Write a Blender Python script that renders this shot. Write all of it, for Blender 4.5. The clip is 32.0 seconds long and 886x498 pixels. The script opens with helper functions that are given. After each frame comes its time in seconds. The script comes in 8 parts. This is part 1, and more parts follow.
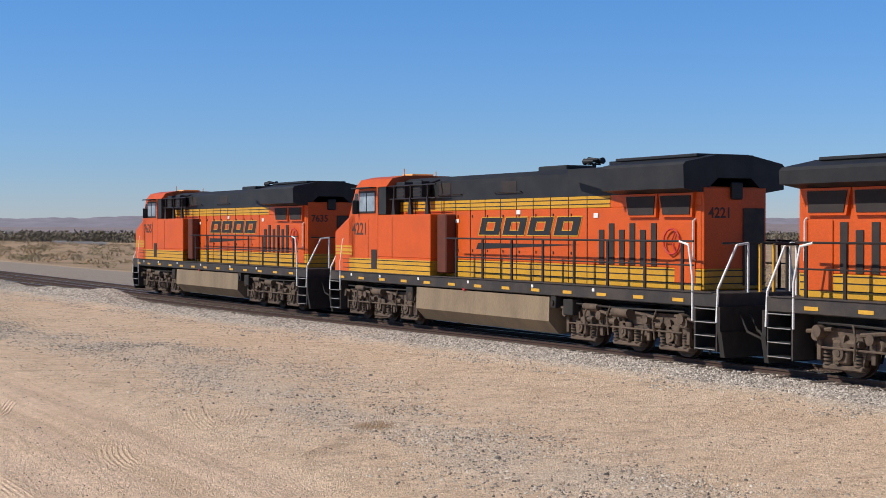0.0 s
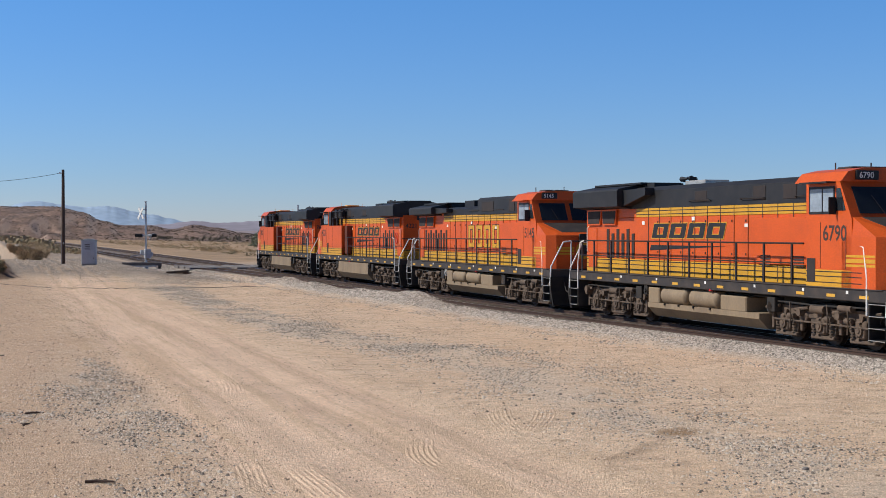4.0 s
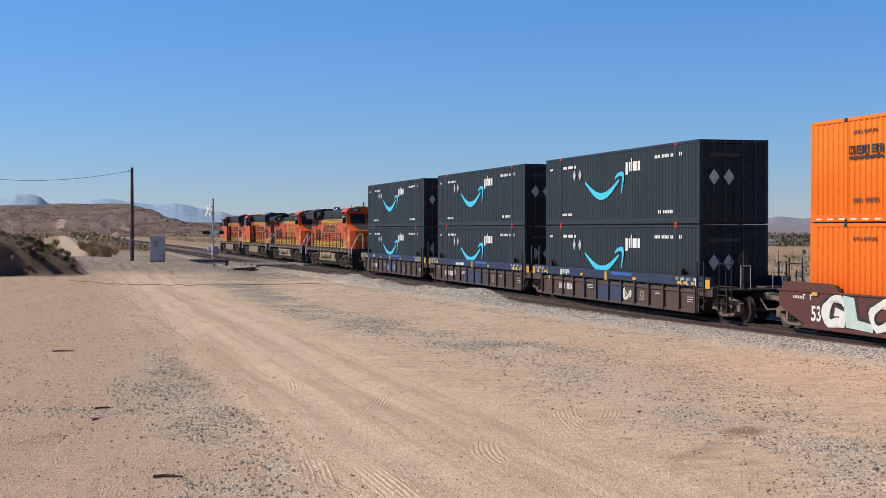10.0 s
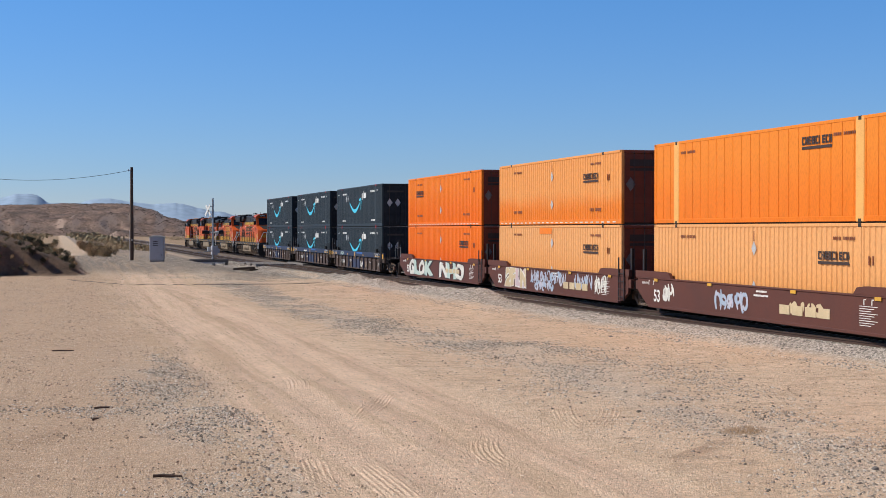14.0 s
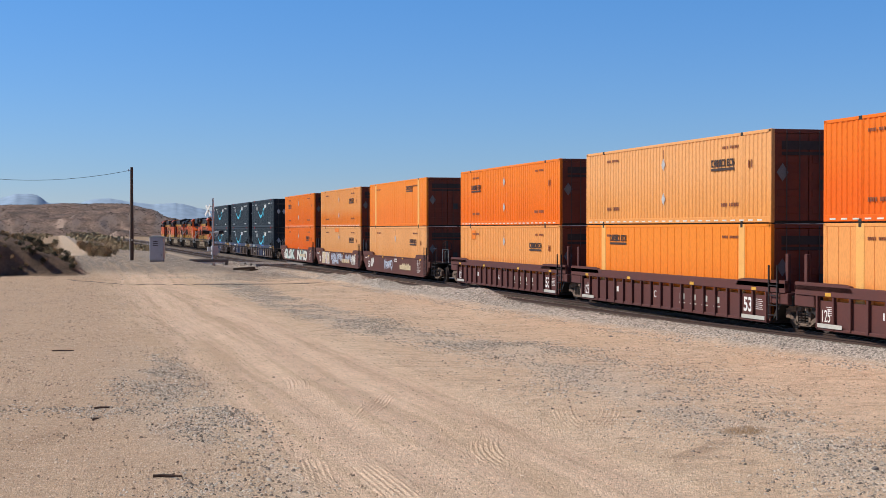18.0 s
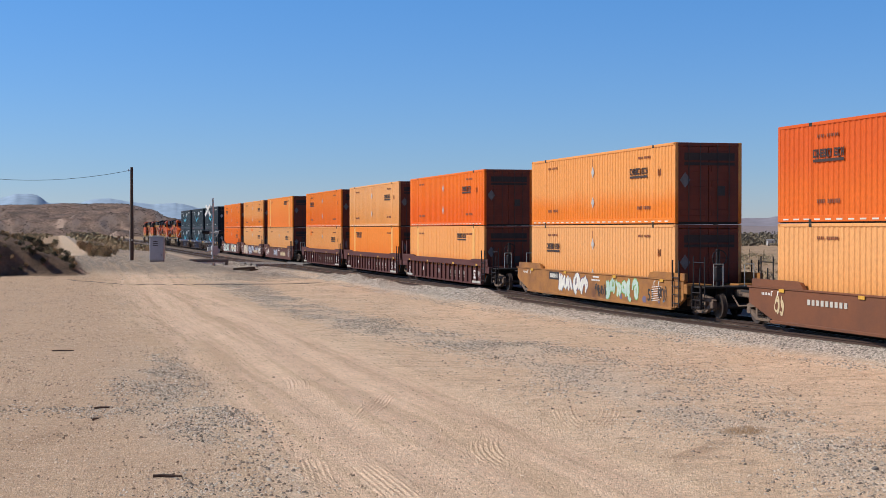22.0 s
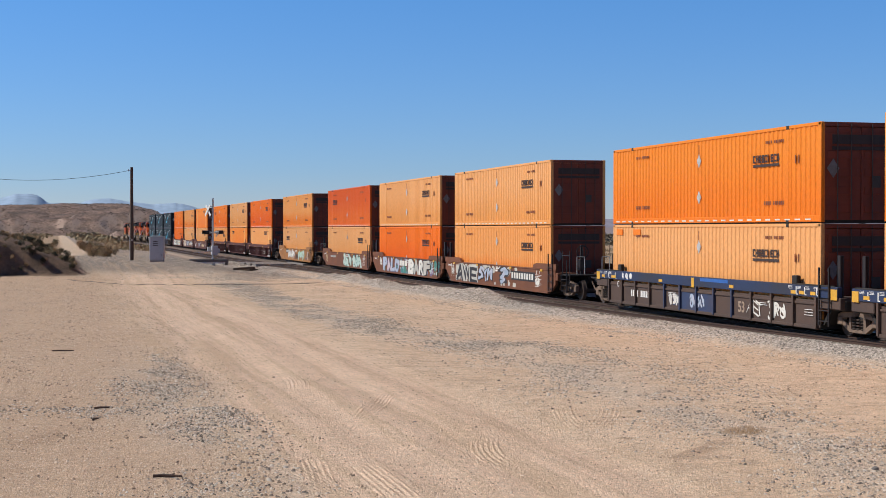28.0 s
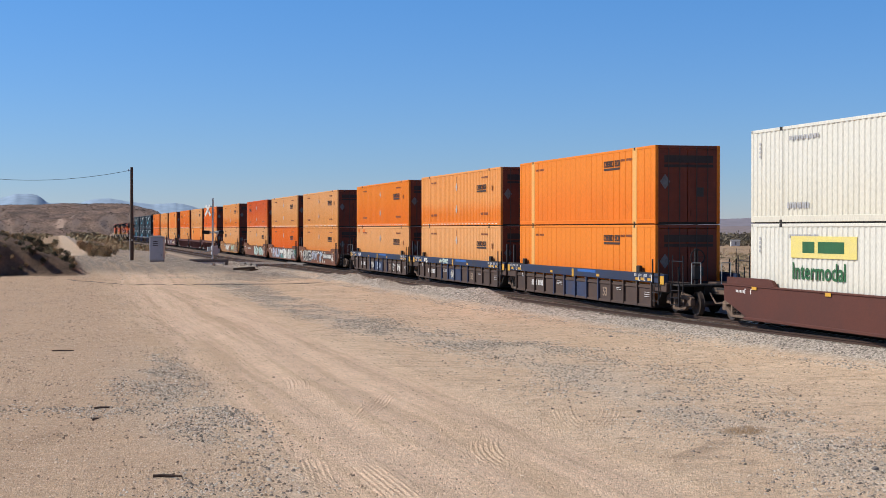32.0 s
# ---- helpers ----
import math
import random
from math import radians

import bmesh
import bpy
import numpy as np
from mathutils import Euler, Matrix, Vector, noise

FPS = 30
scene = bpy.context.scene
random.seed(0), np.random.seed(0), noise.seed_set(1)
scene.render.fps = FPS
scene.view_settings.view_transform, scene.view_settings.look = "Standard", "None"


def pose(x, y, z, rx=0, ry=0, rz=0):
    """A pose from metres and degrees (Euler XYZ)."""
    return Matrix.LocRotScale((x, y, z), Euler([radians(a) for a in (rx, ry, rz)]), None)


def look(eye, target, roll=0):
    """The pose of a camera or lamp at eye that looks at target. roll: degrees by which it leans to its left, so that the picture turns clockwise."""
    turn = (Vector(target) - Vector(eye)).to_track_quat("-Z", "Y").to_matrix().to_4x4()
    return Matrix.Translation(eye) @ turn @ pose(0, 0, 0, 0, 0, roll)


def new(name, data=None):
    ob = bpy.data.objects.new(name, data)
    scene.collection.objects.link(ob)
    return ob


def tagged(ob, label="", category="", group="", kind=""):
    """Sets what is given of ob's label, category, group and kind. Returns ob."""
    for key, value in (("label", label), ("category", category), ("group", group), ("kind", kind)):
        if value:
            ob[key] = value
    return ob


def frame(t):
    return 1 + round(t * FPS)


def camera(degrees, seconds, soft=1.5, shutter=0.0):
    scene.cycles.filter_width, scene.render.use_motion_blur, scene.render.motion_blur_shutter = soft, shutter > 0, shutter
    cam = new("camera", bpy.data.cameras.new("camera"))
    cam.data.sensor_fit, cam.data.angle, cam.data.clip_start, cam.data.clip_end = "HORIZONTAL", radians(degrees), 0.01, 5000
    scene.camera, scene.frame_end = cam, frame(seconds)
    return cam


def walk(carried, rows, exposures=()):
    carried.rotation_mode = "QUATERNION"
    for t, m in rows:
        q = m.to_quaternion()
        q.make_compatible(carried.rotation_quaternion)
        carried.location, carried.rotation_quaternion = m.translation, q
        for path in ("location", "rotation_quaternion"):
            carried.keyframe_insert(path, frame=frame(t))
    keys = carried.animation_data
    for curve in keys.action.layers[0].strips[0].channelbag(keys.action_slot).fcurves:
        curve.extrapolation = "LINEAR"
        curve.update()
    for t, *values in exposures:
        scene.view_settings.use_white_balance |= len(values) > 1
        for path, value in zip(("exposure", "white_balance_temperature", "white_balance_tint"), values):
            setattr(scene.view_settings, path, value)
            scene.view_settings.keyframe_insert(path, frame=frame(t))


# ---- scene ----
# ---------------------------------------------------------------- camera
EYE = (0.0, 0.0, 3.036)
PAN = [  # seconds, turn to the right and tilt in degrees
    (0, 14.475, -0.822),
    (0.5, 12.644, -0.801),
    (1, 11.331, -0.773),
    (1.5, 9.707, -0.738),
    (2, 8.238, -0.715),
    (2.5, 6.832, -0.707),
    (3, 5.302, -0.674),
    (3.5, 3.998, -0.671),
    (5.5, -0.395, -0.624),
    (6, -0.359, -0.658),
    (6.5, -0.351, -0.710),
    (7, -0.234, -0.753),
    (7.5, -0.131, -0.761),
    (8, -0.075, -0.762),
    (9, -0.034, -0.767),
    (11, -0.002, -0.769),
    (13, 0.000, -0.780),
    (32, 0.000, -0.780),
]
cam = camera(34.0, 32.0, soft=0.85)
walk(cam, [(t, pose(*EYE, 90 + tilt, 0, -turn)) for t, turn, tilt in PAN])

# ---------------------------------------------------------------- light
SUN_FROM = Vector((-0.747, 0.085, 0.656)).normalized()
world = bpy.data.worlds.new("world")
scene.world = world
world.use_nodes = True
wn, wl = world.node_tree.nodes, world.node_tree.links
sky = wn.new("ShaderNodeTexSky")
sky.sky_type = "NISHITA"
sky.sun_disc = False
sky.sun_elevation = math.asin(SUN_FROM.z)
sky.sun_rotation = math.atan2(SUN_FROM.x, SUN_FROM.y)
sky.altitude = 900
sky.air_density, sky.dust_density, sky.ozone_density = 1.0, 0.1, 2.0
direction = wn.new("ShaderNodeTexCoord")
up = wn.new("ShaderNodeSeparateXYZ")
wl.new(direction.outputs["Generated"], up.inputs[0])
deep = wn.new("ShaderNodeValToRGB")  # the air over the dry plain: pale at the horizon, deep blue above it
deep.color_ramp.elements[0].position, deep.color_ramp.elements[0].color = 0.0, (0.83, 0.955, 1.42, 1)
deep.color_ramp.elements[1].position, deep.color_ramp.elements[1].color = 0.16, (0.62, 1.12, 1.74, 1)
deep.color_ramp.elements.new(0.04).color = (0.71, 0.975, 1.51, 1)
deep.color_ramp.elements.new(0.45).color = (0.24, 0.40, 0.68, 1)
wl.new(up.outputs[2], deep.inputs[0])
tint = wn.new("ShaderNodeMix")
tint.data_type, tint.blend_type = "RGBA", "MULTIPLY"
tint.inputs[0].default_value = 1.0
wl.new(sky.outputs[0], tint.inputs[6])
wl.new(deep.outputs[0], tint.inputs[7])
wl.new(tint.outputs[2], wn["Background"].inputs[0])
wn["Background"].inputs[1].default_value = 0.072
sun = new("sun", bpy.data.lights.new("sun", "SUN"))
sun.data.energy = 4.6
sun.data.angle = radians(0.55)
sun.data.color = (1.0, 0.955, 0.89)
sun.matrix_world = look(SUN_FROM * 50, (0, 0, 0))
scene.view_settings.exposure = 0.0

# ---------------------------------------------------------------- the railway line
X0, Y0, HEAD, BEND = -0.857, 90.802, 1.83128, 5.0e-5
SPEED, GAIN = 12.5426, 0.0081


def line(s, lat=0.0):
    """Place and heading on the main line, s metres on from a point abreast of the old crossing, lat metres to its left."""
    s1 = min(s, 640.0)
    h = HEAD + BEND * s1
    m = HEAD + BEND * s1 * 0.5
    x, y = X0 + s1 * math.cos(m), Y0 + s1 * math.sin(m)
    rest = s - s1
    if rest > 0:  # the curve at the foot of the hills
        r = 420.0
        a = min(rest / r, 1.2)
        x, y = x + r * (math.sin(h) - math.sin(h - a)), y - r * (math.cos(h) - math.cos(h - a))
        h -= a
        x, y = x + (rest - a * r) * math.cos(h), y + (rest - a * r) * math.sin(h)
    return x - lat * math.sin(h), y + lat * math.cos(h), h


def rolled(t):
    """Metres that the train has gone since 13 s."""
    return SPEED * (t - 13) + 0.5 * GAIN * (t - 13) ** 2


def on_line(s, z=0.0):
    x, y, h = line(s)
    return pose(x, y, z, 0, 0, math.degrees(h))


CH, SH = math.cos(HEAD), math.sin(HEAD)


def spot(s, lat, z=0.0):
    """World place from metres along and metres to the left of the straight line."""
    return X0 + s * CH - lat * SH, Y0 + s * SH + lat * CH, z


SIDING = [(-58, -45, 1.2), (-45, -32, 0.75), (-32, 20, 1.05), (20, 45, 1.4), (45, 70, 0.6)]  # from, to, metres gained


def siding_lat(s):
    """The siding leaves the main line by a turnout and runs beside it further on."""
    out = 0.0
    for a, b, gain in SIDING:
        for d in (-5, 0, 5):
            out += gain * min(max((s + d - a) / (b - a), 0), 1) / 3
    return out


# ---------------------------------------------------------------- materials
def mat(name, col, rough=0.6, metal=0.0, col2=None, amount=0.5, scale=3.0, fine=40.0, bump=0.0, stretch=(1, 1, 1), spread=0.0, grain=0.14, gloss=0.4):
    """A painted or raw surface: base colour, wear of a second colour at two scales, fine relief."""
    m = bpy.data.materials.new(name)
    m.use_nodes = True
    n, l = m.node_tree.nodes, m.node_tree.links
    b = n["Principled BSDF"]
    b.inputs["Roughness"].default_value = rough
    b.inputs["Metallic"].default_value = metal
    b.inputs["Specular IOR Level"].default_value = gloss
    tc = n.new("ShaderNodeTexCoord")
    mp = n.new("ShaderNodeMapping")
    mp.inputs["Scale"].default_value = stretch
    l.new(tc.outputs["Object"], mp.inputs[0])
    info = n.new("ShaderNodeObjectInfo")
    off = n.new("ShaderNodeVectorMath")
    off.operation = "SCALE"
    off.inputs[0].default_value = (37, 19, 53)
    l.new(info.outputs["Random"], off.inputs["Scale"])
    l.new(off.outputs[0], mp.inputs["Location"])
    big = n.new("ShaderNodeTexNoise")
    big.inputs["Scale"].default_value = scale
    big.inputs["Detail"].default_value = 5
    big.inputs["Roughness"].default_value = 0.62
    small = n.new("ShaderNodeTexNoise")
    small.inputs["Scale"].default_value = fine
    small.inputs["Detail"].default_value = 3
    for t in (big, small):
        l.new(mp.outputs[0], t.inputs["Vector"])
    ramp = n.new("ShaderNodeMapRange")
    ramp.inputs[1].default_value, ramp.inputs[2].default_value = 0.42, 0.72
    ramp.inputs[3].default_value, ramp.inputs[4].default_value = 0.0, amount
    l.new(big.outputs[0], ramp.inputs[0])
    mix = n.new("ShaderNodeMix")
    mix.data_type = "RGBA"
    mix.inputs[6].default_value = (*col, 1)
    c2 = col2 or tuple(c * 0.55 for c in col)
    mix.inputs[7].default_value = (*c2, 1)
    l.new(ramp.outputs[0], mix.inputs[0])
    hsv = n.new("ShaderNodeHueSaturation")
    val = n.new("ShaderNodeMapRange")
    val.inputs[1].default_value, val.inputs[2].default_value = 0.25, 0.75
    val.inputs[3].default_value, val.inputs[4].default_value = 1 - grain, 1 + grain
    l.new(small.outputs[0], val.inputs[0])
    out = val.outputs[0]
    if spread:
        ob = n.new("ShaderNodeMapRange")
        ob.inputs[3].default_value, ob.inputs[4].default_value = 1 - spread, 1 + spread
        l.new(info.outputs["Random"], ob.inputs[0])
        mul = n.new("ShaderNodeMath")
        mul.operation = "MULTIPLY"
        l.new(out, mul.inputs[0])
        l.new(ob.outputs[0], mul.inputs[1])
        out = mul.outputs[0]
    l.new(out, hsv.inputs["Value"])
    l.new(mix.outputs[2], hsv.inputs["Color"])
    l.new(hsv.outputs[0], b.inputs["Base Color"])
    if bump:
        bp = n.new("ShaderNodeBump")
        bp.inputs["Strength"].default_value = bump
        bp.inputs["Distance"].default_value = 0.02
        l.new(small.outputs[0], bp.inputs["Height"])
        l.new(bp.outputs[0], b.inputs["Normal"])
    return m


def faded(name, top, low, z0, z1, rough=0.55):
    """Container paint, bleached from the roof downwards, with rust runs and scuffs."""
    m = mat(name, low, rough, 0, tuple(c * 0.72 for c in low), 0.35, 1.3, 30, 0.0, (1, 1, 0.25), gloss=0.2)
    n, l = m.node_tree.nodes, m.node_tree.links
    tc = next(x for x in n if x.type == "TEX_COORD")
    sep = n.new("ShaderNodeSeparateXYZ")
    l.new(tc.outputs["Object"], sep.inputs[0])
    nz = n.new("ShaderNodeTexNoise")
    nz.inputs["Scale"].default_value = 0.7
    nz.inputs["Detail"].default_value = 4
    l.new(tc.outputs["Object"], nz.inputs["Vector"])
    add = n.new("ShaderNodeMath")
    add.operation = "MULTIPLY_ADD"
    add.inputs[1].default_value = 0.9
    l.new(nz.outputs[0], add.inputs[0])
    l.new(sep.outputs[2], add.inputs[2])
    mr = n.new("ShaderNodeMapRange")
    mr.interpolation_type = "SMOOTHSTEP"
    mr.inputs[1].default_value, mr.inputs[2].default_value = z0 + 0.45, z1 + 0.45
    l.new(add.outputs[0], mr.inputs[0])
    mix = next(x for x in n if x.type == "MIX")
    hsv = next(x for x in n if x.type == "HUE_SAT")
    second = n.new("ShaderNodeMix")
    second.data_type = "RGBA"
    second.inputs[7].default_value = (*top, 1)
    l.new(mr.outputs[0], second.inputs[0])
    l.new(mix.outputs[2], second.inputs[6])
    l.new(second.outputs[2], hsv.inputs["Color"])
    return m


M = {}
M["loco_orange"] = mat("loco_orange", (0.60, 0.093, 0.013), 0.42, 0, (0.40, 0.068, 0.016), 0.45, 1.2, 25, gloss=0.3)
M["loco_yellow"] = mat("loco_yellow", (0.60, 0.31, 0.02), 0.45, 0, (0.42, 0.21, 0.03), 0.5, 1.5, 25)
M["loco_black"] = mat("loco_black", (0.012, 0.013, 0.015), 0.55, 0, (0.034, 0.032, 0.03), 0.6, 1.5, 30)
M["loco_sill"] = mat("loco_sill", (0.032, 0.028, 0.027), 0.65, 0, (0.085, 0.065, 0.05), 0.6, 2, 30)
M["grille"] = mat("grille", (0.024, 0.018, 0.017), 0.75, 0, (0.05, 0.035, 0.03), 0.5)
M["rail_black"] = mat("rail_black", (0.016, 0.012, 0.012), 0.5, 0, (0.04, 0.028, 0.024), 0.4)
M["rail_white"] = mat("rail_white", (0.80, 0.80, 0.77), 0.45, 0, (0.5, 0.48, 0.44), 0.4)
M["truck_dust"] = mat("truck_dust", (0.125, 0.087, 0.060), 0.85, 0, (0.04, 0.03, 0.025), 0.8, 4, 45, 0.3)
M["tank_dust"] = mat("tank_dust", (0.25, 0.185, 0.115), 0.7, 0, (0.14, 0.10, 0.065), 0.7, 1.2, 35, 0.1, (1, 1, 0.35))
M["under_black"] = mat("under_black", (0.018, 0.016, 0.015), 0.8, 0, (0.05, 0.04, 0.03), 0.5)
M["wheel_steel"] = mat("wheel_steel", (0.10, 0.075, 0.06), 0.6, 0.6, (0.05, 0.035, 0.03), 0.6, 6)
M["wheel_dark"] = mat("wheel_dark", (0.19, 0.13, 0.092), 0.85, 0.0, (0.055, 0.04, 0.033), 0.6, 6)
M["glass_dark"] = mat("glass_dark", (0.02, 0.025, 0.03), 0.08)
M["glass_pale"] = mat("glass_pale", (0.30, 0.36, 0.42), 0.12, 0, (0.1, 0.12, 0.15), 0.6, 2)
M["silver"] = mat("silver", (0.55, 0.53, 0.48), 0.4, 0.6, (0.3, 0.27, 0.22), 0.5)
M["white_paint"] = mat("white_paint", (0.78, 0.77, 0.73), 0.5, 0, (0.5, 0.47, 0.42), 0.35)
M["end_steel"] = mat("end_steel", (0.075, 0.06, 0.052), 0.6, 0.2, (0.05, 0.035, 0.03), 0.5)
M["stencil"] = mat("stencil", (0.20, 0.062, 0.028), 0.6, 0, (0.32, 0.12, 0.04), 0.6, 6.0)
M["ink"] = mat("ink", (0.05, 0.032, 0.026), 0.6)
M["red"] = mat("red", (0.55, 0.03, 0.03), 0.5)
M["cyan"] = mat("cyan", (0.06, 0.55, 0.74), 0.5, 0, (0.05, 0.4, 0.55), 0.3)
M["reflect"] = mat("reflect", (0.66, 0.36, 0.04), 0.45, 0, (0.40, 0.22, 0.05), 0.5, 5.0)
M["placard"] = mat("placard", (0.52, 0.52, 0.52), 0.45, 0.15, (0.25, 0.25, 0.25), 0.5, 6)
# placard colour with the shade of the container's rear end put in
M["shaded_placard"] = mat("shaded_placard", (0.20, 0.19, 0.19), 0.6, 0.1, (0.12, 0.09, 0.08), 0.6, 6)
M["slate"] = mat("slate", (0.0155, 0.025, 0.031), 0.5, 0, (0.027, 0.038, 0.045), 0.4, 1.0, 20, 0, (1, 1, 0.3))
M["slate_end"] = mat("slate_end", (0.010, 0.012, 0.015), 0.6, 0, (0.04, 0.045, 0.05), 0.4)
M["orange_a"] = faded("orange_a", (0.78, 0.20, 0.02), (0.77, 0.15, 0.006), 0.4, 2.6)
M["orange_b"] = faded("orange_b", (0.74, 0.31, 0.09), (0.74, 0.2, 0.022), 0.5, 1.5)
M["orange_c"] = faded("orange_c", (0.73, 0.355, 0.135), (0.71, 0.30, 0.082), 0.2, 2.2)
M["orange_d"] = faded("orange_d", (0.75, 0.22, 0.022), (0.75, 0.18, 0.012), 0.4, 2.4)
M["orange_f"] = faded("orange_f", (0.78, 0.165, 0.013), (0.76, 0.122, 0.006), 0.4, 2.6)
M["orange_e"] = faded("orange_e", (0.62, 0.1, 0.015), (0.7, 0.14, 0.018), 0.4, 2.4)
M["post_tan"] = mat("post_tan", (0.80, 0.41, 0.11), 0.5, 0, (0.6, 0.3, 0.09), 0.4)
# end walls of orange containers: shade mixed into the orange, down to maroon
M["shaded_orange"] = mat("shaded_orange", (0.21, 0.042, 0.018), 0.6, 0, (0.11, 0.028, 0.017), 0.6, 1.4)
M["screen_red"] = mat("screen_red", (0.12, 0.030, 0.016), 0.7, 0, (0.06, 0.02, 0.014), 0.7, 2.0)
M["cream"] = faded("cream", (0.70, 0.69, 0.61), (0.69, 0.66, 0.55), 0.2, 2.0)
M["sign_yellow"] = mat("sign_yellow", (0.76, 0.64, 0.20), 0.5, 0, (0.66, 0.58, 0.30), 0.5)
M["sign_green"] = mat("sign_green", (0.03, 0.13, 0.05), 0.5)
M["chord_blue"] = mat("chord_blue", (0.018, 0.034, 0.085), 0.55, 0, (0.03, 0.03, 0.036), 0.9, 0.5, 25)
M["bright_blue"] = mat("bright_blue", (0.03, 0.13, 0.42), 0.5)
M["rib_brown"] = mat("rib_brown", (0.085, 0.053, 0.04), 0.75, 0, (0.05, 0.036, 0.032), 0.7, 1.0, 30)
M["rib_blue"] = mat("rib_blue", (0.032, 0.05, 0.11), 0.65, 0, (0.07, 0.05, 0.045), 0.6, 1.2, 30)
M["maroon"] = mat("maroon", (0.102, 0.031, 0.020), 0.7, 0, (0.07, 0.027, 0.021), 0.6, 0.8, 30)
M["maroon_dark"] = mat("maroon_dark", (0.10, 0.03, 0.024), 0.7, 0, (0.07, 0.028, 0.026), 0.6, 1.0, 30)
M["rust_brown"] = mat("rust_brown", (0.175, 0.062, 0.026), 0.7, 0, (0.10, 0.042, 0.024), 0.7, 0.9, 30)
M["old_yellow"] = mat("old_yellow", (0.36, 0.155, 0.038), 0.65, 0, (0.15, 0.062, 0.03), 0.95, 0.8, 30)
M["dusty_letter"] = mat("dusty_letter", (0.36, 0.265, 0.19), 0.7, 0, (0.24, 0.17, 0.12), 0.6, 3.0)
M["spray_white"] = mat("spray_white", (0.70, 0.68, 0.61), 0.6, 0, (0.46, 0.44, 0.39), 0.6, 2.5)
M["spray_mint"] = mat("spray_mint", (0.40, 0.53, 0.48), 0.6, 0, (0.60, 0.63, 0.54), 0.8, 2.5)
M["spray_blue"] = mat("spray_blue", (0.34, 0.42, 0.52), 0.6, 0, (0.58, 0.50, 0.52), 0.9, 2.5)
M["spray_green"] = mat("spray_green", (0.12, 0.38, 0.09), 0.6, 0, (0.45, 0.6, 0.3), 0.7, 1.0)
M["spray_gold"] = mat("spray_gold", (0.58, 0.46, 0.28), 0.6, 0, (0.42, 0.30, 0.16), 0.6, 2.0)
M["spray_grey"] = mat("spray_grey", (0.50, 0.48, 0.42), 0.6, 0, (0.36, 0.33, 0.28), 0.6, 1.0)
M["spray_pink"] = mat("spray_pink", (0.55, 0.40, 0.40), 0.6, 0, (0.40, 0.46, 0.54), 0.8, 2.6)
M["spray_violet"] = mat("spray_violet", (0.17, 0.10, 0.19), 0.6, 0, (0.10, 0.22, 0.22), 0.8, 1.2)
M["spray_teal"] = mat("spray_teal", (0.05, 0.20, 0.19), 0.6, 0, (0.12, 0.22, 0.08), 0.7, 1.0)
M["spray_black"] = mat("spray_black", (0.03, 0.028, 0.03), 0.6)

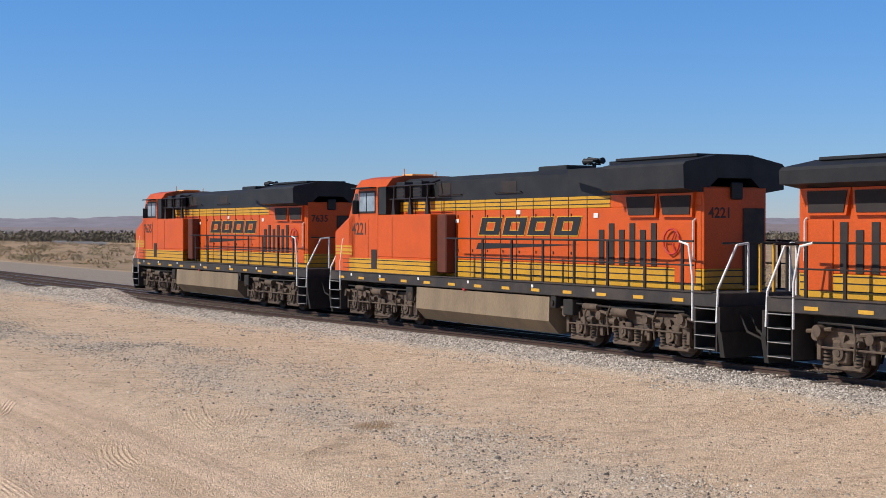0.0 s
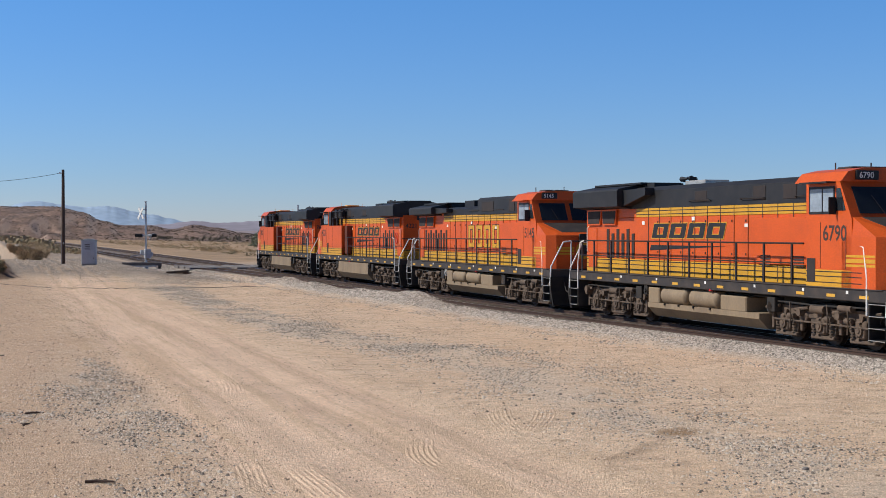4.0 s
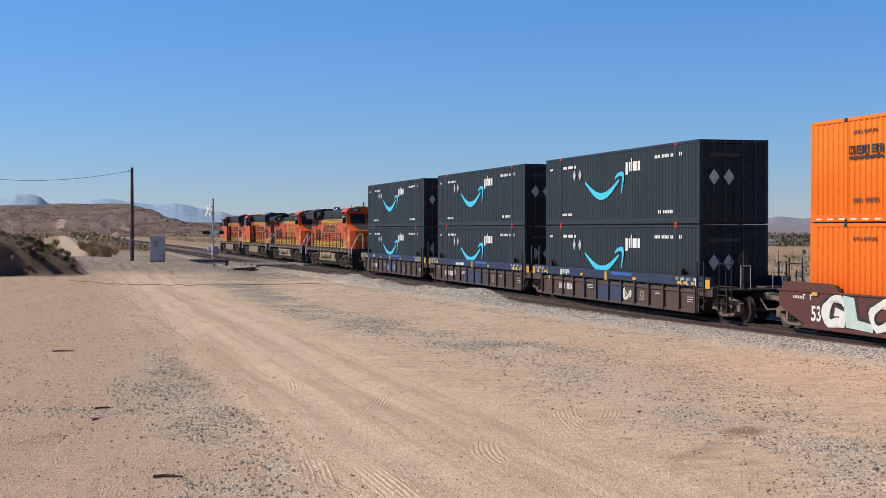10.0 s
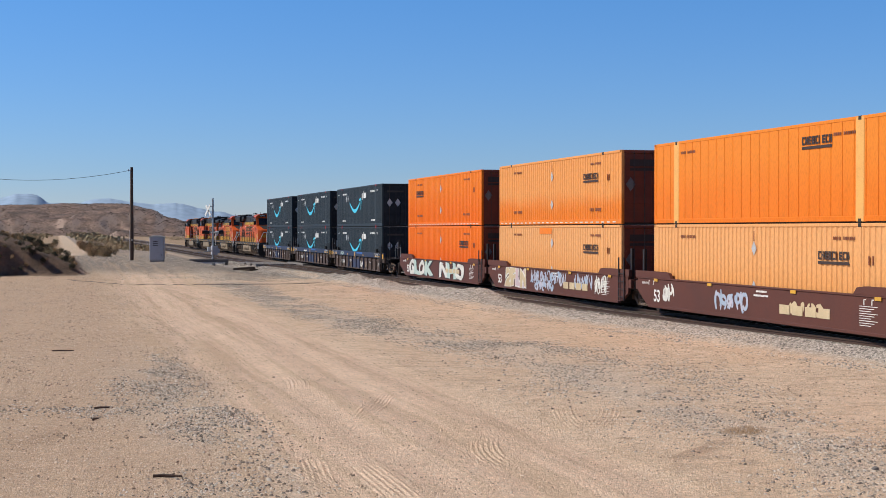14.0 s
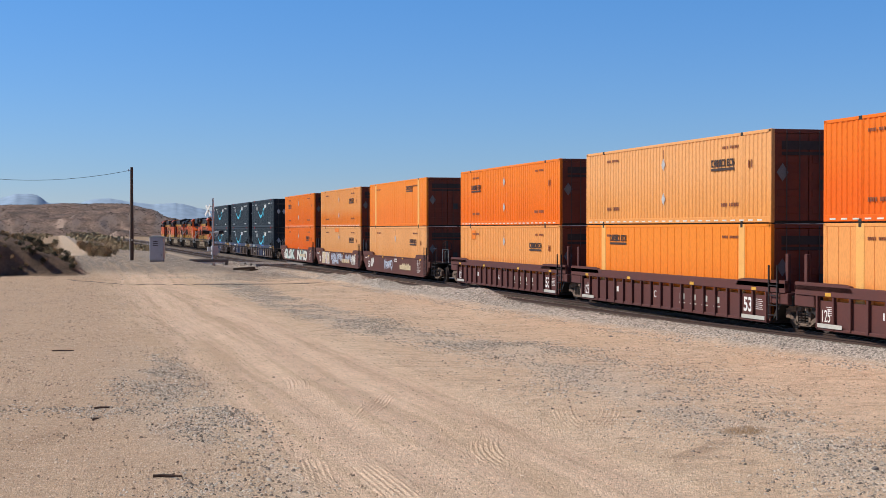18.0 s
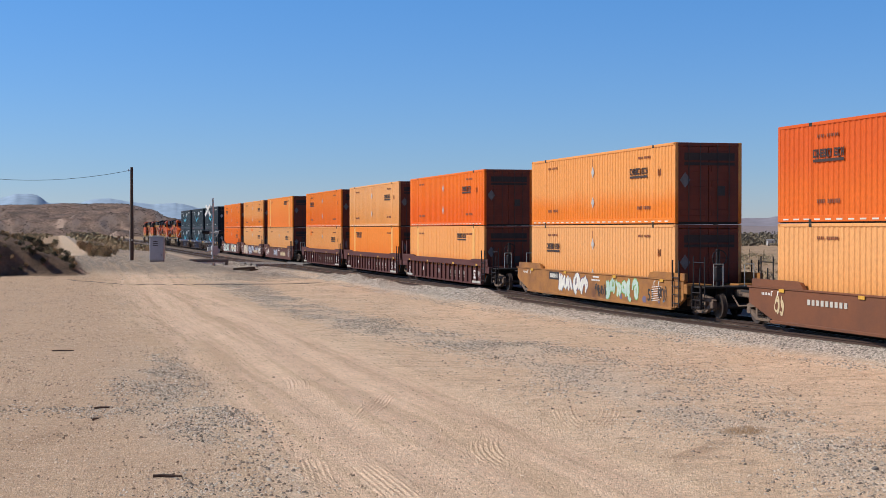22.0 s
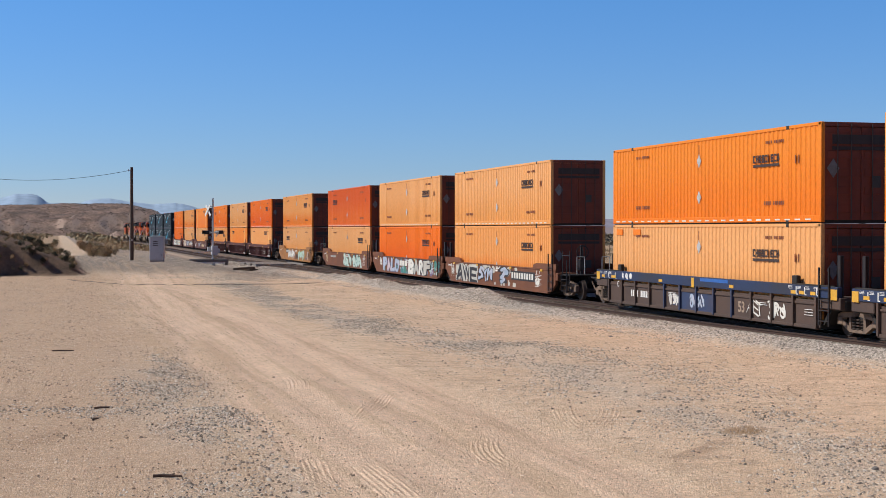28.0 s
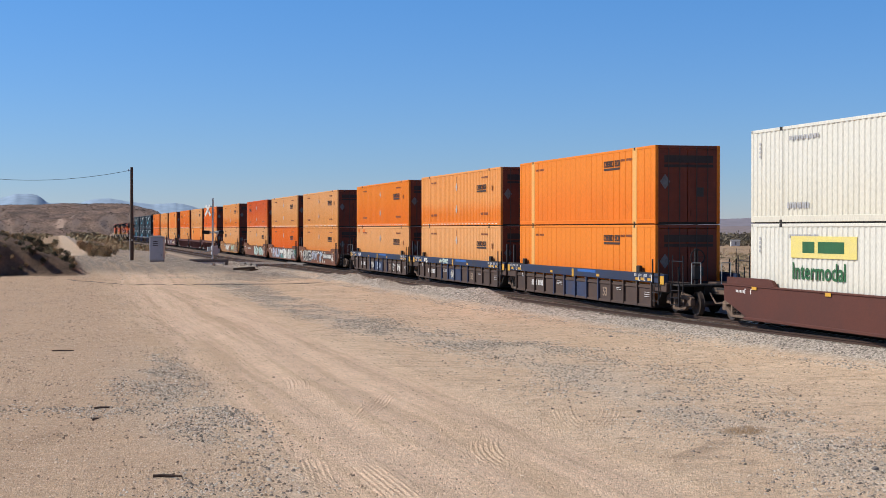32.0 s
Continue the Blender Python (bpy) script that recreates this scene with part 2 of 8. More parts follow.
# ---------------------------------------------------------------- mesh building
class Geo:
    """Gathers convex pieces, tubes and strips into one mesh."""

    def __init__(self):
        self.v, self.f, self.smooth = [], [], set()

    def _add(self, verts, faces, centre=None, smooth=False):
        o = len(self.v)
        self.v += [tuple(p) for p in verts]
        if centre is None and verts:
            centre = [sum(p[i] for p in verts) / len(verts) for i in range(3)]
        for f in faces:
            a, b, c = (Vector(verts[f[i]]) for i in (0, 1, 2))
            nrm = (b - a).cross(c - a)
            mid = sum((Vector(verts[i]) for i in f), Vector()) / len(f)
            if nrm.dot(mid - Vector(centre)) < 0:
                f = f[::-1]
            if smooth:
                self.smooth.add(len(self.f))
            self.f.append(tuple(o + i for i in f))
        return self

    def box(self, x0, x1, y0, y1, z0, z1, b=0.0):
        c = ((x0 + x1) / 2, (y0 + y1) / 2, (z0 + z1) / 2)
        h = (abs(x1 - x0) / 2, abs(y1 - y0) / 2, abs(z1 - z0) / 2)
        sg = [(i, j, k) for i in (-1, 1) for j in (-1, 1) for k in (-1, 1)]
        if not b:
            vs = [(c[0] + i * h[0], c[1] + j * h[1], c[2] + k * h[2]) for i, j, k in sg]
            return self._add(vs, [(0, 1, 3, 2), (4, 5, 7, 6), (0, 1, 5, 4), (2, 3, 7, 6), (0, 2, 6, 4), (1, 3, 7, 5)], c)
        b = min(b, *(0.45 * q for q in h))
        vs = []
        for g in sg:
            for ax in range(3):
                vs.append(tuple(c[q] + g[q] * (h[q] if q == ax else h[q] - b) for q in range(3)))
        ix = {g: 3 * i for i, g in enumerate(sg)}
        fs = []
        for ax in range(3):
            o1, o2 = (ax + 1) % 3, (ax + 2) % 3
            for s in (-1, 1):
                q = []
                for a, d in ((-1, -1), (1, -1), (1, 1), (-1, 1)):
                    g = [0, 0, 0]
                    g[ax], g[o1], g[o2] = s, a, d
                    q.append(ix[tuple(g)] + ax)
                fs.append(tuple(q))
            for s in (-1, 1):
                for u in (-1, 1):
                    g = [0, 0, 0]
                    g[o1], g[o2] = s, u
                    g[ax] = -1
                    lo = ix[tuple(g)]
                    g[ax] = 1
                    hi = ix[tuple(g)]
                    fs.append((lo + o1, hi + o1, hi + o2, lo + o2))
        fs += [(3 * i, 3 * i + 1, 3 * i + 2) for i in range(8)]
        return self._add(vs, fs, c)

    def prism(self, pts, a0, a1, axis="y"):
        """A convex outline drawn in the two other axes, run from a0 to a1 along axis."""
        def place(p, a):
            return {"x": (a, p[0], p[1]), "y": (p[0], a, p[1]), "z": (p[0], p[1], a)}[axis]
        n = len(pts)
        vs = [place(p, a0) for p in pts] + [place(p, a1) for p in pts]
        return self._add(vs, [tuple(range(n)), tuple(range(n, 2 * n))] + [(i, (i + 1) % n, n + (i + 1) % n, n + i) for i in range(n)])

    def cyl(self, p0, p1, r, n=12, r1=None, cap=True):
        p0, p1 = Vector(p0), Vector(p1)
        d = (p1 - p0).normalized()
        u = d.orthogonal().normalized()
        w = d.cross(u)
        r1 = r if r1 is None else r1
        vs = []
        for p, q in ((p0, r), (p1, r1)):
            vs += [tuple(p + u * (q * math.cos(2 * math.pi * i / n)) + w * (q * math.sin(2 * math.pi * i / n))) for i in range(n)]
        fs = [(i, (i + 1) % n, n + (i + 1) % n, n + i) for i in range(n)]
        if cap:
            fs += [tuple(range(n)), tuple(range(n, 2 * n))]
        return self._add(vs, fs, (p0 + p1) / 2, n >= 8)

    def lathe(self, prof, n=16, axis="y"):
        """A turned piece: rows of place along the axis and radius, closed at both ends."""
        o, k = len(self.v), len(prof)
        for a, r in prof:
            for i in range(n):
                c, d = r * math.cos(2 * math.pi * i / n), r * math.sin(2 * math.pi * i / n)
                self.v.append((c, a, d) if axis == "y" else (a, c, d))
        flip = axis == "y"
        for j in range(k - 1):
            for i in range(n):
                q = (o + j * n + i, o + j * n + (i + 1) % n, o + (j + 1) * n + (i + 1) % n, o + (j + 1) * n + i)
                self.smooth.add(len(self.f))
                self.f.append(q[::-1] if not flip else q[::-1] if prof[-1][0] < prof[0][0] else q)
        self.f.append(tuple(range(o, o + n)))
        self.f.append(tuple(range(o + (k - 1) * n, o + k * n)))
        return self

    def tube(self, path, r, n=6):
        for a, b in zip(path, path[1:]):
            self.cyl(a, b, r, n)
        return self

    def sheet(self, rows):
        """A surface through rows of points, each row as long as the first."""
        o, w = len(self.v), len(rows[0])
        for r in rows:
            self.v += [tuple(p) for p in r]
        for i in range(len(rows) - 1):
            for j in range(w - 1):
                a = o + i * w + j
                self.f.append((a, a + 1, a + w + 1, a + w))
        return self

    def flat(self, pts):
        o = len(self.v)
        self.v += [tuple(p) for p in pts]
        self.f.append(tuple(range(o, o + len(pts))))
        return self

    def mesh(self, name, material):
        me = bpy.data.meshes.new(name)
        me.from_pydata(self.v, [], self.f)
        me.materials.append(M[material] if isinstance(material, str) else material)
        for i in self.smooth:
            me.polygons[i].use_smooth = True
        if self.smooth:
            me.set_sharp_from_angle(angle=radians(38))
        me.update()
        return me


def part(name, geo, material, parent, label=""):
    ob = new(name, geo if isinstance(geo, bpy.types.Mesh) else geo.mesh(name, material))
    ob.parent = parent
    return tagged(ob, label)


def thing(name, label, category, group="", kind=""):
    return tagged(new(name), label, category, group, kind)


def box(*a, b=0.0):
    return Geo().box(*a, b=b)


def letters(words, size, lean=0.0, bold=0.0):
    cu = bpy.data.curves.new("letters", "FONT")
    cu.body, cu.size, cu.shear, cu.offset, cu.extrude = words, size, lean, bold, 0.002
    cu.resolution_u = 4
    ob = new("letters", cu)
    me = bpy.data.meshes.new_from_object(ob)
    bpy.data.objects.remove(ob)
    return me


def side_letters(words, size, x, y, z, material, parent, name="lettering", lean=0.0, bold=0.0, stretch=1.0):
    """Letters on a side that faces +y, starting at x and running towards -x."""
    me = letters(words, size, lean, bold)
    me.transform(Matrix(((-stretch, 0, 0, x), (0, 0, 1, y), (0, 1, 0, z), (0, 0, 0, 1))))
    me.materials.clear()
    me.materials.append(M[material])
    return part(name, me, material, parent)


def bars(parent, name, material, rows, y, t=0.004):
    """Plain bars in place of small writing: x from, x to, z from, z to, on a side at y."""
    g = Geo()
    for x0, x1, z0, z1 in rows:
        g.box(x0, x1, y - 0.002, y + t, z0, z1)
    return part(name, g, material, parent)


TRAIN = []  # every thing of the train with its place along it, at 13 s


def aboard(ob, s, z=0.0):
    TRAIN.append((ob, s, z))
    return ob
# ---------------------------------------------------------------- ground
def smooth(a, b, x):
    k = min(max((x - a) / (b - a), 0.0), 1.0)
    return k * k * (3 - 2 * k)


HEAPS = [(3.0, 4.2, 0.34, 2.4), (-3.5, 4.0, 0.22, 1.8), (-14.0, 3.7, 0.20, 2.4), (-22.5, 3.3, 0.42, 2.2), (8.5, 4.6, 0.22, 2.0), (-18.5, 3.6, 0.24, 2.0)]


def height(s, lat):
    x, y, _ = spot(s, lat)
    side = siding_lat(s)
    bed = 1 - smooth(1.5, 2.7, max(-lat, lat - side))
    z = -0.38 - 0.4 * smooth(4, 30, -lat) - 5.0 * smooth(30, 240, -lat)
    rise = smooth(0, 26, s) * (1 - smooth(420, 800, s)) * smooth(7.6, 12.4, lat) * (1 - smooth(30, 60, lat))
    z += 0.78 * rise
    z = z * (1 - bed) - 0.135 * bed
    bank = lat - 20.9 + 0.5 * noise.noise((x * 0.3, y * 0.3, 0))
    if bank > 0 and 8 < s < 60:
        z += 2.45 * min(1.0, bank / 6.0) ** 0.75 * smooth(12.2, 13.5, s + 1.0 * noise.noise((x * 0.3, y * 0.3, 3))) * (1 - smooth(22, 48, s)) * (1 - smooth(60, 90, lat))
    for hs, hl, h, w in HEAPS:
        q = ((s - hs) / w) ** 2 + ((lat - hl) / 0.62) ** 2
        if q < 6:
            z += h * math.exp(-q) * (1 + 0.5 * noise.noise((x * 2, y * 2, 8)))
    near = 1 - smooth(60, 200, abs(s + 20))
    z += near * (1 - bed) * (0.05 * noise.noise((x * 0.25, y * 0.25, 1)) + (0.026 + 0.022 * smooth(18.6, 20.5, lat)) * noise.noise((x * 1.3, y * 1.3, 2)))
    # wheel ruts of the dirt road
    for r, w in ((14.9, 0.35), (16.3, 0.3), (17.6, 0.35), (18.9, 0.25)):
        c = r + 0.9 * noise.noise((s * 0.04, r, 4))
        z -= 0.055 * math.exp(-(((lat - c) / w) ** 2)) * (1 - smooth(40, 80, s))
    if abs(s) > 250 or abs(lat) > 60:
        z += 1.2 * noise.noise((x * 0.01, y * 0.01, 5)) * smooth(60, 300, abs(lat))
    return z


def spread(a, b, step):
    return [a + step * i for i in range(int(round((b - a) / step)) + 1)]


S_LINES = [-4500, -2500, -1200, -600, -350, -220, -160] + spread(-130, -96, 4) + spread(-94, 9, 0.8) + spread(10, 16, 0.4) + spread(17, 71, 2) + spread(75, 160, 6) + [180, 210, 250, 300, 360, 430, 520, 650, 800, 1000, 1300, 1700, 2300, 3200, 4700]
L_LINES = [-4600, -2600, -1400, -800, -450, -260, -150, -90, -55, -34, -22, -15, -10, -7, -5] + spread(-3.8, 9.4, 0.3) + spread(9.7, 24.1, 0.3) + spread(24.6, 32, 0.8) + [34, 37, 41, 47, 56, 70, 95, 140, 220, 400, 700, 1200, 2200, 4600]


def ground_material():
    m = bpy.data.materials.new("desert_ground")
    m.use_nodes = True
    n, l = m.node_tree.nodes, m.node_tree.links
    b = n["Principled BSDF"]
    b.inputs["Roughness"].default_value = 0.95
    b.inputs["Specular IOR Level"].default_value = 0.15
    tc = n.new("ShaderNodeTexCoord")

    def tex(scale, detail=5.0, rough=0.6, kind="ShaderNodeTexNoise", src=None):
        t = n.new(kind)
        t.inputs["Scale"].default_value = scale
        if kind == "ShaderNodeTexNoise":
            t.inputs["Detail"].default_value, t.inputs["Roughness"].default_value = detail, rough
        l.new(src or tc.outputs["Object"], t.inputs["Vector"])
        return t.outputs[0]

    def rng(v, a, b_, c=0.0, d=1.0, soft=True):
        r = n.new("ShaderNodeMapRange")
        r.interpolation_type = "SMOOTHSTEP" if soft else "LINEAR"
        for i, q in zip((1, 2, 3, 4), (a, b_, c, d)):
            r.inputs[i].default_value = q
        l.new(v, r.inputs[0])
        return r.outputs[0]

    def op(kind, a, c):
        q = n.new("ShaderNodeMath")
        q.operation = kind
        for i, v in enumerate((a, c)):
            if isinstance(v, (int, float)):
                q.inputs[i].default_value = v
            else:
                l.new(v, q.inputs[i])
        return q.outputs[0]

    def mix(f, a, c):
        q = n.new("ShaderNodeMix")
        q.data_type = "RGBA"
        for i, v in ((0, f), (6, a), (7, c)):
            if isinstance(v, tuple):
                q.inputs[i].default_value = (*v, 1)
            elif isinstance(v, float):
                q.inputs[i].default_value = v
            else:
                l.new(v, q.inputs[i])
        return q.outputs[2]

    # metres to the left of the line and along it
    sep = n.new("ShaderNodeSeparateXYZ")
    l.new(tc.outputs["Object"], sep.inputs[0])
    lat = op("ADD", op("MULTIPLY", sep.outputs[0], -SH), op("MULTIPLY", sep.outputs[1], CH))
    lat = op("ADD", lat, X0 * SH - Y0 * CH)
    along = op("ADD", op("MULTIPLY", sep.outputs[0], CH), op("MULTIPLY", sep.outputs[1], SH))
    along = op("ADD", along, -X0 * CH - Y0 * SH)
    warp = op("MULTIPLY", op("SUBTRACT", tex(0.12, 4), 0.5), 5.0)
    wl_ = op("ADD", lat, warp)

    def band(v, a0, a1, b0, b1):
        return op("MULTIPLY", rng(v, a0, a1), rng(v, b0, b1, 1.0, 0.0))

    def pebbles(scale, lo, hi):
        t = n.new("ShaderNodeTexVoronoi")
        t.inputs["Scale"].default_value = scale
        l.new(tc.outputs["Object"], t.inputs["Vector"])
        q = n.new("ShaderNodeSeparateColor")
        l.new(t.outputs["Color"], q.inputs[0])
        return mix(op("POWER", q.outputs[0], 1.3), lo, hi), q.outputs[1], t.outputs["Distance"]

    side = rng(along, SIDING[0][0], SIDING[0][1], 0.0, SIDING[0][2], False)
    for a, b_, gain in SIDING[1:]:
        side = op("ADD", side, rng(along, a, b_, 0.0, gain, False))
    beyond = op("SUBTRACT", lat, side)   # metres out from the outer track
    sand = mix(rng(tex(0.35, 6), 0.3, 0.7), (0.562, 0.408, 0.276), (0.615, 0.468, 0.335))
    sand = mix(rng(tex(2.2, 6, 0.7), 0.45, 0.72), sand, (0.43, 0.305, 0.205))
    crust = n.new("ShaderNodeCombineXYZ")   # crusts and washed streaks that lie across the road
    l.new(op("MULTIPLY", along, 2.2), crust.inputs[0])
    l.new(op("MULTIPLY", lat, 0.8), crust.inputs[1])
    sand = mix(op("MULTIPLY", rng(tex(1.0, 6, 0.72, src=crust.outputs[0]), 0.50, 0.64), 0.75), sand, (0.40, 0.28, 0.19))
    sand = mix(op("MULTIPLY", rng(wl_, 18.5, 21.0), 0.75), sand, (0.415, 0.285, 0.19))
    road = mix(rng(tex(0.8, 5), 0.3, 0.7), (0.635, 0.465, 0.335), (0.575, 0.415, 0.292))
    on_road = op("MULTIPLY", band(op("ADD", lat, op("MULTIPLY", warp, 0.25)), 14.0, 15.2, 18.6, 19.8), rng(along, 30, 60, 1.0, 0.0))
    col = mix(on_road, sand, road)
    stones, pick, dist = pebbles(26.0, (0.24, 0.195, 0.155), (0.76, 0.62, 0.48))
    small_stones, pick_s, dist_s = pebbles(62.0, (0.26, 0.215, 0.17), (0.78, 0.66, 0.53))
    pick2 = rng(tex(40.0, 1), 0.4, 0.6)
    patch = rng(op("ADD", op("MULTIPLY", tex(0.33, 5, 0.65), 0.75), op("MULTIPLY", tex(6.0, 4, 0.75), 0.25)), 0.36, 0.56)
    gully = op("ADD", lat, op("MULTIPLY", warp, 0.5))
    left_strip = op("MULTIPLY", band(gully, 18.8, 19.6, 20.6, 21.8), rng(along, -40, -54))
    bend = op("SUBTRACT", op("MULTIPLY", rng(along, -34, -50), 2.2), op("MULTIPLY", rng(along, -55, -66), 1.0))   # the strip swings towards the track
    inner = op("ADD", gully, bend)
    strip = op("MULTIPLY", op("MAXIMUM", band(inner, 11.0, 12.0, 13.1, 13.7), op("MULTIPLY", left_strip, 0.6)), patch)
    yard = op("MULTIPLY", band(along, 9, 20, 62, 80), band(lat, 4.5, 6.5, 20.6, 21.6))
    col = mix(op("MULTIPLY", strip, 0.38), col, stones)
    col = mix(op("MULTIPLY", strip, 0.25), col, small_stones)
    col = mix(op("MULTIPLY", yard, rng(tex(0.3, 4), 0.2, 0.5, 0.65, 1.0)), col, pebbles(16.0, (0.11, 0.092, 0.075), (0.33, 0.275, 0.225))[0])
    # single pebbles in the sand, fewer on the driven lane
    bare = op("SUBTRACT", 1.0, op("MULTIPLY", on_road, 0.55))
    few = op("MULTIPLY", rng(pick, 0.76, 0.80), rng(dist, 0.45, 0.30))
    col = mix(op("MULTIPLY", few, bare), col, mix(pick2, (0.32, 0.25, 0.19), (0.74, 0.63, 0.51)))
    few = op("MULTIPLY", rng(pick_s, 0.66, 0.72), rng(dist_s, 0.5, 0.3))
    col = mix(op("MULTIPLY", few, op("MULTIPLY", bare, 0.85)), col, small_stones)
    # long streaks left by wheels
    lane = n.new("ShaderNodeCombineXYZ")
    l.new(op("ADD", op("MULTIPLY", lat, 2.6), op("MULTIPLY", warp, 0.25)), lane.inputs[0])
    l.new(op("MULTIPLY", along, 0.05), lane.inputs[1])
    streak = tex(1.0, 4, 0.6, src=lane.outputs[0])
    col = mix(op("MULTIPLY", op("MULTIPLY", rng(streak, 0.47, 0.60), band(lat, 13.5, 15.0, 19.5, 21)), 0.55), col, (0.445, 0.315, 0.205))
    col = mix(op("MULTIPLY", band(op("ADD", lat, op("MULTIPLY", warp, 0.3)), -13.5, -11.5, -3.4, -2.6), rng(along, 90, 60, 0.0, 0.85)), col, (0.225, 0.195, 0.17))
    # pale ballast shoulder, then the dark beds of both tracks
    shoulder = op("MULTIPLY", band(op("ADD", beyond, op("MULTIPLY", warp, 0.15)), 0.7, 1.0, 1.9, 3.0), rng(along, 14, -4))
    col = mix(op("MULTIPLY", shoulder, rng(tex(0.7, 4), 0.25, 0.55, 0.45, 1.0)), col, pebbles(20.0, (0.18, 0.155, 0.13), (0.56, 0.49, 0.42))[0])
    dark = pebbles(22.0, (0.085, 0.065, 0.052), (0.24, 0.195, 0.16))[0]
    bed = op("MULTIPLY", rng(op("ADD", lat, op("MULTIPLY", warp, 0.15)), -3.2, -2.4), rng(op("ADD", beyond, op("MULTIPLY", rng(along, 12, 34), -1.2)), 0.75, 1.15, 1.0, 0.0))
    col = mix(bed, col, dark)
    # scrub plain and service trail far off
    plain = op("MAXIMUM", op("MAXIMUM", rng(lat, -14, -11.5, 1.0, 0.0), op("MULTIPLY", rng(lat, -4.5, -3.0, 1.0, 0.0), rng(along, 60, 90))), op("MULTIPLY", rng(along, 55, 95), rng(lat, 21.7, 22.4)))
    pad = op("MULTIPLY", rng(along, 60, 80), band(lat, 6.4, 7.6, 18.8, 19.8))
    col = mix(op("MULTIPLY", pad, 0.9), col, pebbles(12.0, (0.15, 0.12, 0.10), (0.34, 0.28, 0.23))[0])
    scrub = mix(rng(tex(0.05, 6, 0.7), 0.35, 0.65), (0.37, 0.25, 0.16), (0.255, 0.185, 0.12))
    scrub = mix(op("MULTIPLY", rng(tex(0.4, 4, 0.7), 0.52, 0.66), 0.7), scrub, (0.15, 0.12, 0.075))
    trail = op("MULTIPLY", band(along, 58, 66, 480, 600), band(op("ADD", lat, op("MULTIPLY", warp, 0.12)), 19.6, 20.1, 21.4, 21.9))
    col = mix(plain, col, scrub)
    col = mix(trail, col, (0.46, 0.35, 0.25))
    # brown soil of the earth bank, darkened to hold the shade on its face
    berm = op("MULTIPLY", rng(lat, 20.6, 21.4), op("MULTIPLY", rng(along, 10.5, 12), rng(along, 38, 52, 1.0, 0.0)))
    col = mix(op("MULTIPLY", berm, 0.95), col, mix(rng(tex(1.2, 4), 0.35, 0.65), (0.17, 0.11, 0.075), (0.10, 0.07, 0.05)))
    # oil stain in the gravel
    stain = n.new("ShaderNodeVectorMath")
    stain.operation = "DISTANCE"
    stain.inputs[1].default_value = (5.1, 24.5, -0.35)
    l.new(tc.outputs["Object"], stain.inputs[0])
    spot_ = rng(op("ADD", stain.outputs["Value"], op("MULTIPLY", tex(2.0, 3), 0.8)), 0.55, 1.1, 0.75, 0.0)
    col = mix(spot_, col, (0.23, 0.14, 0.07))
    fine = tex(26.0, 3, 0.7)
    hsv = n.new("ShaderNodeHueSaturation")
    l.new(op("MULTIPLY", rng(fine, 0.25, 0.75, 0.84, 1.60, False), rng(tex(7.0, 4, 0.75), 0.3, 0.7, 0.84, 1.16, False)), hsv.inputs["Value"])
    l.new(col, hsv.inputs["Color"])
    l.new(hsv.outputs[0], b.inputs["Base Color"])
    bp = n.new("ShaderNodeBump")
    bp.inputs["Strength"].default_value = 0.9
    bp.inputs["Distance"].default_value = 0.068
    l.new(op("ADD", op("ADD", op("MULTIPLY", fine, 0.36), op("MULTIPLY", dist_s, -0.2)), op("ADD", tex(5.0, 5, 0.7), op("ADD", op("MULTIPLY", streak, 0.6), op("MULTIPLY", dist, -0.25)))), bp.inputs["Height"])
    l.new(bp.outputs[0], b.inputs["Normal"])
    return m


GROUND_MAT = ground_material()


Z_GRID = [[height(s, lat) for lat in L_LINES] for s in S_LINES]


def on_ground(s, lat):
    """Height of the ground sheet at arrays of places."""
    S, L, Z = np.array(S_LINES), np.array(L_LINES), np.array(Z_GRID)
    i = np.clip(np.searchsorted(S, s) - 1, 0, len(S) - 2)
    j = np.clip(np.searchsorted(L, lat) - 1, 0, len(L) - 2)
    u, v = (s - S[i]) / (S[i + 1] - S[i]), (lat - L[j]) / (L[j + 1] - L[j])
    return (1 - u) * ((1 - v) * Z[i, j] + v * Z[i, j + 1]) + u * ((1 - v) * Z[i + 1, j] + v * Z[i + 1, j + 1])


def build_ground():
    nl = len(L_LINES)
    verts = [spot(s, lat, z) for s, row in zip(S_LINES, Z_GRID) for lat, z in zip(L_LINES, row)]
    faces = [(i * nl + j, (i + 1) * nl + j, (i + 1) * nl + j + 1, i * nl + j + 1) for i in range(len(S_LINES) - 1) for j in range(nl - 1)]
    me = bpy.data.meshes.new("ground")
    me.from_pydata(verts, [], faces)
    me.polygons.foreach_set("use_smooth", [True] * len(faces))
    me.materials.append(GROUND_MAT)
    me.update()
    return tagged(new("ground", me), "pale sandy desert ground with gravel strips and wheel ruts", "ground", kind="structure")


build_ground()

# far land
M["hill"] = mat("hill", (0.215, 0.138, 0.102), 0.95, 0, (0.075, 0.056, 0.045), 1.0, 0.07, 0.8, 0.0, grain=0.6)
M["hill_brush"] = mat("hill_brush", (0.15, 0.115, 0.085), 0.95, 0, (0.2, 0.15, 0.11), 0.6, 0.05, 1.0)


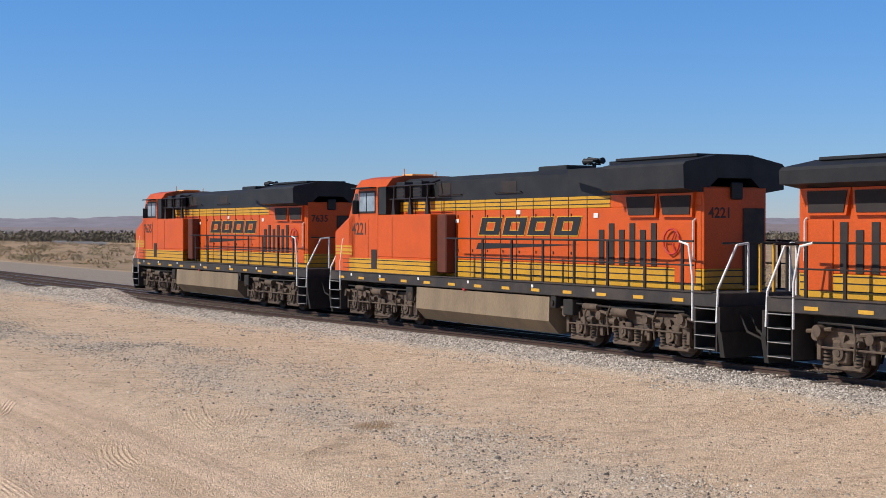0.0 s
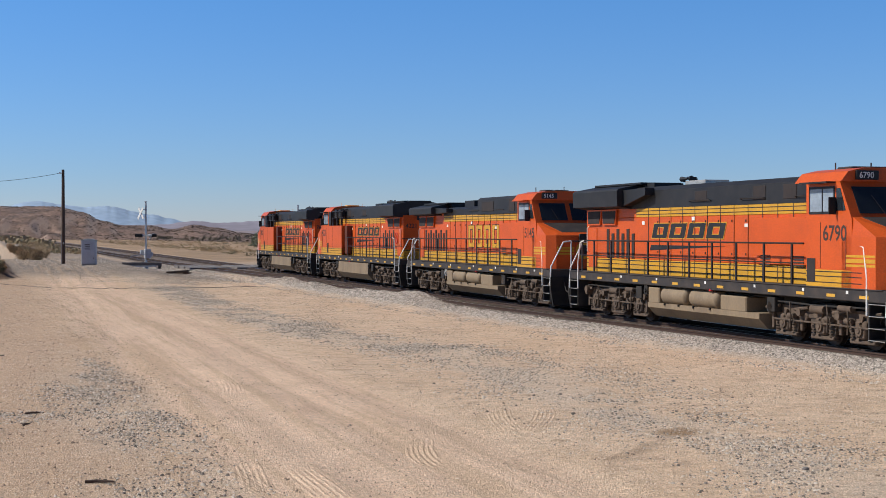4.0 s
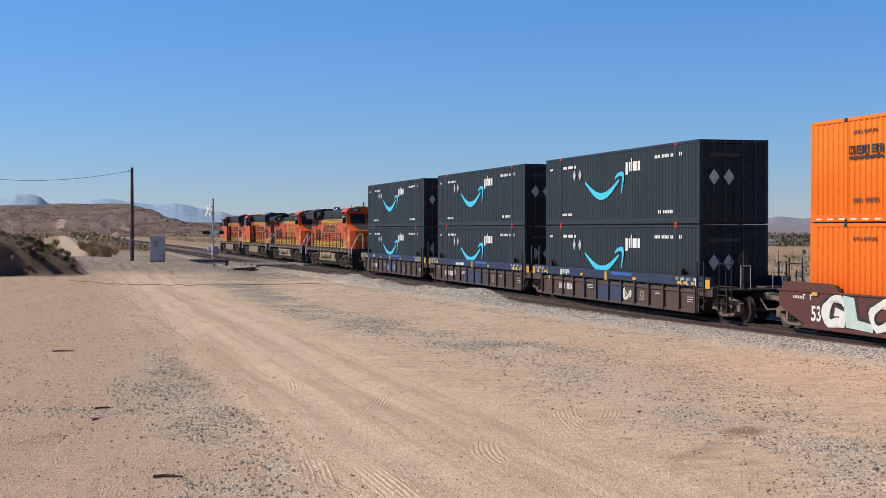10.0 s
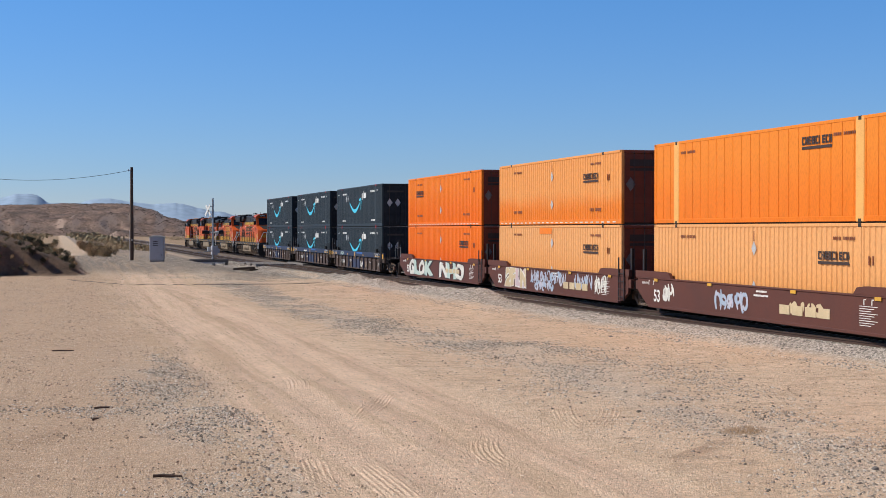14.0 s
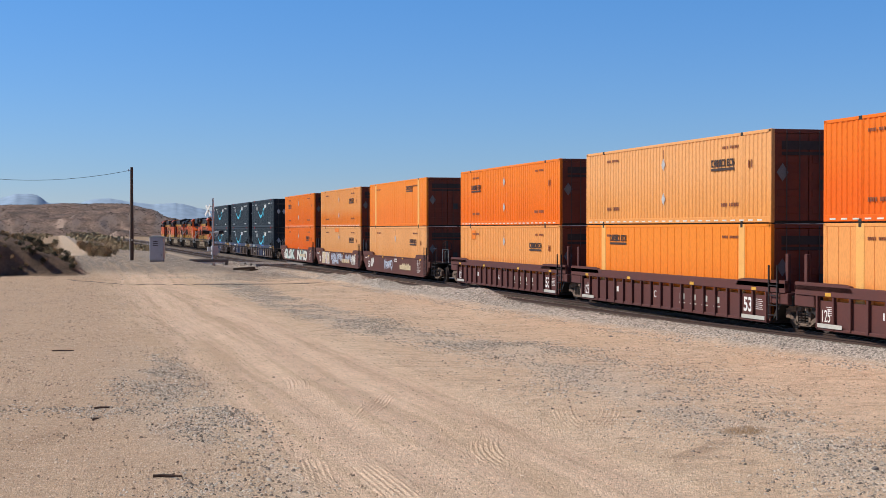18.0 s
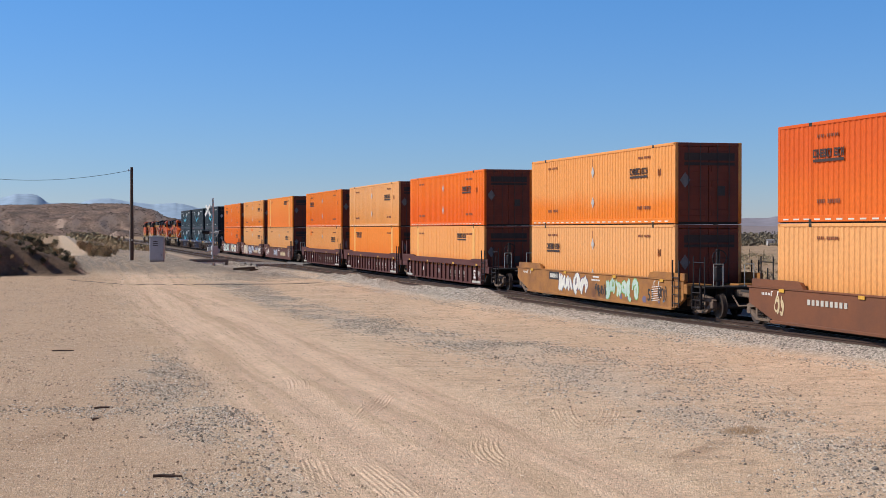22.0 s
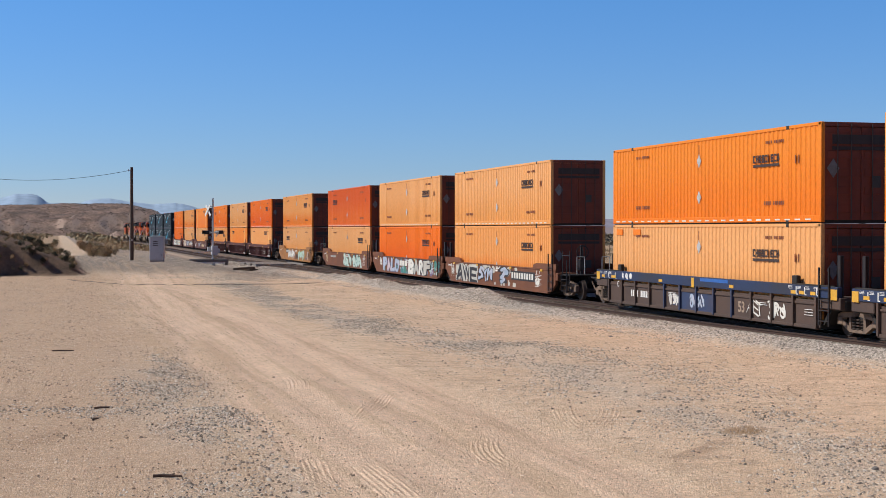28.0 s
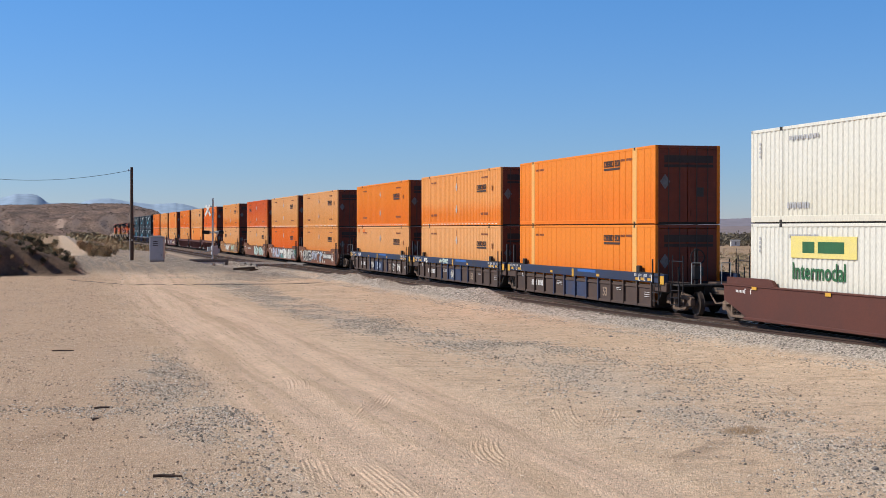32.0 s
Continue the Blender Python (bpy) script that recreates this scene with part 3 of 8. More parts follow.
def scarred(m, pale):
    """Bare pale earth on the steep cuts of a hillside."""
    n, l = m.node_tree.nodes, m.node_tree.links
    geo = n.new("ShaderNodeNewGeometry")
    sep = n.new("ShaderNodeSeparateXYZ")
    l.new(geo.outputs["Normal"], sep.inputs[0])
    steep = n.new("ShaderNodeMapRange")
    steep.inputs[1].default_value, steep.inputs[2].default_value = 0.975, 0.93
    steep.inputs[3].default_value, steep.inputs[4].default_value = 0.0, 0.85
    l.new(sep.outputs[2], steep.inputs[0])
    mix = n.new("ShaderNodeMix")
    mix.data_type = "RGBA"
    mix.inputs[7].default_value = (*pale, 1)
    l.new(steep.outputs[0], mix.inputs[0])
    l.new(next(x for x in n if x.type == "HUE_SAT").outputs[0], mix.inputs[6])
    l.new(mix.outputs[2], n["Principled BSDF"].inputs["Base Color"])


scarred(M["hill"], (0.37, 0.265, 0.205))
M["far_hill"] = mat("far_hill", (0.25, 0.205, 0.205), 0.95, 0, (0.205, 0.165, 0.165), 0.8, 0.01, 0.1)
# haze of distance is mixed into the mauve and blue base colours
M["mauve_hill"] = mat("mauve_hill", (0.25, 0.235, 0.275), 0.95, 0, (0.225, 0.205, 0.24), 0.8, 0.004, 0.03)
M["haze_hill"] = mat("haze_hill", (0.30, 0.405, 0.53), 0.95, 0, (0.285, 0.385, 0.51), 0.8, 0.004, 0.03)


def ridge(name, label, az0, az1, r0, r1, top, material, rough, n_az=160, n_r=16, seed=0.0, brush=0, jag=0.0):
    """Hills as one sheet round the viewing place: top(az) gives the crest above the plain."""
    rows = []
    for j in range(n_r + 1):
        k = j / n_r
        r = r0 + (r1 - r0) * k
        row = []
        for i in range(n_az + 1):
            az = az0 + (az1 - az0) * i / n_az
            a = radians(az)
            x, y = r * math.sin(a), r * math.cos(a)
            rise = smooth(0, 0.72, k) * (1 - 0.25 * smooth(0.75, 1, k))
            f = noise.fractal((x / rough, y / rough, seed), 0.9, 2.1, 5)
            gully = 1 - abs(noise.noise((x / (rough * 0.5), y / (rough * 0.5), seed + 7))) * 2.2
            cut = 1 - abs(noise.noise((x / (rough * 0.11), y / (rough * 0.30), seed + 11))) * 2.2
            if jag:   # far ranges: a jagged crest over plain slopes
                peak = noise.fractal((az * 1.1, seed, 0.5), 0.8, 2.2, 4)
                row.append((x, y, -3.4 + top(az) * rise * (1 + jag * peak * smooth(0.2, 0.7, k))))
                continue
            z = -3.4 + top(az) * rise * (1 + 0.13 * f) - top(az) * (0.25 * max(gully, 0) + 0.10 * max(cut, 0)) * smooth(0.05, 0.4, rise) * (1.05 - rise) * 1.6
            row.append((x, y, z))
        rows.append(row)
    if brush:   # dry brush on the slopes
        r = random.Random(17)
        g = Geo()
        for _ in range(brush):
            j, i = int(n_r * 0.75 * r.random() ** 1.5), r.randrange(int(n_az * 0.6), n_az)
            a, b = Vector(rows[j][i]), Vector(rows[j + 1][i + 1])
            p = a.lerp(b, r.random())
            w = r.uniform(0.16, 0.42)
            for _i in range(5):
                c = p + Vector((r.uniform(-w, w), r.uniform(-w, w), r.uniform(-0.2, 0.5) * w))
                d = Vector((r.gauss(0, 1), r.gauss(0, 0.5), r.gauss(0.8, 0.5))).normalized() * w
                e = Vector((d.z, 0, -d.x)) * 0.6
                g.flat([c - e, c + e, c + d])
        tagged(new("hill_brush", g.mesh("hill_brush", "hill_brush")), "dark dry brush dotted over the hillside", "scrub", kind="stuff")
    me = Geo().sheet(rows).mesh(name, material)
    me.polygons.foreach_set("use_smooth", [True] * len(me.polygons))
    return tagged(new(name, me), label, "hill", kind="structure")


def crest(*pts):
    def top(az):
        for (a, h), (b, g) in zip(pts, pts[1:]):
            if az <= b:
                return h + (g - h) * smooth(a, b, az) if az > a else h
        return pts[-1][1]
    return top


ridge("backdrop_hill", "dry brown desert hill with gullies", -50, -3.0, 620, 1150, crest((-50, 16), (-30, 24), (-18, 22.5), (-15.8, 23.0), (-14.3, 23.8), (-12.4, 23.0), (-11.4, 19.6), (-10.7, 14.5), (-9.9, 11.5), (-8.9, 11.0), (-8.0, 8.5), (-7.2, 11.0), (-6.2, 9.0), (-5.4, 6.0), (-3.2, 0.2)), "hill", 90, 460, 60, brush=15000)
ridge("backdrop_low_hill", "low tan rise beyond the valley", -16, 40, 1900, 2700, crest((-16, 8), (-6, 9), (2, 8), (11, 12), (20, 14), (40, 12)), "far_hill", 160, 160, 8, 3.0)
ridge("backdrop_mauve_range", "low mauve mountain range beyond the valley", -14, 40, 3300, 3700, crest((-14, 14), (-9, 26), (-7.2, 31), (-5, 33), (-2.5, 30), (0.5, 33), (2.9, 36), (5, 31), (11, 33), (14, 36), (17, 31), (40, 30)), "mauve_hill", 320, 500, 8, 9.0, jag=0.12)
ridge("backdrop_mountain", "mountain peaks painted pale blue as if in far haze", -50, -6.0, 4000, 4700, crest((-50, 84), (-20, 84), (-17.2, 92), (-16.4, 116), (-15.7, 108), (-15.2, 88), (-14.2, 84), (-13.6, 96), (-12.9, 98), (-12.2, 92), (-11.2, 80), (-10.7, 84), (-10.2, 83), (-9.6, 72), (-8.8, 60), (-8.2, 50), (-7.4, 38), (-6.4, 10)), "haze_hill", 55, 700, 10, 4.0, jag=0.065)


# ---------------------------------------------------------------- tracks
M["rail_steel"] = mat("rail_steel", (0.085, 0.050, 0.036), 0.7, 0.3, (0.07, 0.04, 0.03), 0.6, 2, 30)
M["rail_head"] = mat("rail_head", (0.36, 0.33, 0.31), 0.3, 0.9)
M["tie"] = mat("tie", (0.105, 0.078, 0.058), 0.95, 0, (0.055, 0.042, 0.034), 0.7, 5, 50, 0.5, (1, 6, 1), 0.25)


def rail_run(name, parent, side, lat_of, s0, s1, step, dz=0.0):
    prof = [(-0.07, -0.18), (0.07, -0.18), (0.07, -0.165), (0.012, -0.15), (0.012, -0.05), (0.037, -0.04), (0.037, -0.004), (-0.037, -0.004), (-0.037, -0.04), (-0.012, -0.05), (-0.012, -0.15), (-0.07, -0.165), (-0.07, -0.18)]
    rows, head = [], []
    s = s0
    while s <= s1:
        c = lat_of(s) + side * 0.7525
        rows.append([(*line(s, c + u)[:2], v + dz) for u, v in prof])
        head.append([(*line(s, c + u)[:2], dz) for u in (-0.034, 0.034)])
        s += step if s < 160 else step * 4
    r = part("rail", Geo().sheet(rows), "rail_steel", parent)
    part("rail_head", Geo().sheet(head), "rail_head", r, "bright worn running surface")


main_track = thing("railway_track", "single railway track with rusty rails on grey ballast", "railway track", kind="structure")
side_track = thing("railway_siding", "rusty siding track that parts from the main track", "railway track", kind="structure")
for sd in (-1, 1):
    rail_run("rail", main_track, sd, lambda s: 0.0, -150, 1000, 4)
    rail_run("rail", side_track, sd, siding_lat, -64, 640, 3, -0.004)


def build_ties():
    near = Geo().box(-0.115, 0.115, -1.3, 1.3, -0.30, -0.112, b=0.012).mesh("tie", "tie")
    rest = {}
    rnd = random.Random(3)
    for track, lat_of, a, b, c, d in ((main_track, lambda s: 0.0, -76, 40, -150, 420), (side_track, siding_lat, -40, 60, -40, 330)):
        far = Geo()
        s = c
        while s < d:
            x, y, h = line(s, lat_of(s))
            turn = h + rnd.uniform(-0.02, 0.02)
            if a <= s < b:
                ob = new("tie", near)
                ob.parent = track
                ob.matrix_basis = pose(x, y, rnd.uniform(-0.012, 0.006), 0, 0, math.degrees(turn))
            else:
                u, w = Vector((math.cos(turn), math.sin(turn), 0)), Vector((-math.sin(turn), math.cos(turn), 0))
                o = Vector((x, y, 0))
                v = [tuple(o + u * (i * 0.115) + w * (j * 1.3) + Vector((0, 0, k))) for i in (-1, 1) for j in (-1, 1) for k in (-0.30, -0.112)]
                far._add(v, [(0, 1, 3, 2), (4, 5, 7, 6), (0, 1, 5, 4), (2, 3, 7, 6), (1, 3, 7, 5)])
            s += 0.55 if a <= s < b else (0.55 if s < 200 else 1.1)
        tagged(part("ties", far, "tie", track), kind="stuff")


# ---------------------------------------------------------------- stones and gravel
def pebble_mesh(name, pts, material):
    """Small faceted stones: rows of x, y, z, radius."""
    rs = np.random.RandomState(5)
    pts = np.array(pts)
    k = len(pts)
    base = np.array([(1, 0, -0.35), (0.31, 0.95, -0.35), (-0.81, 0.59, -0.35), (-0.81, -0.59, -0.35), (0.31, -0.95, -0.35), (0.55, 0.25, 0.5), (-0.4, 0.4, 0.5), (-0.1, -0.55, 0.5)], float)
    ang = rs.uniform(0, 6.283, k)
    v = np.repeat(base[None], k, 0) * rs.uniform(0.65, 1.2, (k, 8, 1))
    v[:, :, :2] *= rs.uniform(0.65, 1.35, (k, 1, 2))
    v[:, 5:, 2] *= rs.uniform(0.5, 1.2, (k, 3))
    ca, sa = np.cos(ang)[:, None], np.sin(ang)[:, None]
    v = np.stack([v[:, :, 0] * ca - v[:, :, 1] * sa, v[:, :, 0] * sa + v[:, :, 1] * ca, v[:, :, 2]], 2)
    v = v * pts[:, None, 3:4] + pts[:, None, :3]
    f = np.array([(0, 1, 5), (1, 6, 5), (1, 2, 6), (2, 3, 6), (3, 7, 6), (3, 4, 7), (4, 0, 7), (0, 5, 7), (5, 6, 7)])
    f = (f[None] + 8 * np.arange(k)[:, None, None]).reshape(-1)
    me = bpy.data.meshes.new(name)
    me.vertices.add(8 * k)
    me.vertices.foreach_set("co", v.reshape(-1))
    me.loops.add(27 * k)
    me.loops.foreach_set("vertex_index", f)
    me.polygons.add(9 * k)
    me.polygons.foreach_set("loop_start", np.arange(9 * k) * 3)
    me.materials.append(material)
    me.update(calc_edges=True)
    return me


def stone_material(name, lo, mid, hi):
    m = bpy.data.materials.new(name)
    m.use_nodes = True
    n, l = m.node_tree.nodes, m.node_tree.links
    b = n["Principled BSDF"]
    b.inputs["Roughness"].default_value = 0.9
    g = n.new("ShaderNodeNewGeometry")
    r = n.new("ShaderNodeValToRGB")
    e = r.color_ramp.elements
    e[0].color, e[1].color = (*lo, 1), (*hi, 1)
    e.new(0.5).color = (*mid, 1)
    l.new(g.outputs["Random Per Island"], r.inputs[0])
    l.new(r.outputs[0], b.inputs["Base Color"])
    return m


def clumps(k, lo, hi, z):
    """Uneven density over the ground, 0 to 1."""
    s, lat = np.arange(-82, 64, 0.4), np.arange(-4, 28, 0.2)
    f = np.array([[smooth(lo, hi, 0.5 + 0.5 * noise.fractal((a * k * 0.6, b * k, z), 0.8, 2, 5)) for b in lat] for a in s])

    def density(a, b):
        return f[np.clip(((a + 82) / 0.4).astype(int), 0, len(s) - 1), np.clip(((b + 4) / 0.2).astype(int), 0, len(lat) - 1)]

    return density


# the gravel strip between track and road: along, centre, half width
STRIP = [(-84, 11.2, 1.6), (-70, 11.2, 1.9), (-64, 10.7, 2.0), (-58, 10.3, 2.3), (-54, 9.6, 2.4), (-49, 9.9, 2.1), (-45, 10.7, 1.8), (-40, 11.6, 1.5), (-25, 12.3, 1.3), (-10, 12.2, 1.2), (4, 11.6, 1.6), (14, 10.5, 3.0)]
# stone patches beyond the road: along, across, half length, half width, density
PATCHES = [(-57.4, 20.1, 5.0, 0.55, 1.0), (-62.4, 19.95, 2.2, 0.75, 0.9), (-60.0, 22.0, 0.8, 1.1, 0.8), (-67.3, 19.65, 3.0, 0.42, 0.6), (-50.0, 19.85, 2.6, 0.35, 0.7), (-56.6, 20.9, 2.0, 0.7, 0.7), (-70.5, 20.4, 2.2, 1.5, 0.45), (-59.6, 23.6, 0.8, 0.9, 0.35)]


def strip_field(s, lat):
    a, c, w = np.array(STRIP).T
    q = np.abs(lat - np.interp(s, a, c)) / np.interp(s, a, w)
    return np.clip(1.45 - q, 0, 1)


def patch_field(s, lat):
    out = np.zeros_like(s)
    for a, b, u, v, d in PATCHES:
        out = np.maximum(out, d * np.clip(1.6 - np.sqrt(((s - a) / u) ** 2 + ((lat - b) / v) ** 2), 0, 1))
    return out


def ease(a, b, x):
    k = np.clip((x - a) / (b - a), 0, 1)
    return k * k * (3 - 2 * k)


def build_gravel():
    rs = np.random.RandomState(11)
    grey = stone_material("ballast_stone", (0.11, 0.095, 0.08), (0.38, 0.325, 0.275), (0.66, 0.585, 0.50))
    tan = stone_material("gravel_stone", (0.08, 0.065, 0.053), (0.355, 0.295, 0.235), (0.68, 0.59, 0.49))
    side = np.vectorize(siding_lat)

    def scatter(out, count, s0, s1, l0, l1, r0, r1, keep=None, beside=False, power=2.2):
        s, lat = rs.uniform(s0, s1, count), rs.uniform(l0, l1, count)
        if keep:
            ok = rs.uniform(0, 1, count) < keep(s, lat)
            s, lat = s[ok], lat[ok]
        if beside:
            lat = lat + side(s)
        r = r0 + (r1 - r0) * rs.uniform(0, 1, len(s)) ** power
        out.append(np.stack([X0 + s * CH - lat * SH, Y0 + s * SH + lat * CH, on_ground(s, lat) + r * 0.2, r], 1))

    a, b = clumps(0.55, 0.34, 0.62, 2), clumps(0.7, 0.36, 0.70, 9)
    pts = []
    scatter(pts, 34000, -78, 8, 0.95, 2.2, 0.016, 0.046, beside=True)
    scatter(pts, 9000, -78, 6, 2.1, 3.6, 0.016, 0.045, b, True)
    scatter(pts, 5000, 10, 60, 1.2, 3.6, 0.03, 0.07, beside=True)
    for hs, hl, h, w in HEAPS:
        scatter(pts, 1700, hs - w * 1.3, hs + w * 1.3, hl - 0.8, hl + 0.8, 0.02, 0.065)
    bed = []
    scatter(bed, 46000, -78, 12, -1.7, 1.15, 0.014, 0.042)
    scatter(bed, 16000, -60, 12, -0.6, 0.98, 0.014, 0.042, beside=True)
    soot = stone_material("bed_stone", (0.055, 0.039, 0.029), (0.155, 0.112, 0.083), (0.34, 0.27, 0.21))
    tagged(new("track_ballast", pebble_mesh("track_ballast", np.concatenate(bed), soot)), "dark oily ballast stones between the rails", "ballast", kind="stuff")
    tagged(new("ballast_gravel", pebble_mesh("ballast_gravel", np.concatenate(pts), grey)), "loose pale grey ballast stones beside the track", "gravel", kind="stuff")
    pts = []
    scatter(pts, 260000, -80, 14, 4.5, 14.0, 0.007, 0.032, lambda s, lat: (0.03 + 0.97 * strip_field(s, lat) ** 1.5) * (0.08 + 0.92 * a(s, lat)), power=2.1)
    scatter(pts, 120000, -74, -44, 18.8, 25, 0.006, 0.033, lambda s, lat: patch_field(s, lat) * (0.15 + 0.85 * a(s, lat)), power=1.9)
    scatter(pts, 36000, -50, 4, 6.5, 14.0, 0.014, 0.048, lambda s, lat: strip_field(s, lat) ** 1.3 * (0.1 + 0.9 * a(s, lat)), power=1.8)
    scatter(pts, 3000, -74, -46, 18.8, 25, 0.025, 0.055, lambda s, lat: patch_field(s, lat) * b(s, lat), power=1.9)
    scatter(pts, 9000, -80, 14, 6.5, 14.0, 0.024, 0.05, lambda s, lat: strip_field(s, lat) * b(s, lat), power=2.4)
    scatter(pts, 8000, 8, 30, 6.5, 18.5, 0.02, 0.055, lambda s, lat: 0.3 + 0.7 * a(s, lat))
    scatter(pts, 4000, 30, 62, 6.5, 20.0, 0.025, 0.055)
    tagged(new("loose_gravel", pebble_mesh("loose_gravel", np.concatenate(pts), tan)), "grey and tan gravel lying in strips and patches", "gravel", kind="stuff")
    brown = stone_material("clod", (0.15, 0.105, 0.075), (0.46, 0.33, 0.225), (0.68, 0.54, 0.41))
    pts = []
    scatter(pts, 60000, -80, 14, 3.0, 10.5, 0.006, 0.032, lambda s, lat: 0.12 + 0.88 * b(s, lat), power=2.4)
    scatter(pts, 66000, -78, 12, 18.4, 27, 0.006, 0.036, lambda s, lat: 0.15 + 0.85 * b(s, lat), power=2.4)
    scatter(pts, 40000, -78, 10, 13.4, 19.0, 0.005, 0.023, lambda s, lat: 0.15 + 0.85 * a(s, lat), power=2.6)
    scatter(pts, 8000, -78, 10, 3, 26, 0.016, 0.046, lambda s, lat: b(s, lat) * np.where((lat > 14) & (lat < 18.8), 0.15, 1.0), power=2.4)
    tagged(new("sand_clods", pebble_mesh("sand_clods", np.concatenate(pts), brown)), "small brown clods and crumbs of dry earth", "clods", kind="stuff")


MARKS = [((-61.9, 13.2), (-63.3, 13.8), (-64.9, 13.9)), ((-62.1, 12.4), (-63.4, 12.8), (-64.9, 13.8)), ((-62.8, 11.3), (-64.6, 12.5), (-66.3, 13.7)), ((-66.2, 11.8), (-67.3, 12.8), (-68.3, 13.9)), ((-64.3, 10.6), (-65.2, 11.0), (-66.2, 11.7)), ((-58.2, 15.8), (-59.8, 16.4), (-62.1, 17.2)), ((-67.4, 19.3), (-68.6, 19.2), (-70.2, 18.8)), ((-64.4, 23.4), (-63.2, 22.52), (-60.9, 21.9)), ((-31.5, 15.5), (-34, 16.0), (-38.0, 16.5)), ((-67.4, 18.3), (-68.8, 18.3), (-70.4, 18.3)), ((-66.4, 18.9), (-67.6, 19.0), (-69.0, 19.2)), ((-64.3, 10.7), (-65.2, 11.1), (-66.3, 11.4)), ((-65.3, 15.8), (-66.4, 16.2), (-67.5, 16.2)), ((-52.0, 17.4), (-54.5, 17.0), (-57.5, 17.6))]


def build_tyre_marks():
    """Ridges that tyre treads pressed into the sand."""
    g = Geo()
    for a, b, c in MARKS:
        for k in range(6):
            off = (k - 2.5) * 0.085
            ridge_l, ridge_r, ridge_t = [], [], []
            for i in range(13):
                u = i / 12
                s = (1 - u) ** 2 * a[0] + 2 * u * (1 - u) * b[0] + u * u * c[0]
                lat = (1 - u) ** 2 * a[1] + 2 * u * (1 - u) * b[1] + u * u * c[1]
                z = float(on_ground(np.array([s]), np.array([lat + off]))[0])
                fade = 0.024 * min(1, 5 * u, 5 * (1 - u)) * (0.7 + 0.5 * noise.noise((s * 6, lat * 6, k)))
                for lst, d, h in ((ridge_l, -0.045, -0.004), (ridge_t, 0, max(fade, 0) * 0.36 + 0.002), (ridge_r, 0.045, -0.004)):
                    lst.append(spot(s, lat + off + d, z + h))
            g.sheet([ridge_l, ridge_t, ridge_r])
    tagged(new("tyre_marks", g.mesh("tyre_marks", GROUND_MAT)), "curved tyre tread ridges pressed into pale sand", "tyre tracks", kind="stuff")
# ---------------------------------------------------------------- containers
HL, HW, CHT = 8.075, 1.296, 2.896


def ribbed(x0, x1, y, z0, z1, out, pitch=0.285, depth=0.028):
    """A pressed steel side wall: trapezoid ribs from x0 to x1."""
    xs = []
    x = x0
    a, b_ = pitch * 0.36, pitch * 0.14
    xs.append((x, 0))
    while x < x1 - pitch:
        for dx, d in ((a, 0), (b_, 1), (a, 1), (b_, 0)):
            x += dx
            xs.append((x, d))
    xs.append((x1, 0))
    rows = [[(px, y - out * depth * d, z) for px, d in xs] for z in (z0, z1)]
    g = Geo()
    g.sheet(rows if out < 0 else rows[::-1])
    return g


def plated(x0, x1, y, z0, z1, out, pitch=0.62):
    """A smooth plated wall with narrow pressed grooves."""
    xs = [(x0, 0)]
    x = x0 + pitch / 2
    while x < x1 - 0.1:
        xs += [(x, 0), (x + 0.015, 1), (x + 0.035, 1), (x + 0.05, 0)]
        x += pitch
    xs.append((x1, 0))
    rows = [[(px, y - out * 0.016 * d, z) for px, d in xs] for z in (z0, z1)]
    g = Geo()
    g.sheet(rows if out < 0 else rows[::-1])
    return g


CACHE = {}


def cached(key, make):
    if key not in CACHE:
        CACHE[key] = make()
    return CACHE[key]


def smile(y):
    """The bent arrow sign: a crescent with a hooked tip, thin and flat."""
    g = Geo()
    n = 26
    lo, hi = [], []
    for i in range(n + 1):
        u = i / n
        x = 3.05 - 3.75 * u
        sag = 1.86 - 0.62 * math.sin(math.pi * (0.06 + 0.86 * u)) ** 1.15 + 0.02 * u
        thick = 0.05 + 0.24 * math.sin(math.pi * (0.08 + 0.80 * u)) ** 1.4 * (1 - 0.25 * u)
        lo.append((x, y, sag - thick))
        hi.append((x, y, sag + 0.02))
    g.sheet([lo, hi])
    outer = [(-0.30, 1.86), (-0.55, 2.00), (-0.95, 2.06), (-1.18, 2.02), (-1.25, 1.88), (-1.18, 1.62), (-0.98, 1.22)]
    inner = [(-0.30, 1.77), (-0.58, 1.86), (-0.86, 1.89), (-1.02, 1.86), (-1.04, 1.76), (-1.02, 1.58), (-0.90, 1.20)]
    g.sheet([[(a, y, b) for a, b in inner], [(a, y, b) for a, b in outer]])
    return g


def diamond(x, z, r, y):
    g = Geo()
    g.prism([(x - r * 0.72, z), (x, z - r), (x + r * 0.72, z), (x, z + r)], y - 0.002, y + 0.008, "y")
    return g


def logo_block(x, w, z, h, y, form):
    """One plain block of a sign, cut open by bars: bits of form say which of its bars stand."""
    g = Geo().box(x - w * 0.36, x, y - 0.002, y + 0.004, z, z + h)
    if form & 2:
        g.box(x - w, x - w * 0.30, y - 0.002, y + 0.0042, z, z + h * 0.24)
        g.box(x - w, x - w * 0.30, y - 0.002, y + 0.0042, z + h * 0.76, z + h)
    if form & 4:
        g.box(x - w, x - w * 0.30, y - 0.002, y + 0.0044, z + h * 0.38, z + h * 0.62)
    if form in (5, 6):
        g.box(x - w, x - w * 0.68, y - 0.002, y + 0.0046, z, z + h)
    return g


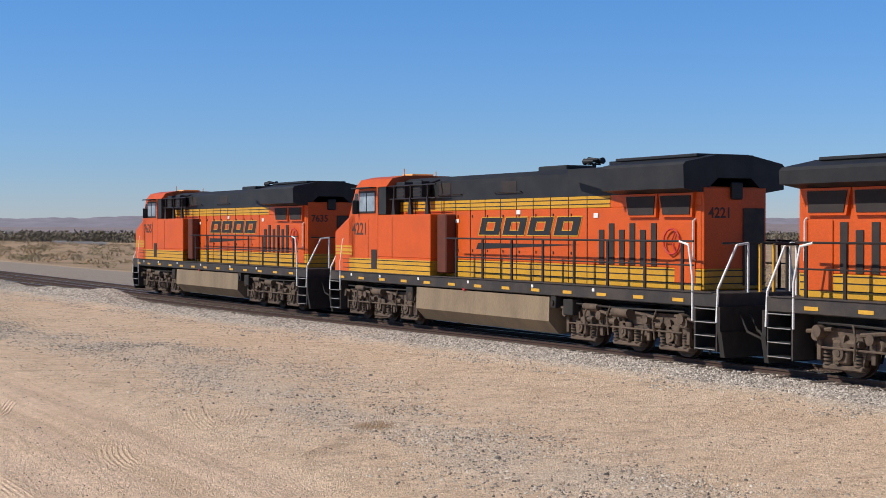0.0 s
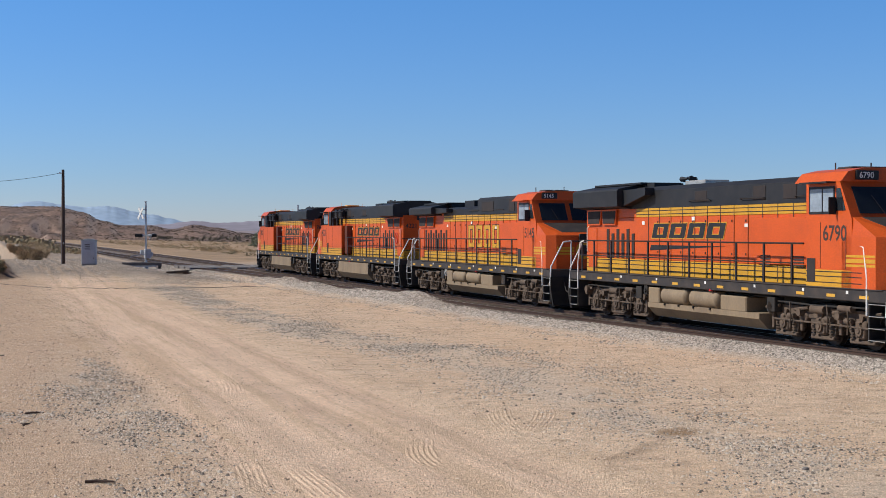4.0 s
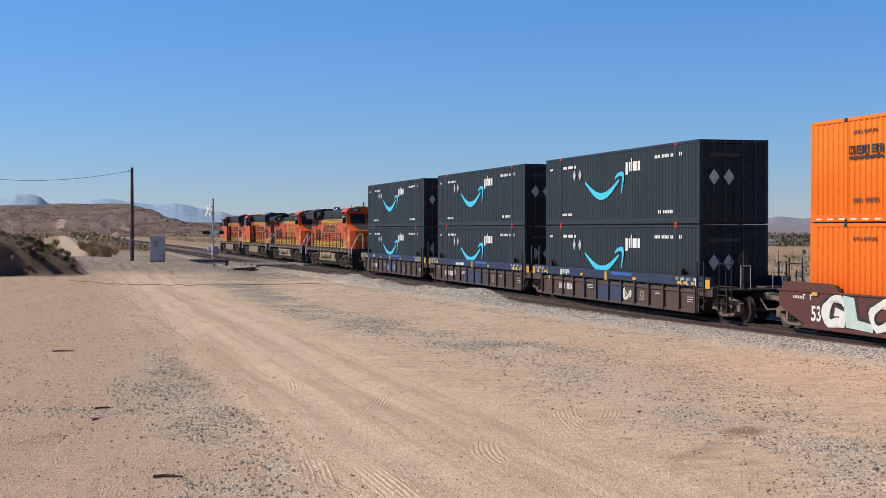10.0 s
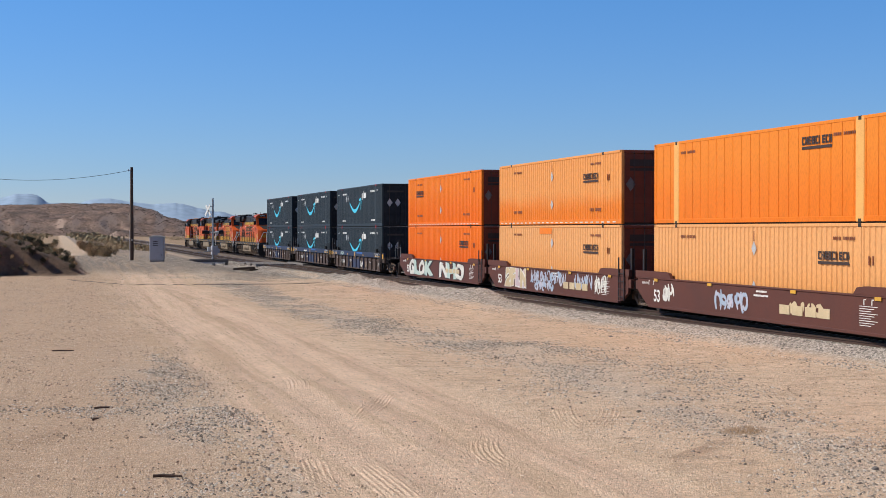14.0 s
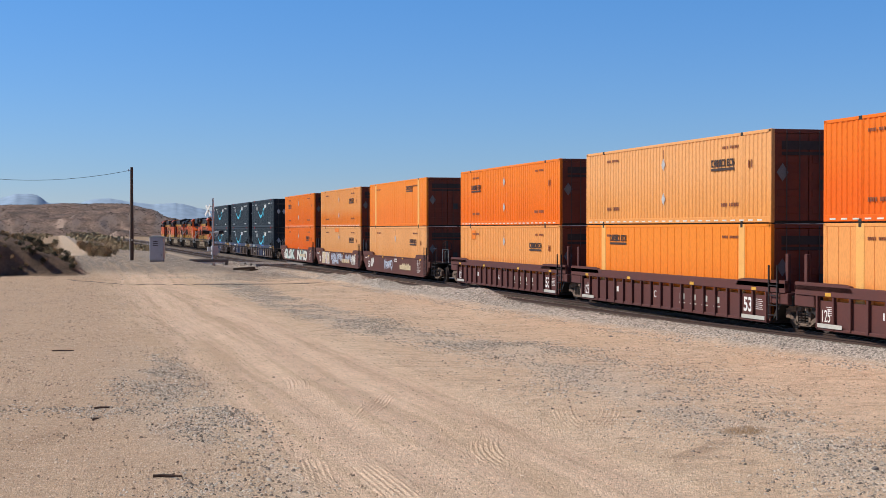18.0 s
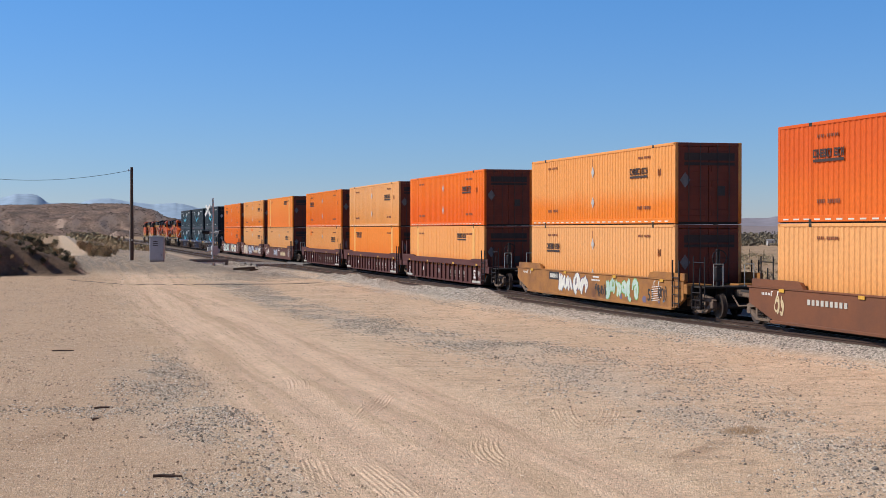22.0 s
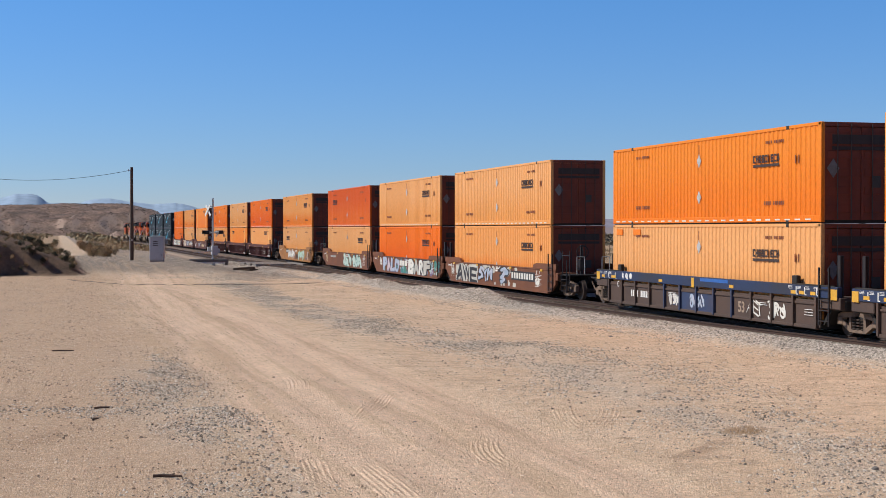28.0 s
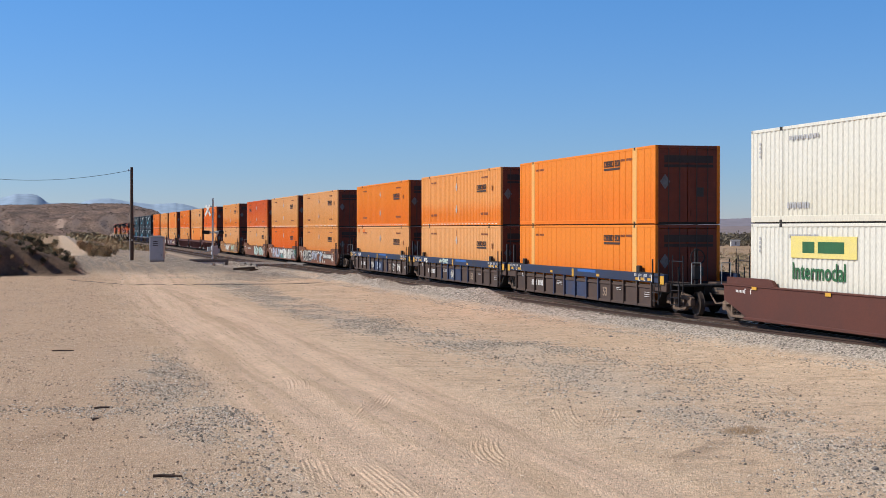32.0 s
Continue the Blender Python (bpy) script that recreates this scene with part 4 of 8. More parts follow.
def wordmark(parent, x, z, w, h, y, ink="ink"):
    """A lettered haulier's sign, as plain blocks over a bar."""
    step = w / 9.0
    for i in range(9):
        xa, form = x - step * i, (3, 5, 7, 6, 3, 1, 7, 3, 5)[i]
        part("logo_block", cached(("lb", round(xa, 3), round(z, 3), ink), lambda: logo_block(xa, step * 0.80, z, h, y, form).mesh("logo_block", ink)), ink, parent)
    part("logo_bar", box(x - w * 0.98, x, y - 0.002, y + 0.004, z - h * 0.55, z - h * 0.2), ink, parent)


def container(style, paint, label, logo=1):
    """A 53-foot box: style is ribbed, plated or slate. logo: +1 near the rear, -1 near the front."""
    # orange boxes get an end colour that already has the shade darkened in
    end_paint = {"slate": "slate_end", "cream": "cream"}.get(paint, "shaded_orange" if style != "cream" else "cream")
    c = thing("shipping_container", label, "container", "stacked containers of the train")
    wall = (lambda y, o: plated(-HL + 0.1, HL - 0.1, y, 0.16, CHT - 0.09, o)) if style == "plated" else (lambda y, o: ribbed(-HL + 0.1, HL - 0.1, y, 0.2, CHT - 0.09, o))
    for o in (1, -1):
        part("side_wall", cached(("wall", style, paint, o), lambda: wall(o * (HW - 0.012), o).mesh("side_wall", paint)), paint, c)
        part("top_rail", cached(("tr", paint, o), lambda: box(-HL + 0.02, HL - 0.02, o * HW, o * (HW - 0.09), CHT - 0.10, CHT - 0.002, b=0.01).mesh("top_rail", paint)), paint, c)
        zt = 0.16 if style == "plated" else 0.2
        part("bottom_rail", cached(("br", paint, style, o), lambda: box(-HL + 0.02, HL - 0.02, o * (HW + 0.004), o * (HW - 0.10), 0.012, zt, b=0.01).mesh("bottom_rail", paint)), paint, c)
        pm = "post_tan" if style == "plated" else paint
        for e in (1, -1):
            part("corner_post", cached(("cp", paint, o, e), lambda: box(e * HL, e * (HL - 0.16), o * HW, o * (HW - 0.13), 0.0, CHT - 0.004, b=0.015).mesh("corner_post", paint)), paint, c)
            part("stacking_post", cached(("sp", pm, o, e, style), lambda: box(e * 6.096 - (0.22 if style == "plated" else 0.09), e * 6.096 + (0.22 if style == "plated" else 0.09), o * (HW + 0.006), o * (HW - 0.10), 0.0, CHT - 0.004, b=0.02).mesh("stacking_post", pm)), pm, c)
            cm = "red" if style == "slate" else "under_black"
            part("corner_casting", cached(("cc", cm, o, e), lambda: box(e * 6.096 - 0.09, e * 6.096 + 0.09, o * (HW + 0.010), o * (HW - 0.16), CHT - 0.125, CHT, b=0.015).mesh("corner_casting", cm)), cm, c)
            part("lower_casting", cached(("lc", cm, o, e), lambda: box(e * 6.096 - 0.09, e * 6.096 + 0.09, o * (HW + 0.010), o * (HW - 0.16), -0.031, 0.10, b=0.015).mesh("lower_casting", cm)), cm, c)
    part("roof", cached(("roof", paint), lambda: box(-HL + 0.05, HL - 0.05, -HW + 0.05, HW - 0.05, CHT - 0.07, CHT - 0.03, b=0.01).mesh("roof", paint)), paint, c)
    part("floor", cached(("floor",), lambda: box(-HL + 0.05, HL - 0.05, -HW + 0.05, HW - 0.05, -0.022, 0.14).mesh("floor", "under_black")), "under_black", c)
    part("front_wall", cached(("fw", end_paint), lambda: box(HL - 0.02, HL - 0.08, -HW + 0.12, HW - 0.12, 0.05, CHT - 0.05, b=0.01).mesh("front_wall", end_paint)), end_paint, c)
    part("header", cached(("hd", end_paint), lambda: box(-HL, -HL + 0.1, -HW + 0.12, HW - 0.12, CHT - 0.14, CHT - 0.01, b=0.01).mesh("header", end_paint)), end_paint, c)
    for o in (1, -1):
        d = part("door", cached(("door", end_paint, o), lambda: door_leaf(o).mesh("door", end_paint)), end_paint, c, "dark door leaf in the shade")
        for y in (0.34, 0.78):
            part("lock_rod", cached(("rod", o, y), lambda: Geo().cyl((-HL - 0.035, o * y, 0.08), (-HL - 0.035, o * y, CHT - 0.06), 0.017, 6).mesh("lock_rod", "end_steel")), "end_steel", d)
    y = HW + 0.004
    if style == "slate":
        part("arrow_logo", cached(("smile",), lambda: smile(y + 0.004).mesh("arrow_logo", "cyan")), "cyan", c, "pale blue curved arrow sign")
        g = Geo()
        for i, (w, h0, h1) in enumerate(((0.2, -0.12, 0.36), (0.13, 0, 0.36), (0.07, 0, 0.5), (0.34, 0, 0.36), (0.2, 0, 0.36))):
            x = -1.40 - (0, 0.31, 0.50, 0.66, 1.10)[i] * 1.1
            g.box(x - w * 1.15, x, y - 0.002, y + 0.004, 2.03 + h0, 2.03 + h1)
        part("word_sign", cached(("word",), lambda: g.mesh("word_sign", "white_paint")), "white_paint", c)
        rows = [(7.5 - 0.13 * i, 7.42 - 0.13 * i, 2.38, 2.47) for i in range(3)] + [(5.75 - 0.125 * i, 5.66 - 0.125 * i, 2.38, 2.50) for i in range(13) if i not in (4, 10)] + [(5.85 - 0.125 * i, 5.76 - 0.125 * i, 0.38, 0.48) for i in range(10) if i != 5] + [(-4.24 - 0.13 * i, -4.33 - 0.13 * i, 2.40, 2.52) for i in range(13) if i not in (4, 10)] + [(-4.55 - 0.15 * i, -4.65 - 0.15 * i, 0.38, 0.50) for i in range(9) if i != 2] + [(-6.4, -6.48, 2.40, 2.53), (-6.55, -6.63, 2.40, 2.53)]
        tagged(bars(c, "writing", "white_paint", rows, y), kind="stuff")
        for x in (4.36, 3.68):
            part("placard", cached(("pl", x), lambda: diamond(x, 2.08, 0.25, y).mesh("placard", "placard")), "placard", c)
        for yy in (0.22, 0.78):
            part("end_placard", cached(("epl", yy), lambda: Geo().prism([(yy - 0.2, 1.6), (yy, 1.32), (yy + 0.2, 1.6), (yy, 1.88)], -HL - 0.06, -HL - 0.052, "x").mesh("end_placard", "placard")), "placard", c)
        part("end_sign", cached(("esl",), lambda: box(-HL - 0.03, -HL - 0.024, -0.2, 0.95, 2.3, 2.42).mesh("end_sign", "end_steel")), "end_steel", c)
    elif style == "cream":
        rows = [(7.5, 7.4, 2.4 - 0.13 * i, 2.48 - 0.13 * i) for i in range(4)] + [(5.6 - 0.15 * i, 5.5 - 0.15 * i, 2.45, 2.58) for i in range(12)] + [(5.7 - 0.15 * i, 5.6 - 0.15 * i, 0.42, 0.6) for i in range(9)]
        tagged(bars(c, "writing", "placard", rows, y), kind="stuff")
    else:
        lx = -3.86 if logo > 0 else 5.93
        if logo:
            wordmark(c, lx if style != "plated" else (-2.9 if logo > 0 else 5.4), 1.86 if style != "plated" else 2.26, 1.75, 0.24, y)
        rows = [(5.7 - 0.11 * i, 5.63 - 0.11 * i, 2.43, 2.52) for i in range(11) if i != 4] + [(-4.7 - 0.11 * i, -4.77 - 0.11 * i, 2.43, 2.52) for i in range(11) if i != 4]
        if style != "plated":
            rows += [(5.7 - 0.12 * i, 5.62 - 0.12 * i, 0.54, 0.66) for i in range(11) if i != 4] + [(-4.6 - 0.12 * i, -4.68 - 0.12 * i, 0.54, 0.66) for i in range(11) if i != 4] + [(-6.55, -6.61, 1.75, 2.0), (-6.75, -6.81, 1.75, 2.0)]
            for z in (2.12, 0.88):
                part("placard", cached(("pc", z), lambda: diamond(0.13, z, 0.23, y).mesh("placard", "placard")), "placard", c)
            rows += [(0.11, 0.16, 2.35, 2.66)]
            dash = [(7.7 - 0.62 * i, 7.38 - 0.62 * i, 0.062, 0.108) for i in range(25)]
            tagged(bars(c, "reflective_tape", "spray_white", dash, HW + 0.008), kind="stuff")
        tagged(bars(c, "writing", "stencil", rows, y), kind="stuff")
        part("end_sign", box(-HL - 0.024, -HL - 0.018, -1.0, 0.95, 2.25, 2.52), "ink", c)
        part("end_bar", box(-HL - 0.024, -HL - 0.018, -1.0, 0.95, 2.08, 2.18), "ink", c)
        # shade is darkened into the colours of this end placard and label
        part("end_placard", Geo().prism([(0.72, 1.55), (0.92, 1.27), (1.12, 1.55), (0.92, 1.83)], -HL - 0.03, -HL - 0.022, "x"), "shaded_placard", c)
        part("end_label", box(-HL - 0.028, -HL - 0.022, -0.62, -0.36, 1.0, 1.34), "end_steel", c)
    return c


def door_leaf(o):
    g = Geo()
    y0, y1 = o * 0.012, o * (HW - 0.12)
    g.box(-HL + 0.015, -HL + 0.07, y0, y1, 0.06, CHT - 0.15, b=0.008)
    for i in range(5):
        z = 0.28 + i * 0.52
        g.box(-HL - 0.008, -HL + 0.02, y0 + o * 0.1, y1 - o * 0.1, z, z + 0.22, b=0.01)
    return g


# ---------------------------------------------------------------- well cars
def truck_side(o):
    """One cast side frame of a freight truck, arched over two journals."""
    y0, y1 = o * 0.93, o * 1.07
    g = Geo()
    for e in (1, -1):
        g.prism([(e * 0.10, 0.62), (e * 0.95, 0.52), (e * 1.05, 0.62), (e * 0.85, 0.70), (e * 0.2, 0.82)], y0, y1)
        g.prism([(e * 0.16, 0.18), (e * 0.42, 0.16), (e * 0.92, 0.42), (e * 0.90, 0.56), (e * 0.40, 0.30)], y0, y1)
        g.prism([(e * 0.32, 0.22), (e * 0.44, 0.22), (e * 0.44, 0.68), (e * 0.32, 0.72)], y0, y1)
        g.box(e * 0.76, e * 1.04, y0 - o * 0.01, y1 + o * 0.02, 0.34, 0.58, b=0.02)
    g.box(-0.34, 0.34, y0, y1, 0.14, 0.24, b=0.02)
    return g


def wheelset_mesh(r, hub):
    """Two flanged wheels on one axle, turned about their own centre."""
    half = [(0.90, hub * 0.7), (0.86, hub), (0.80, hub + 0.02), (0.79, r * 0.62), (0.81, r * 0.80), (0.815, r - 0.01), (0.69, r), (0.685, r + 0.025), (0.665, r + 0.022), (0.66, r * 0.8), (0.70, r * 0.6), (0.66, hub), (0.62, 0.09)]
    return Geo().lathe([(-a, q) for a, q in half] + [(a, q) for a, q in half[::-1]], 24).mesh("wheelset", "wheel_steel")


WHEELS = []


def add_wheelset(truck, x, r, hub, key):
    ob = part("wheelset", cached(("ws", key), lambda: wheelset_mesh(r, hub)), "wheel_steel", truck)
    ob.location = (x, 0, r)
    WHEELS.append((ob, x, r))


def freight_truck(parent, cx):
    """A two-axle truck; its parts hang under the car at cx."""
    t = part("truck", cached(("bolster",), lambda: Geo().box(-0.18, 0.18, -0.95, 0.95, 0.42, 0.72, b=0.03).mesh("truck", "under_black")), "under_black", parent, "two-axle freight truck, rusty and dusty")
    t.location.x = cx
    for o in (1, -1):
        part("side_frame", cached(("sf", o), lambda: truck_side(o).mesh("side_frame", "wheel_dark")), "wheel_dark", t)
        part("spring_nest", cached(("sn", o), lambda: springs(o).mesh("spring_nest", "wheel_steel")), "wheel_steel", t)
    for x in (0.89, -0.89):
        add_wheelset(t, x, 0.42, 0.13, "freight")
    return t


def Geo_join(a, b):
    o = len(a.v)
    a.smooth |= {i + len(a.f) for i in b.smooth}
    a.f += [tuple(o + i for i in f) for f in b.f]
    a.v += b.v
    return a


def springs(o):
    g = Geo()
    for x in (-0.22, 0.0, 0.22):
        for k in range(4):
            g.cyl((x, o * 1.0, 0.25 + k * 0.085), (x, o * 1.0, 0.29 + k * 0.085), 0.085, 10)
    return g


WELL_PAINT = {"blue": ("rib_brown", "chord_blue"), "maroon_rib": ("maroon_dark", "maroon_dark"), "maroon": ("maroon", "maroon"), "rust": ("rust_brown", "rust_brown"), "yellow": ("old_yellow", "old_yellow")}


def well_side(kind, o, body, chord, car, first):
    y = o * 1.46
    if kind in ("blue", "maroon_rib"):
        part("side_sheet", cached(("ss", kind, o), lambda: box(-8.25, 8.25, o * 1.40, o * 1.36, 0.22, 1.0).mesh("side_sheet", body)), body, car)
        zc = 1.08 if kind == "blue" else 1.12
        part("top_chord", cached(("tc", kind, o), lambda: Geo().box(-9.35, 9.35, o * 1.50, o * 1.34, zc, 1.42, b=0.015).mesh("top_chord", chord)), chord, car)
        part("bottom_chord", cached(("bc", kind, o), lambda: Geo().box(-8.15, 8.15, o * 1.46, o * 1.30, 0.16, 0.26, b=0.015).mesh("bottom_chord", body)), body, car)
        n = 13 if kind == "blue" else 19
        for i in range(n):
            x = -8.1 + 16.2 * i / (n - 1)
            mid = abs(i - (n - 1) / 2)
            rm = "rib_blue" if kind == "blue" and mid in (0, 1, 2) else body
            part("rib", cached(("rib", kind, o, rm), lambda: Geo().box(-0.05, 0.05, o * 1.49, o * 1.39, 0.2, zc + 0.01, b=0.01).mesh("rib", rm)), rm, car).location.x = x
            if kind == "blue" and i < n - 1:
                part("rib_cap", cached(("ric", o), lambda: box(0.06, 1.29, o * 1.44, o * 1.39, 0.86, 0.93, b=0.01).mesh("rib_cap", body)), body, car).location.x = x
        if kind == "blue":
            part("centre_panel", cached(("cen", o), lambda: box(-1.3, 1.3, o * 1.416, o * 1.39, 0.24, 0.86, b=0.005).mesh("centre_panel", "rib_blue")), "rib_blue", car, "dark blue panel")
    else:
        g = Geo()
        nose = 9.62 if first else 9.2
        g.prism([(-8.5, 0.26), (8.0 if first else 8.3, 0.26), (nose, 0.75), (nose, 1.22), (-9.2, 1.22), (-9.2, 0.6)], o * 1.47, o * 1.36)
        part("side_sheet", cached(("sm", kind, o, first), lambda: g.mesh("side_sheet", body)), body, car)
        part("bottom_chord", cached(("smb", kind, o), lambda: Geo().box(-8.2, 8.2, o * 1.49, o * 1.32, 0.17, 0.27, b=0.015).mesh("bottom_chord", body)), body, car)
        part("top_chord", cached(("smt", kind, o, first), lambda: Geo().box(-9.3, nose + 0.1, o * 1.50, o * 1.34, 1.215, 1.27, b=0.012).mesh("top_chord", body)), body, car)


def well_car(kind, label, first, last, sized=True):
    """One unit of a well car: sides, floor, end platforms, guides, trucks; couplers at the ends of the set."""
    body, chord = WELL_PAINT[kind]
    car = thing("well_car", label, "rail car", "well cars of the train")
    for o in (1, -1):
        well_side(kind, o, body, chord, car, first)
        for e in (1, -1):
            part("container_guide", cached(("cg", kind, o, e), lambda: guide(kind, o, e).mesh("container_guide", body if kind not in ("blue",) else "under_black")), body, car)
            part("end_sill", cached(("es", kind, o, e), lambda: Geo().box(e * 8.3, e * 9.45, o * 1.46, o * 0.5, 0.78, 1.12, b=0.02).mesh("end_sill", body)), body, car)
    part("well_floor", cached(("wf",), lambda: box(-8.2, 8.2, -1.36, 1.36, 0.17, 0.30).mesh("well_floor", "under_black")), "under_black", car)
    for e in (1, -1):
        part("end_platform", cached(("ep", e, kind), lambda: Geo().box(e * 8.2, e * 9.5, -1.32, 1.32, 0.74, 1.05, b=0.02).mesh("end_platform", "under_black")), "under_black", car)
        part("bulkhead", cached(("bh", e), lambda: Geo().prism([(e * 8.2, 0.3), (e * 8.3, 0.3), (e * 8.8, 0.8), (e * 8.6, 0.8)], -1.3, 1.3).mesh("bulkhead", "under_black")), "under_black", car)
    for e, flag in ((1, first), (-1, last)):
        if flag:
            part("coupler", cached(("cpl", e), lambda: coupler(e).mesh("coupler", "wheel_dark")), "wheel_dark", car)
            for o in (1, -1) if e < 0 else ():
                part("brake_stand", cached(("bs", e, o), lambda: end_rail(e, o).mesh("brake_stand", "rail_black")), "rail_black", car)
            if e < 0:
                part("hand_brake", cached(("hbk",), lambda: brake_mast(-1).mesh("hand_brake", "rail_black")), "rail_black", car, "black hand-brake mast and wheel")
                for y in (0.95, -0.2):
                    part("grab_iron", cached(("gir", y), lambda: Geo().tube([(-10.5, y, 1.1), (-10.5, y, 1.85), (-10.5, y - 0.35, 1.85), (-10.5, y - 0.35, 1.1)], 0.018, 6).mesh("grab_iron", "silver")), "silver", car)
            part("walkway", cached(("ww", e), lambda: Geo().box(e * 9.5, e * 10.55, -1.3, 1.3, 1.02, 1.08, b=0.01).box(e * 9.5, e * 10.4, -0.4, 0.4, 0.7, 1.02).mesh("walkway", "under_black")), "under_black", car)
        else:
            for o in (1, -1):
                gm = body if kind == "maroon_rib" else "rail_black"
                part("guide_post", cached(("gp", e, o, gm), lambda: Geo().box(e * 9.0, e * 9.16, o * 1.30, o * 1.18, 1.05, 2.3, b=0.015).mesh("guide_post", gm)), gm, car)
    for o in (1, -1):   # a ladder at the trailing corner
        ld = part("ladder", cached(("ld", o), lambda: Geo().box(-8.42, -8.37, o * 1.55, o * 1.51, 0.3, 1.95).box(-8.97, -8.92, o * 1.55, o * 1.51, 0.3, 1.95).mesh("ladder", "rail_black")), "rail_black", car)
        for k in range(4):
            part("rung", cached(("rung", o, k), lambda: box(-8.92, -8.42, o * 1.55, o * 1.52, 0.42 + 0.3 * k, 0.45 + 0.3 * k).mesh("rung", "rail_black")), "rail_black", ld)
    if first:
        freight_truck(car, 9.5)
    freight_truck(car, -9.68)
    # markings on the near side
    y = 1.50
    for x in (7.6, 3.1, -2.6, -7.2):
        part("reflector", cached(("rf", x), lambda: box(x - 0.32, x, y - 0.002, y + 0.006, 1.14, 1.24).mesh("reflector", "reflect")), "reflect", car)
    yy = 1.50 if kind == "blue" else 1.475
    if kind == "blue":
        for x in (8.55, 8.05, 7.35, -7.0, -7.5, -8.2):
            part("load_mark", cached(("lm", x), lambda: box(x, x - 0.045, y - 0.002, y + 0.004, 1.12, 1.36).box(x, x - 0.13, y - 0.002, y + 0.004, 1.12, 1.15).mesh("load_mark", "white_paint")), "white_paint", car)
        tagged(bars(car, "writing", "white_paint", [(6.25, 5.85 - 0.05 * (i % 2), 1.17 + 0.045 * i, 1.185 + 0.045 * i) for i in range(4)] + [(-6.0, -6.4 - 0.05 * (i % 2), 1.17 + 0.045 * i, 1.185 + 0.045 * i) for i in range(4)] + [(-0.2 - 0.09 * i, -0.26 - 0.09 * i, 1.30, 1.36) for i in range(20)] + [(2.4, 1.7, 0.78 - 0.06 * i, 0.795 - 0.06 * i) for i in range(3)] + [(-7.4, -7.9, 0.7 - 0.08 * i, 0.715 - 0.08 * i) for i in range(3)] + [(-4.6, -5.0, 0.76, 0.775), (-4.6, -5.1, 0.70, 0.715)], y - 0.06), kind="stuff")
        tagged(bars(car, "stencil", "white_paint", [(5.95 - 0.19 * i, 5.83 - 0.19 * i, 0.50, 0.74) for i in range(4)] + [(5.0 - 0.17 * i, 4.89 - 0.17 * i, 0.50, 0.74) for i in range(5)], 1.405), kind="stuff")
        side_letters("C" if first else "A", 0.3, 7.15, 1.492, 0.82, "white_paint", car)
        for x in (8.75, 7.75, -6.7, -7.85):
            part("load_plate", cached(("lp", x), lambda: box(x, x - 0.30, y - 0.002, y + 0.005, 1.14, 1.24).mesh("load_plate", "reflect")), "reflect", car)
        tagged(bars(car, "writing", "white_paint", [(8.95 - 0.5 * k, 8.72 - 0.5 * k, 1.29 + 0.035 * i, 1.302 + 0.035 * i) for k in range(3) for i in range(3)] + [(-6.55 - 0.5 * k, -6.80 - 0.5 * k, 1.29 + 0.035 * i, 1.302 + 0.035 * i) for k in range(4) for i in range(3)], y), kind="stuff")
        part("end_reflector", box(9.34, 9.0, y - 0.002, y + 0.006, 1.05, 1.35), "reflect", car)
        part("end_reflector", box(-9.0, -9.34, y - 0.002, y + 0.006, 1.05, 1.35), "reflect", car)
        part("yellow_mark", box(0.3, 0.08, y - 0.002, y + 0.006, 1.05, 1.38), "reflect", car)
        part("blue_patch", box(-0.4, -2.5, y - 0.002, y + 0.004, 1.28, 1.39), "bright_blue", car)
        side_letters("53", 0.48, -3.05, 1.405, 0.40, "dusty_letter", car, bold=0.01)
    elif kind == "maroon_rib":
        tagged(bars(car, "writing", "white_paint", [(7.7 - 0.02 * (i % 2), 7.25, 0.60 + 0.055 * i, 0.615 + 0.055 * i) for i in range(5)] + [(4.75, 4.55, 0.62, 0.82), (4.4, 4.2, 0.62, 0.82)] + [(-7.3, -7.75 + 0.05 * (i % 2), 0.55 + 0.06 * i, 0.565 + 0.06 * i) for i in range(6)] + [(5.9, 5.5, 1.24 + 0.03 * i, 1.25 + 0.03 * i) for i in range(4)] + [(0.2, -0.7, 1.25, 1.28)], 1.40), kind="stuff")
        tagged(bars(car, "sign_paint", "spray_grey", [(-1.55 - 0.92 * i, -1.95 - 0.92 * i, 0.60, 0.80) for i in range(4)] + [(-1.5 - 0.92 * i, -2.0 - 0.92 * i, 0.46, 0.50) for i in range(4)], 1.40), kind="stuff")
        part("pale_panel", box(8.05, 6.7, 1.485, 1.495, 0.24, 0.36), "spray_grey", car, "pale worn step panel")
        part("pale_panel", box(-6.5, -8.05, 1.485, 1.495, 0.24, 0.36), "spray_grey", car, "pale worn step panel")
        side_letters("53", 0.62, -6.45, 1.402, 0.46, "white_paint", car, bold=0.015)
        side_letters("A" if first else "B" if last else "C", 0.36, 0.75, 1.402, 0.56, "white_paint", car)
        side_letters("1251", 0.50, 8.0, 1.402, 0.40, "white_paint", car, stretch=0.72)
    else:
        tagged(bars(car, "writing", "white_paint", [(-6.4, -7.3 + 0.16 * (i % 3), 0.95 - 0.065 * i, 0.967 - 0.065 * i) for i in range(9)] + [(8.75 - 0.1 * i, 8.70 - 0.1 * i, 1.02, 1.10) for i in range(6)] + [(-0.35 - 0.08 * i, -0.41 - 0.08 * i, 1.08, 1.14) for i in range(9)] + [(-0.2 - 0.08 * i, -0.26 - 0.08 * i, 0.95, 1.01) for i in range(12)], 1.472), kind="stuff")
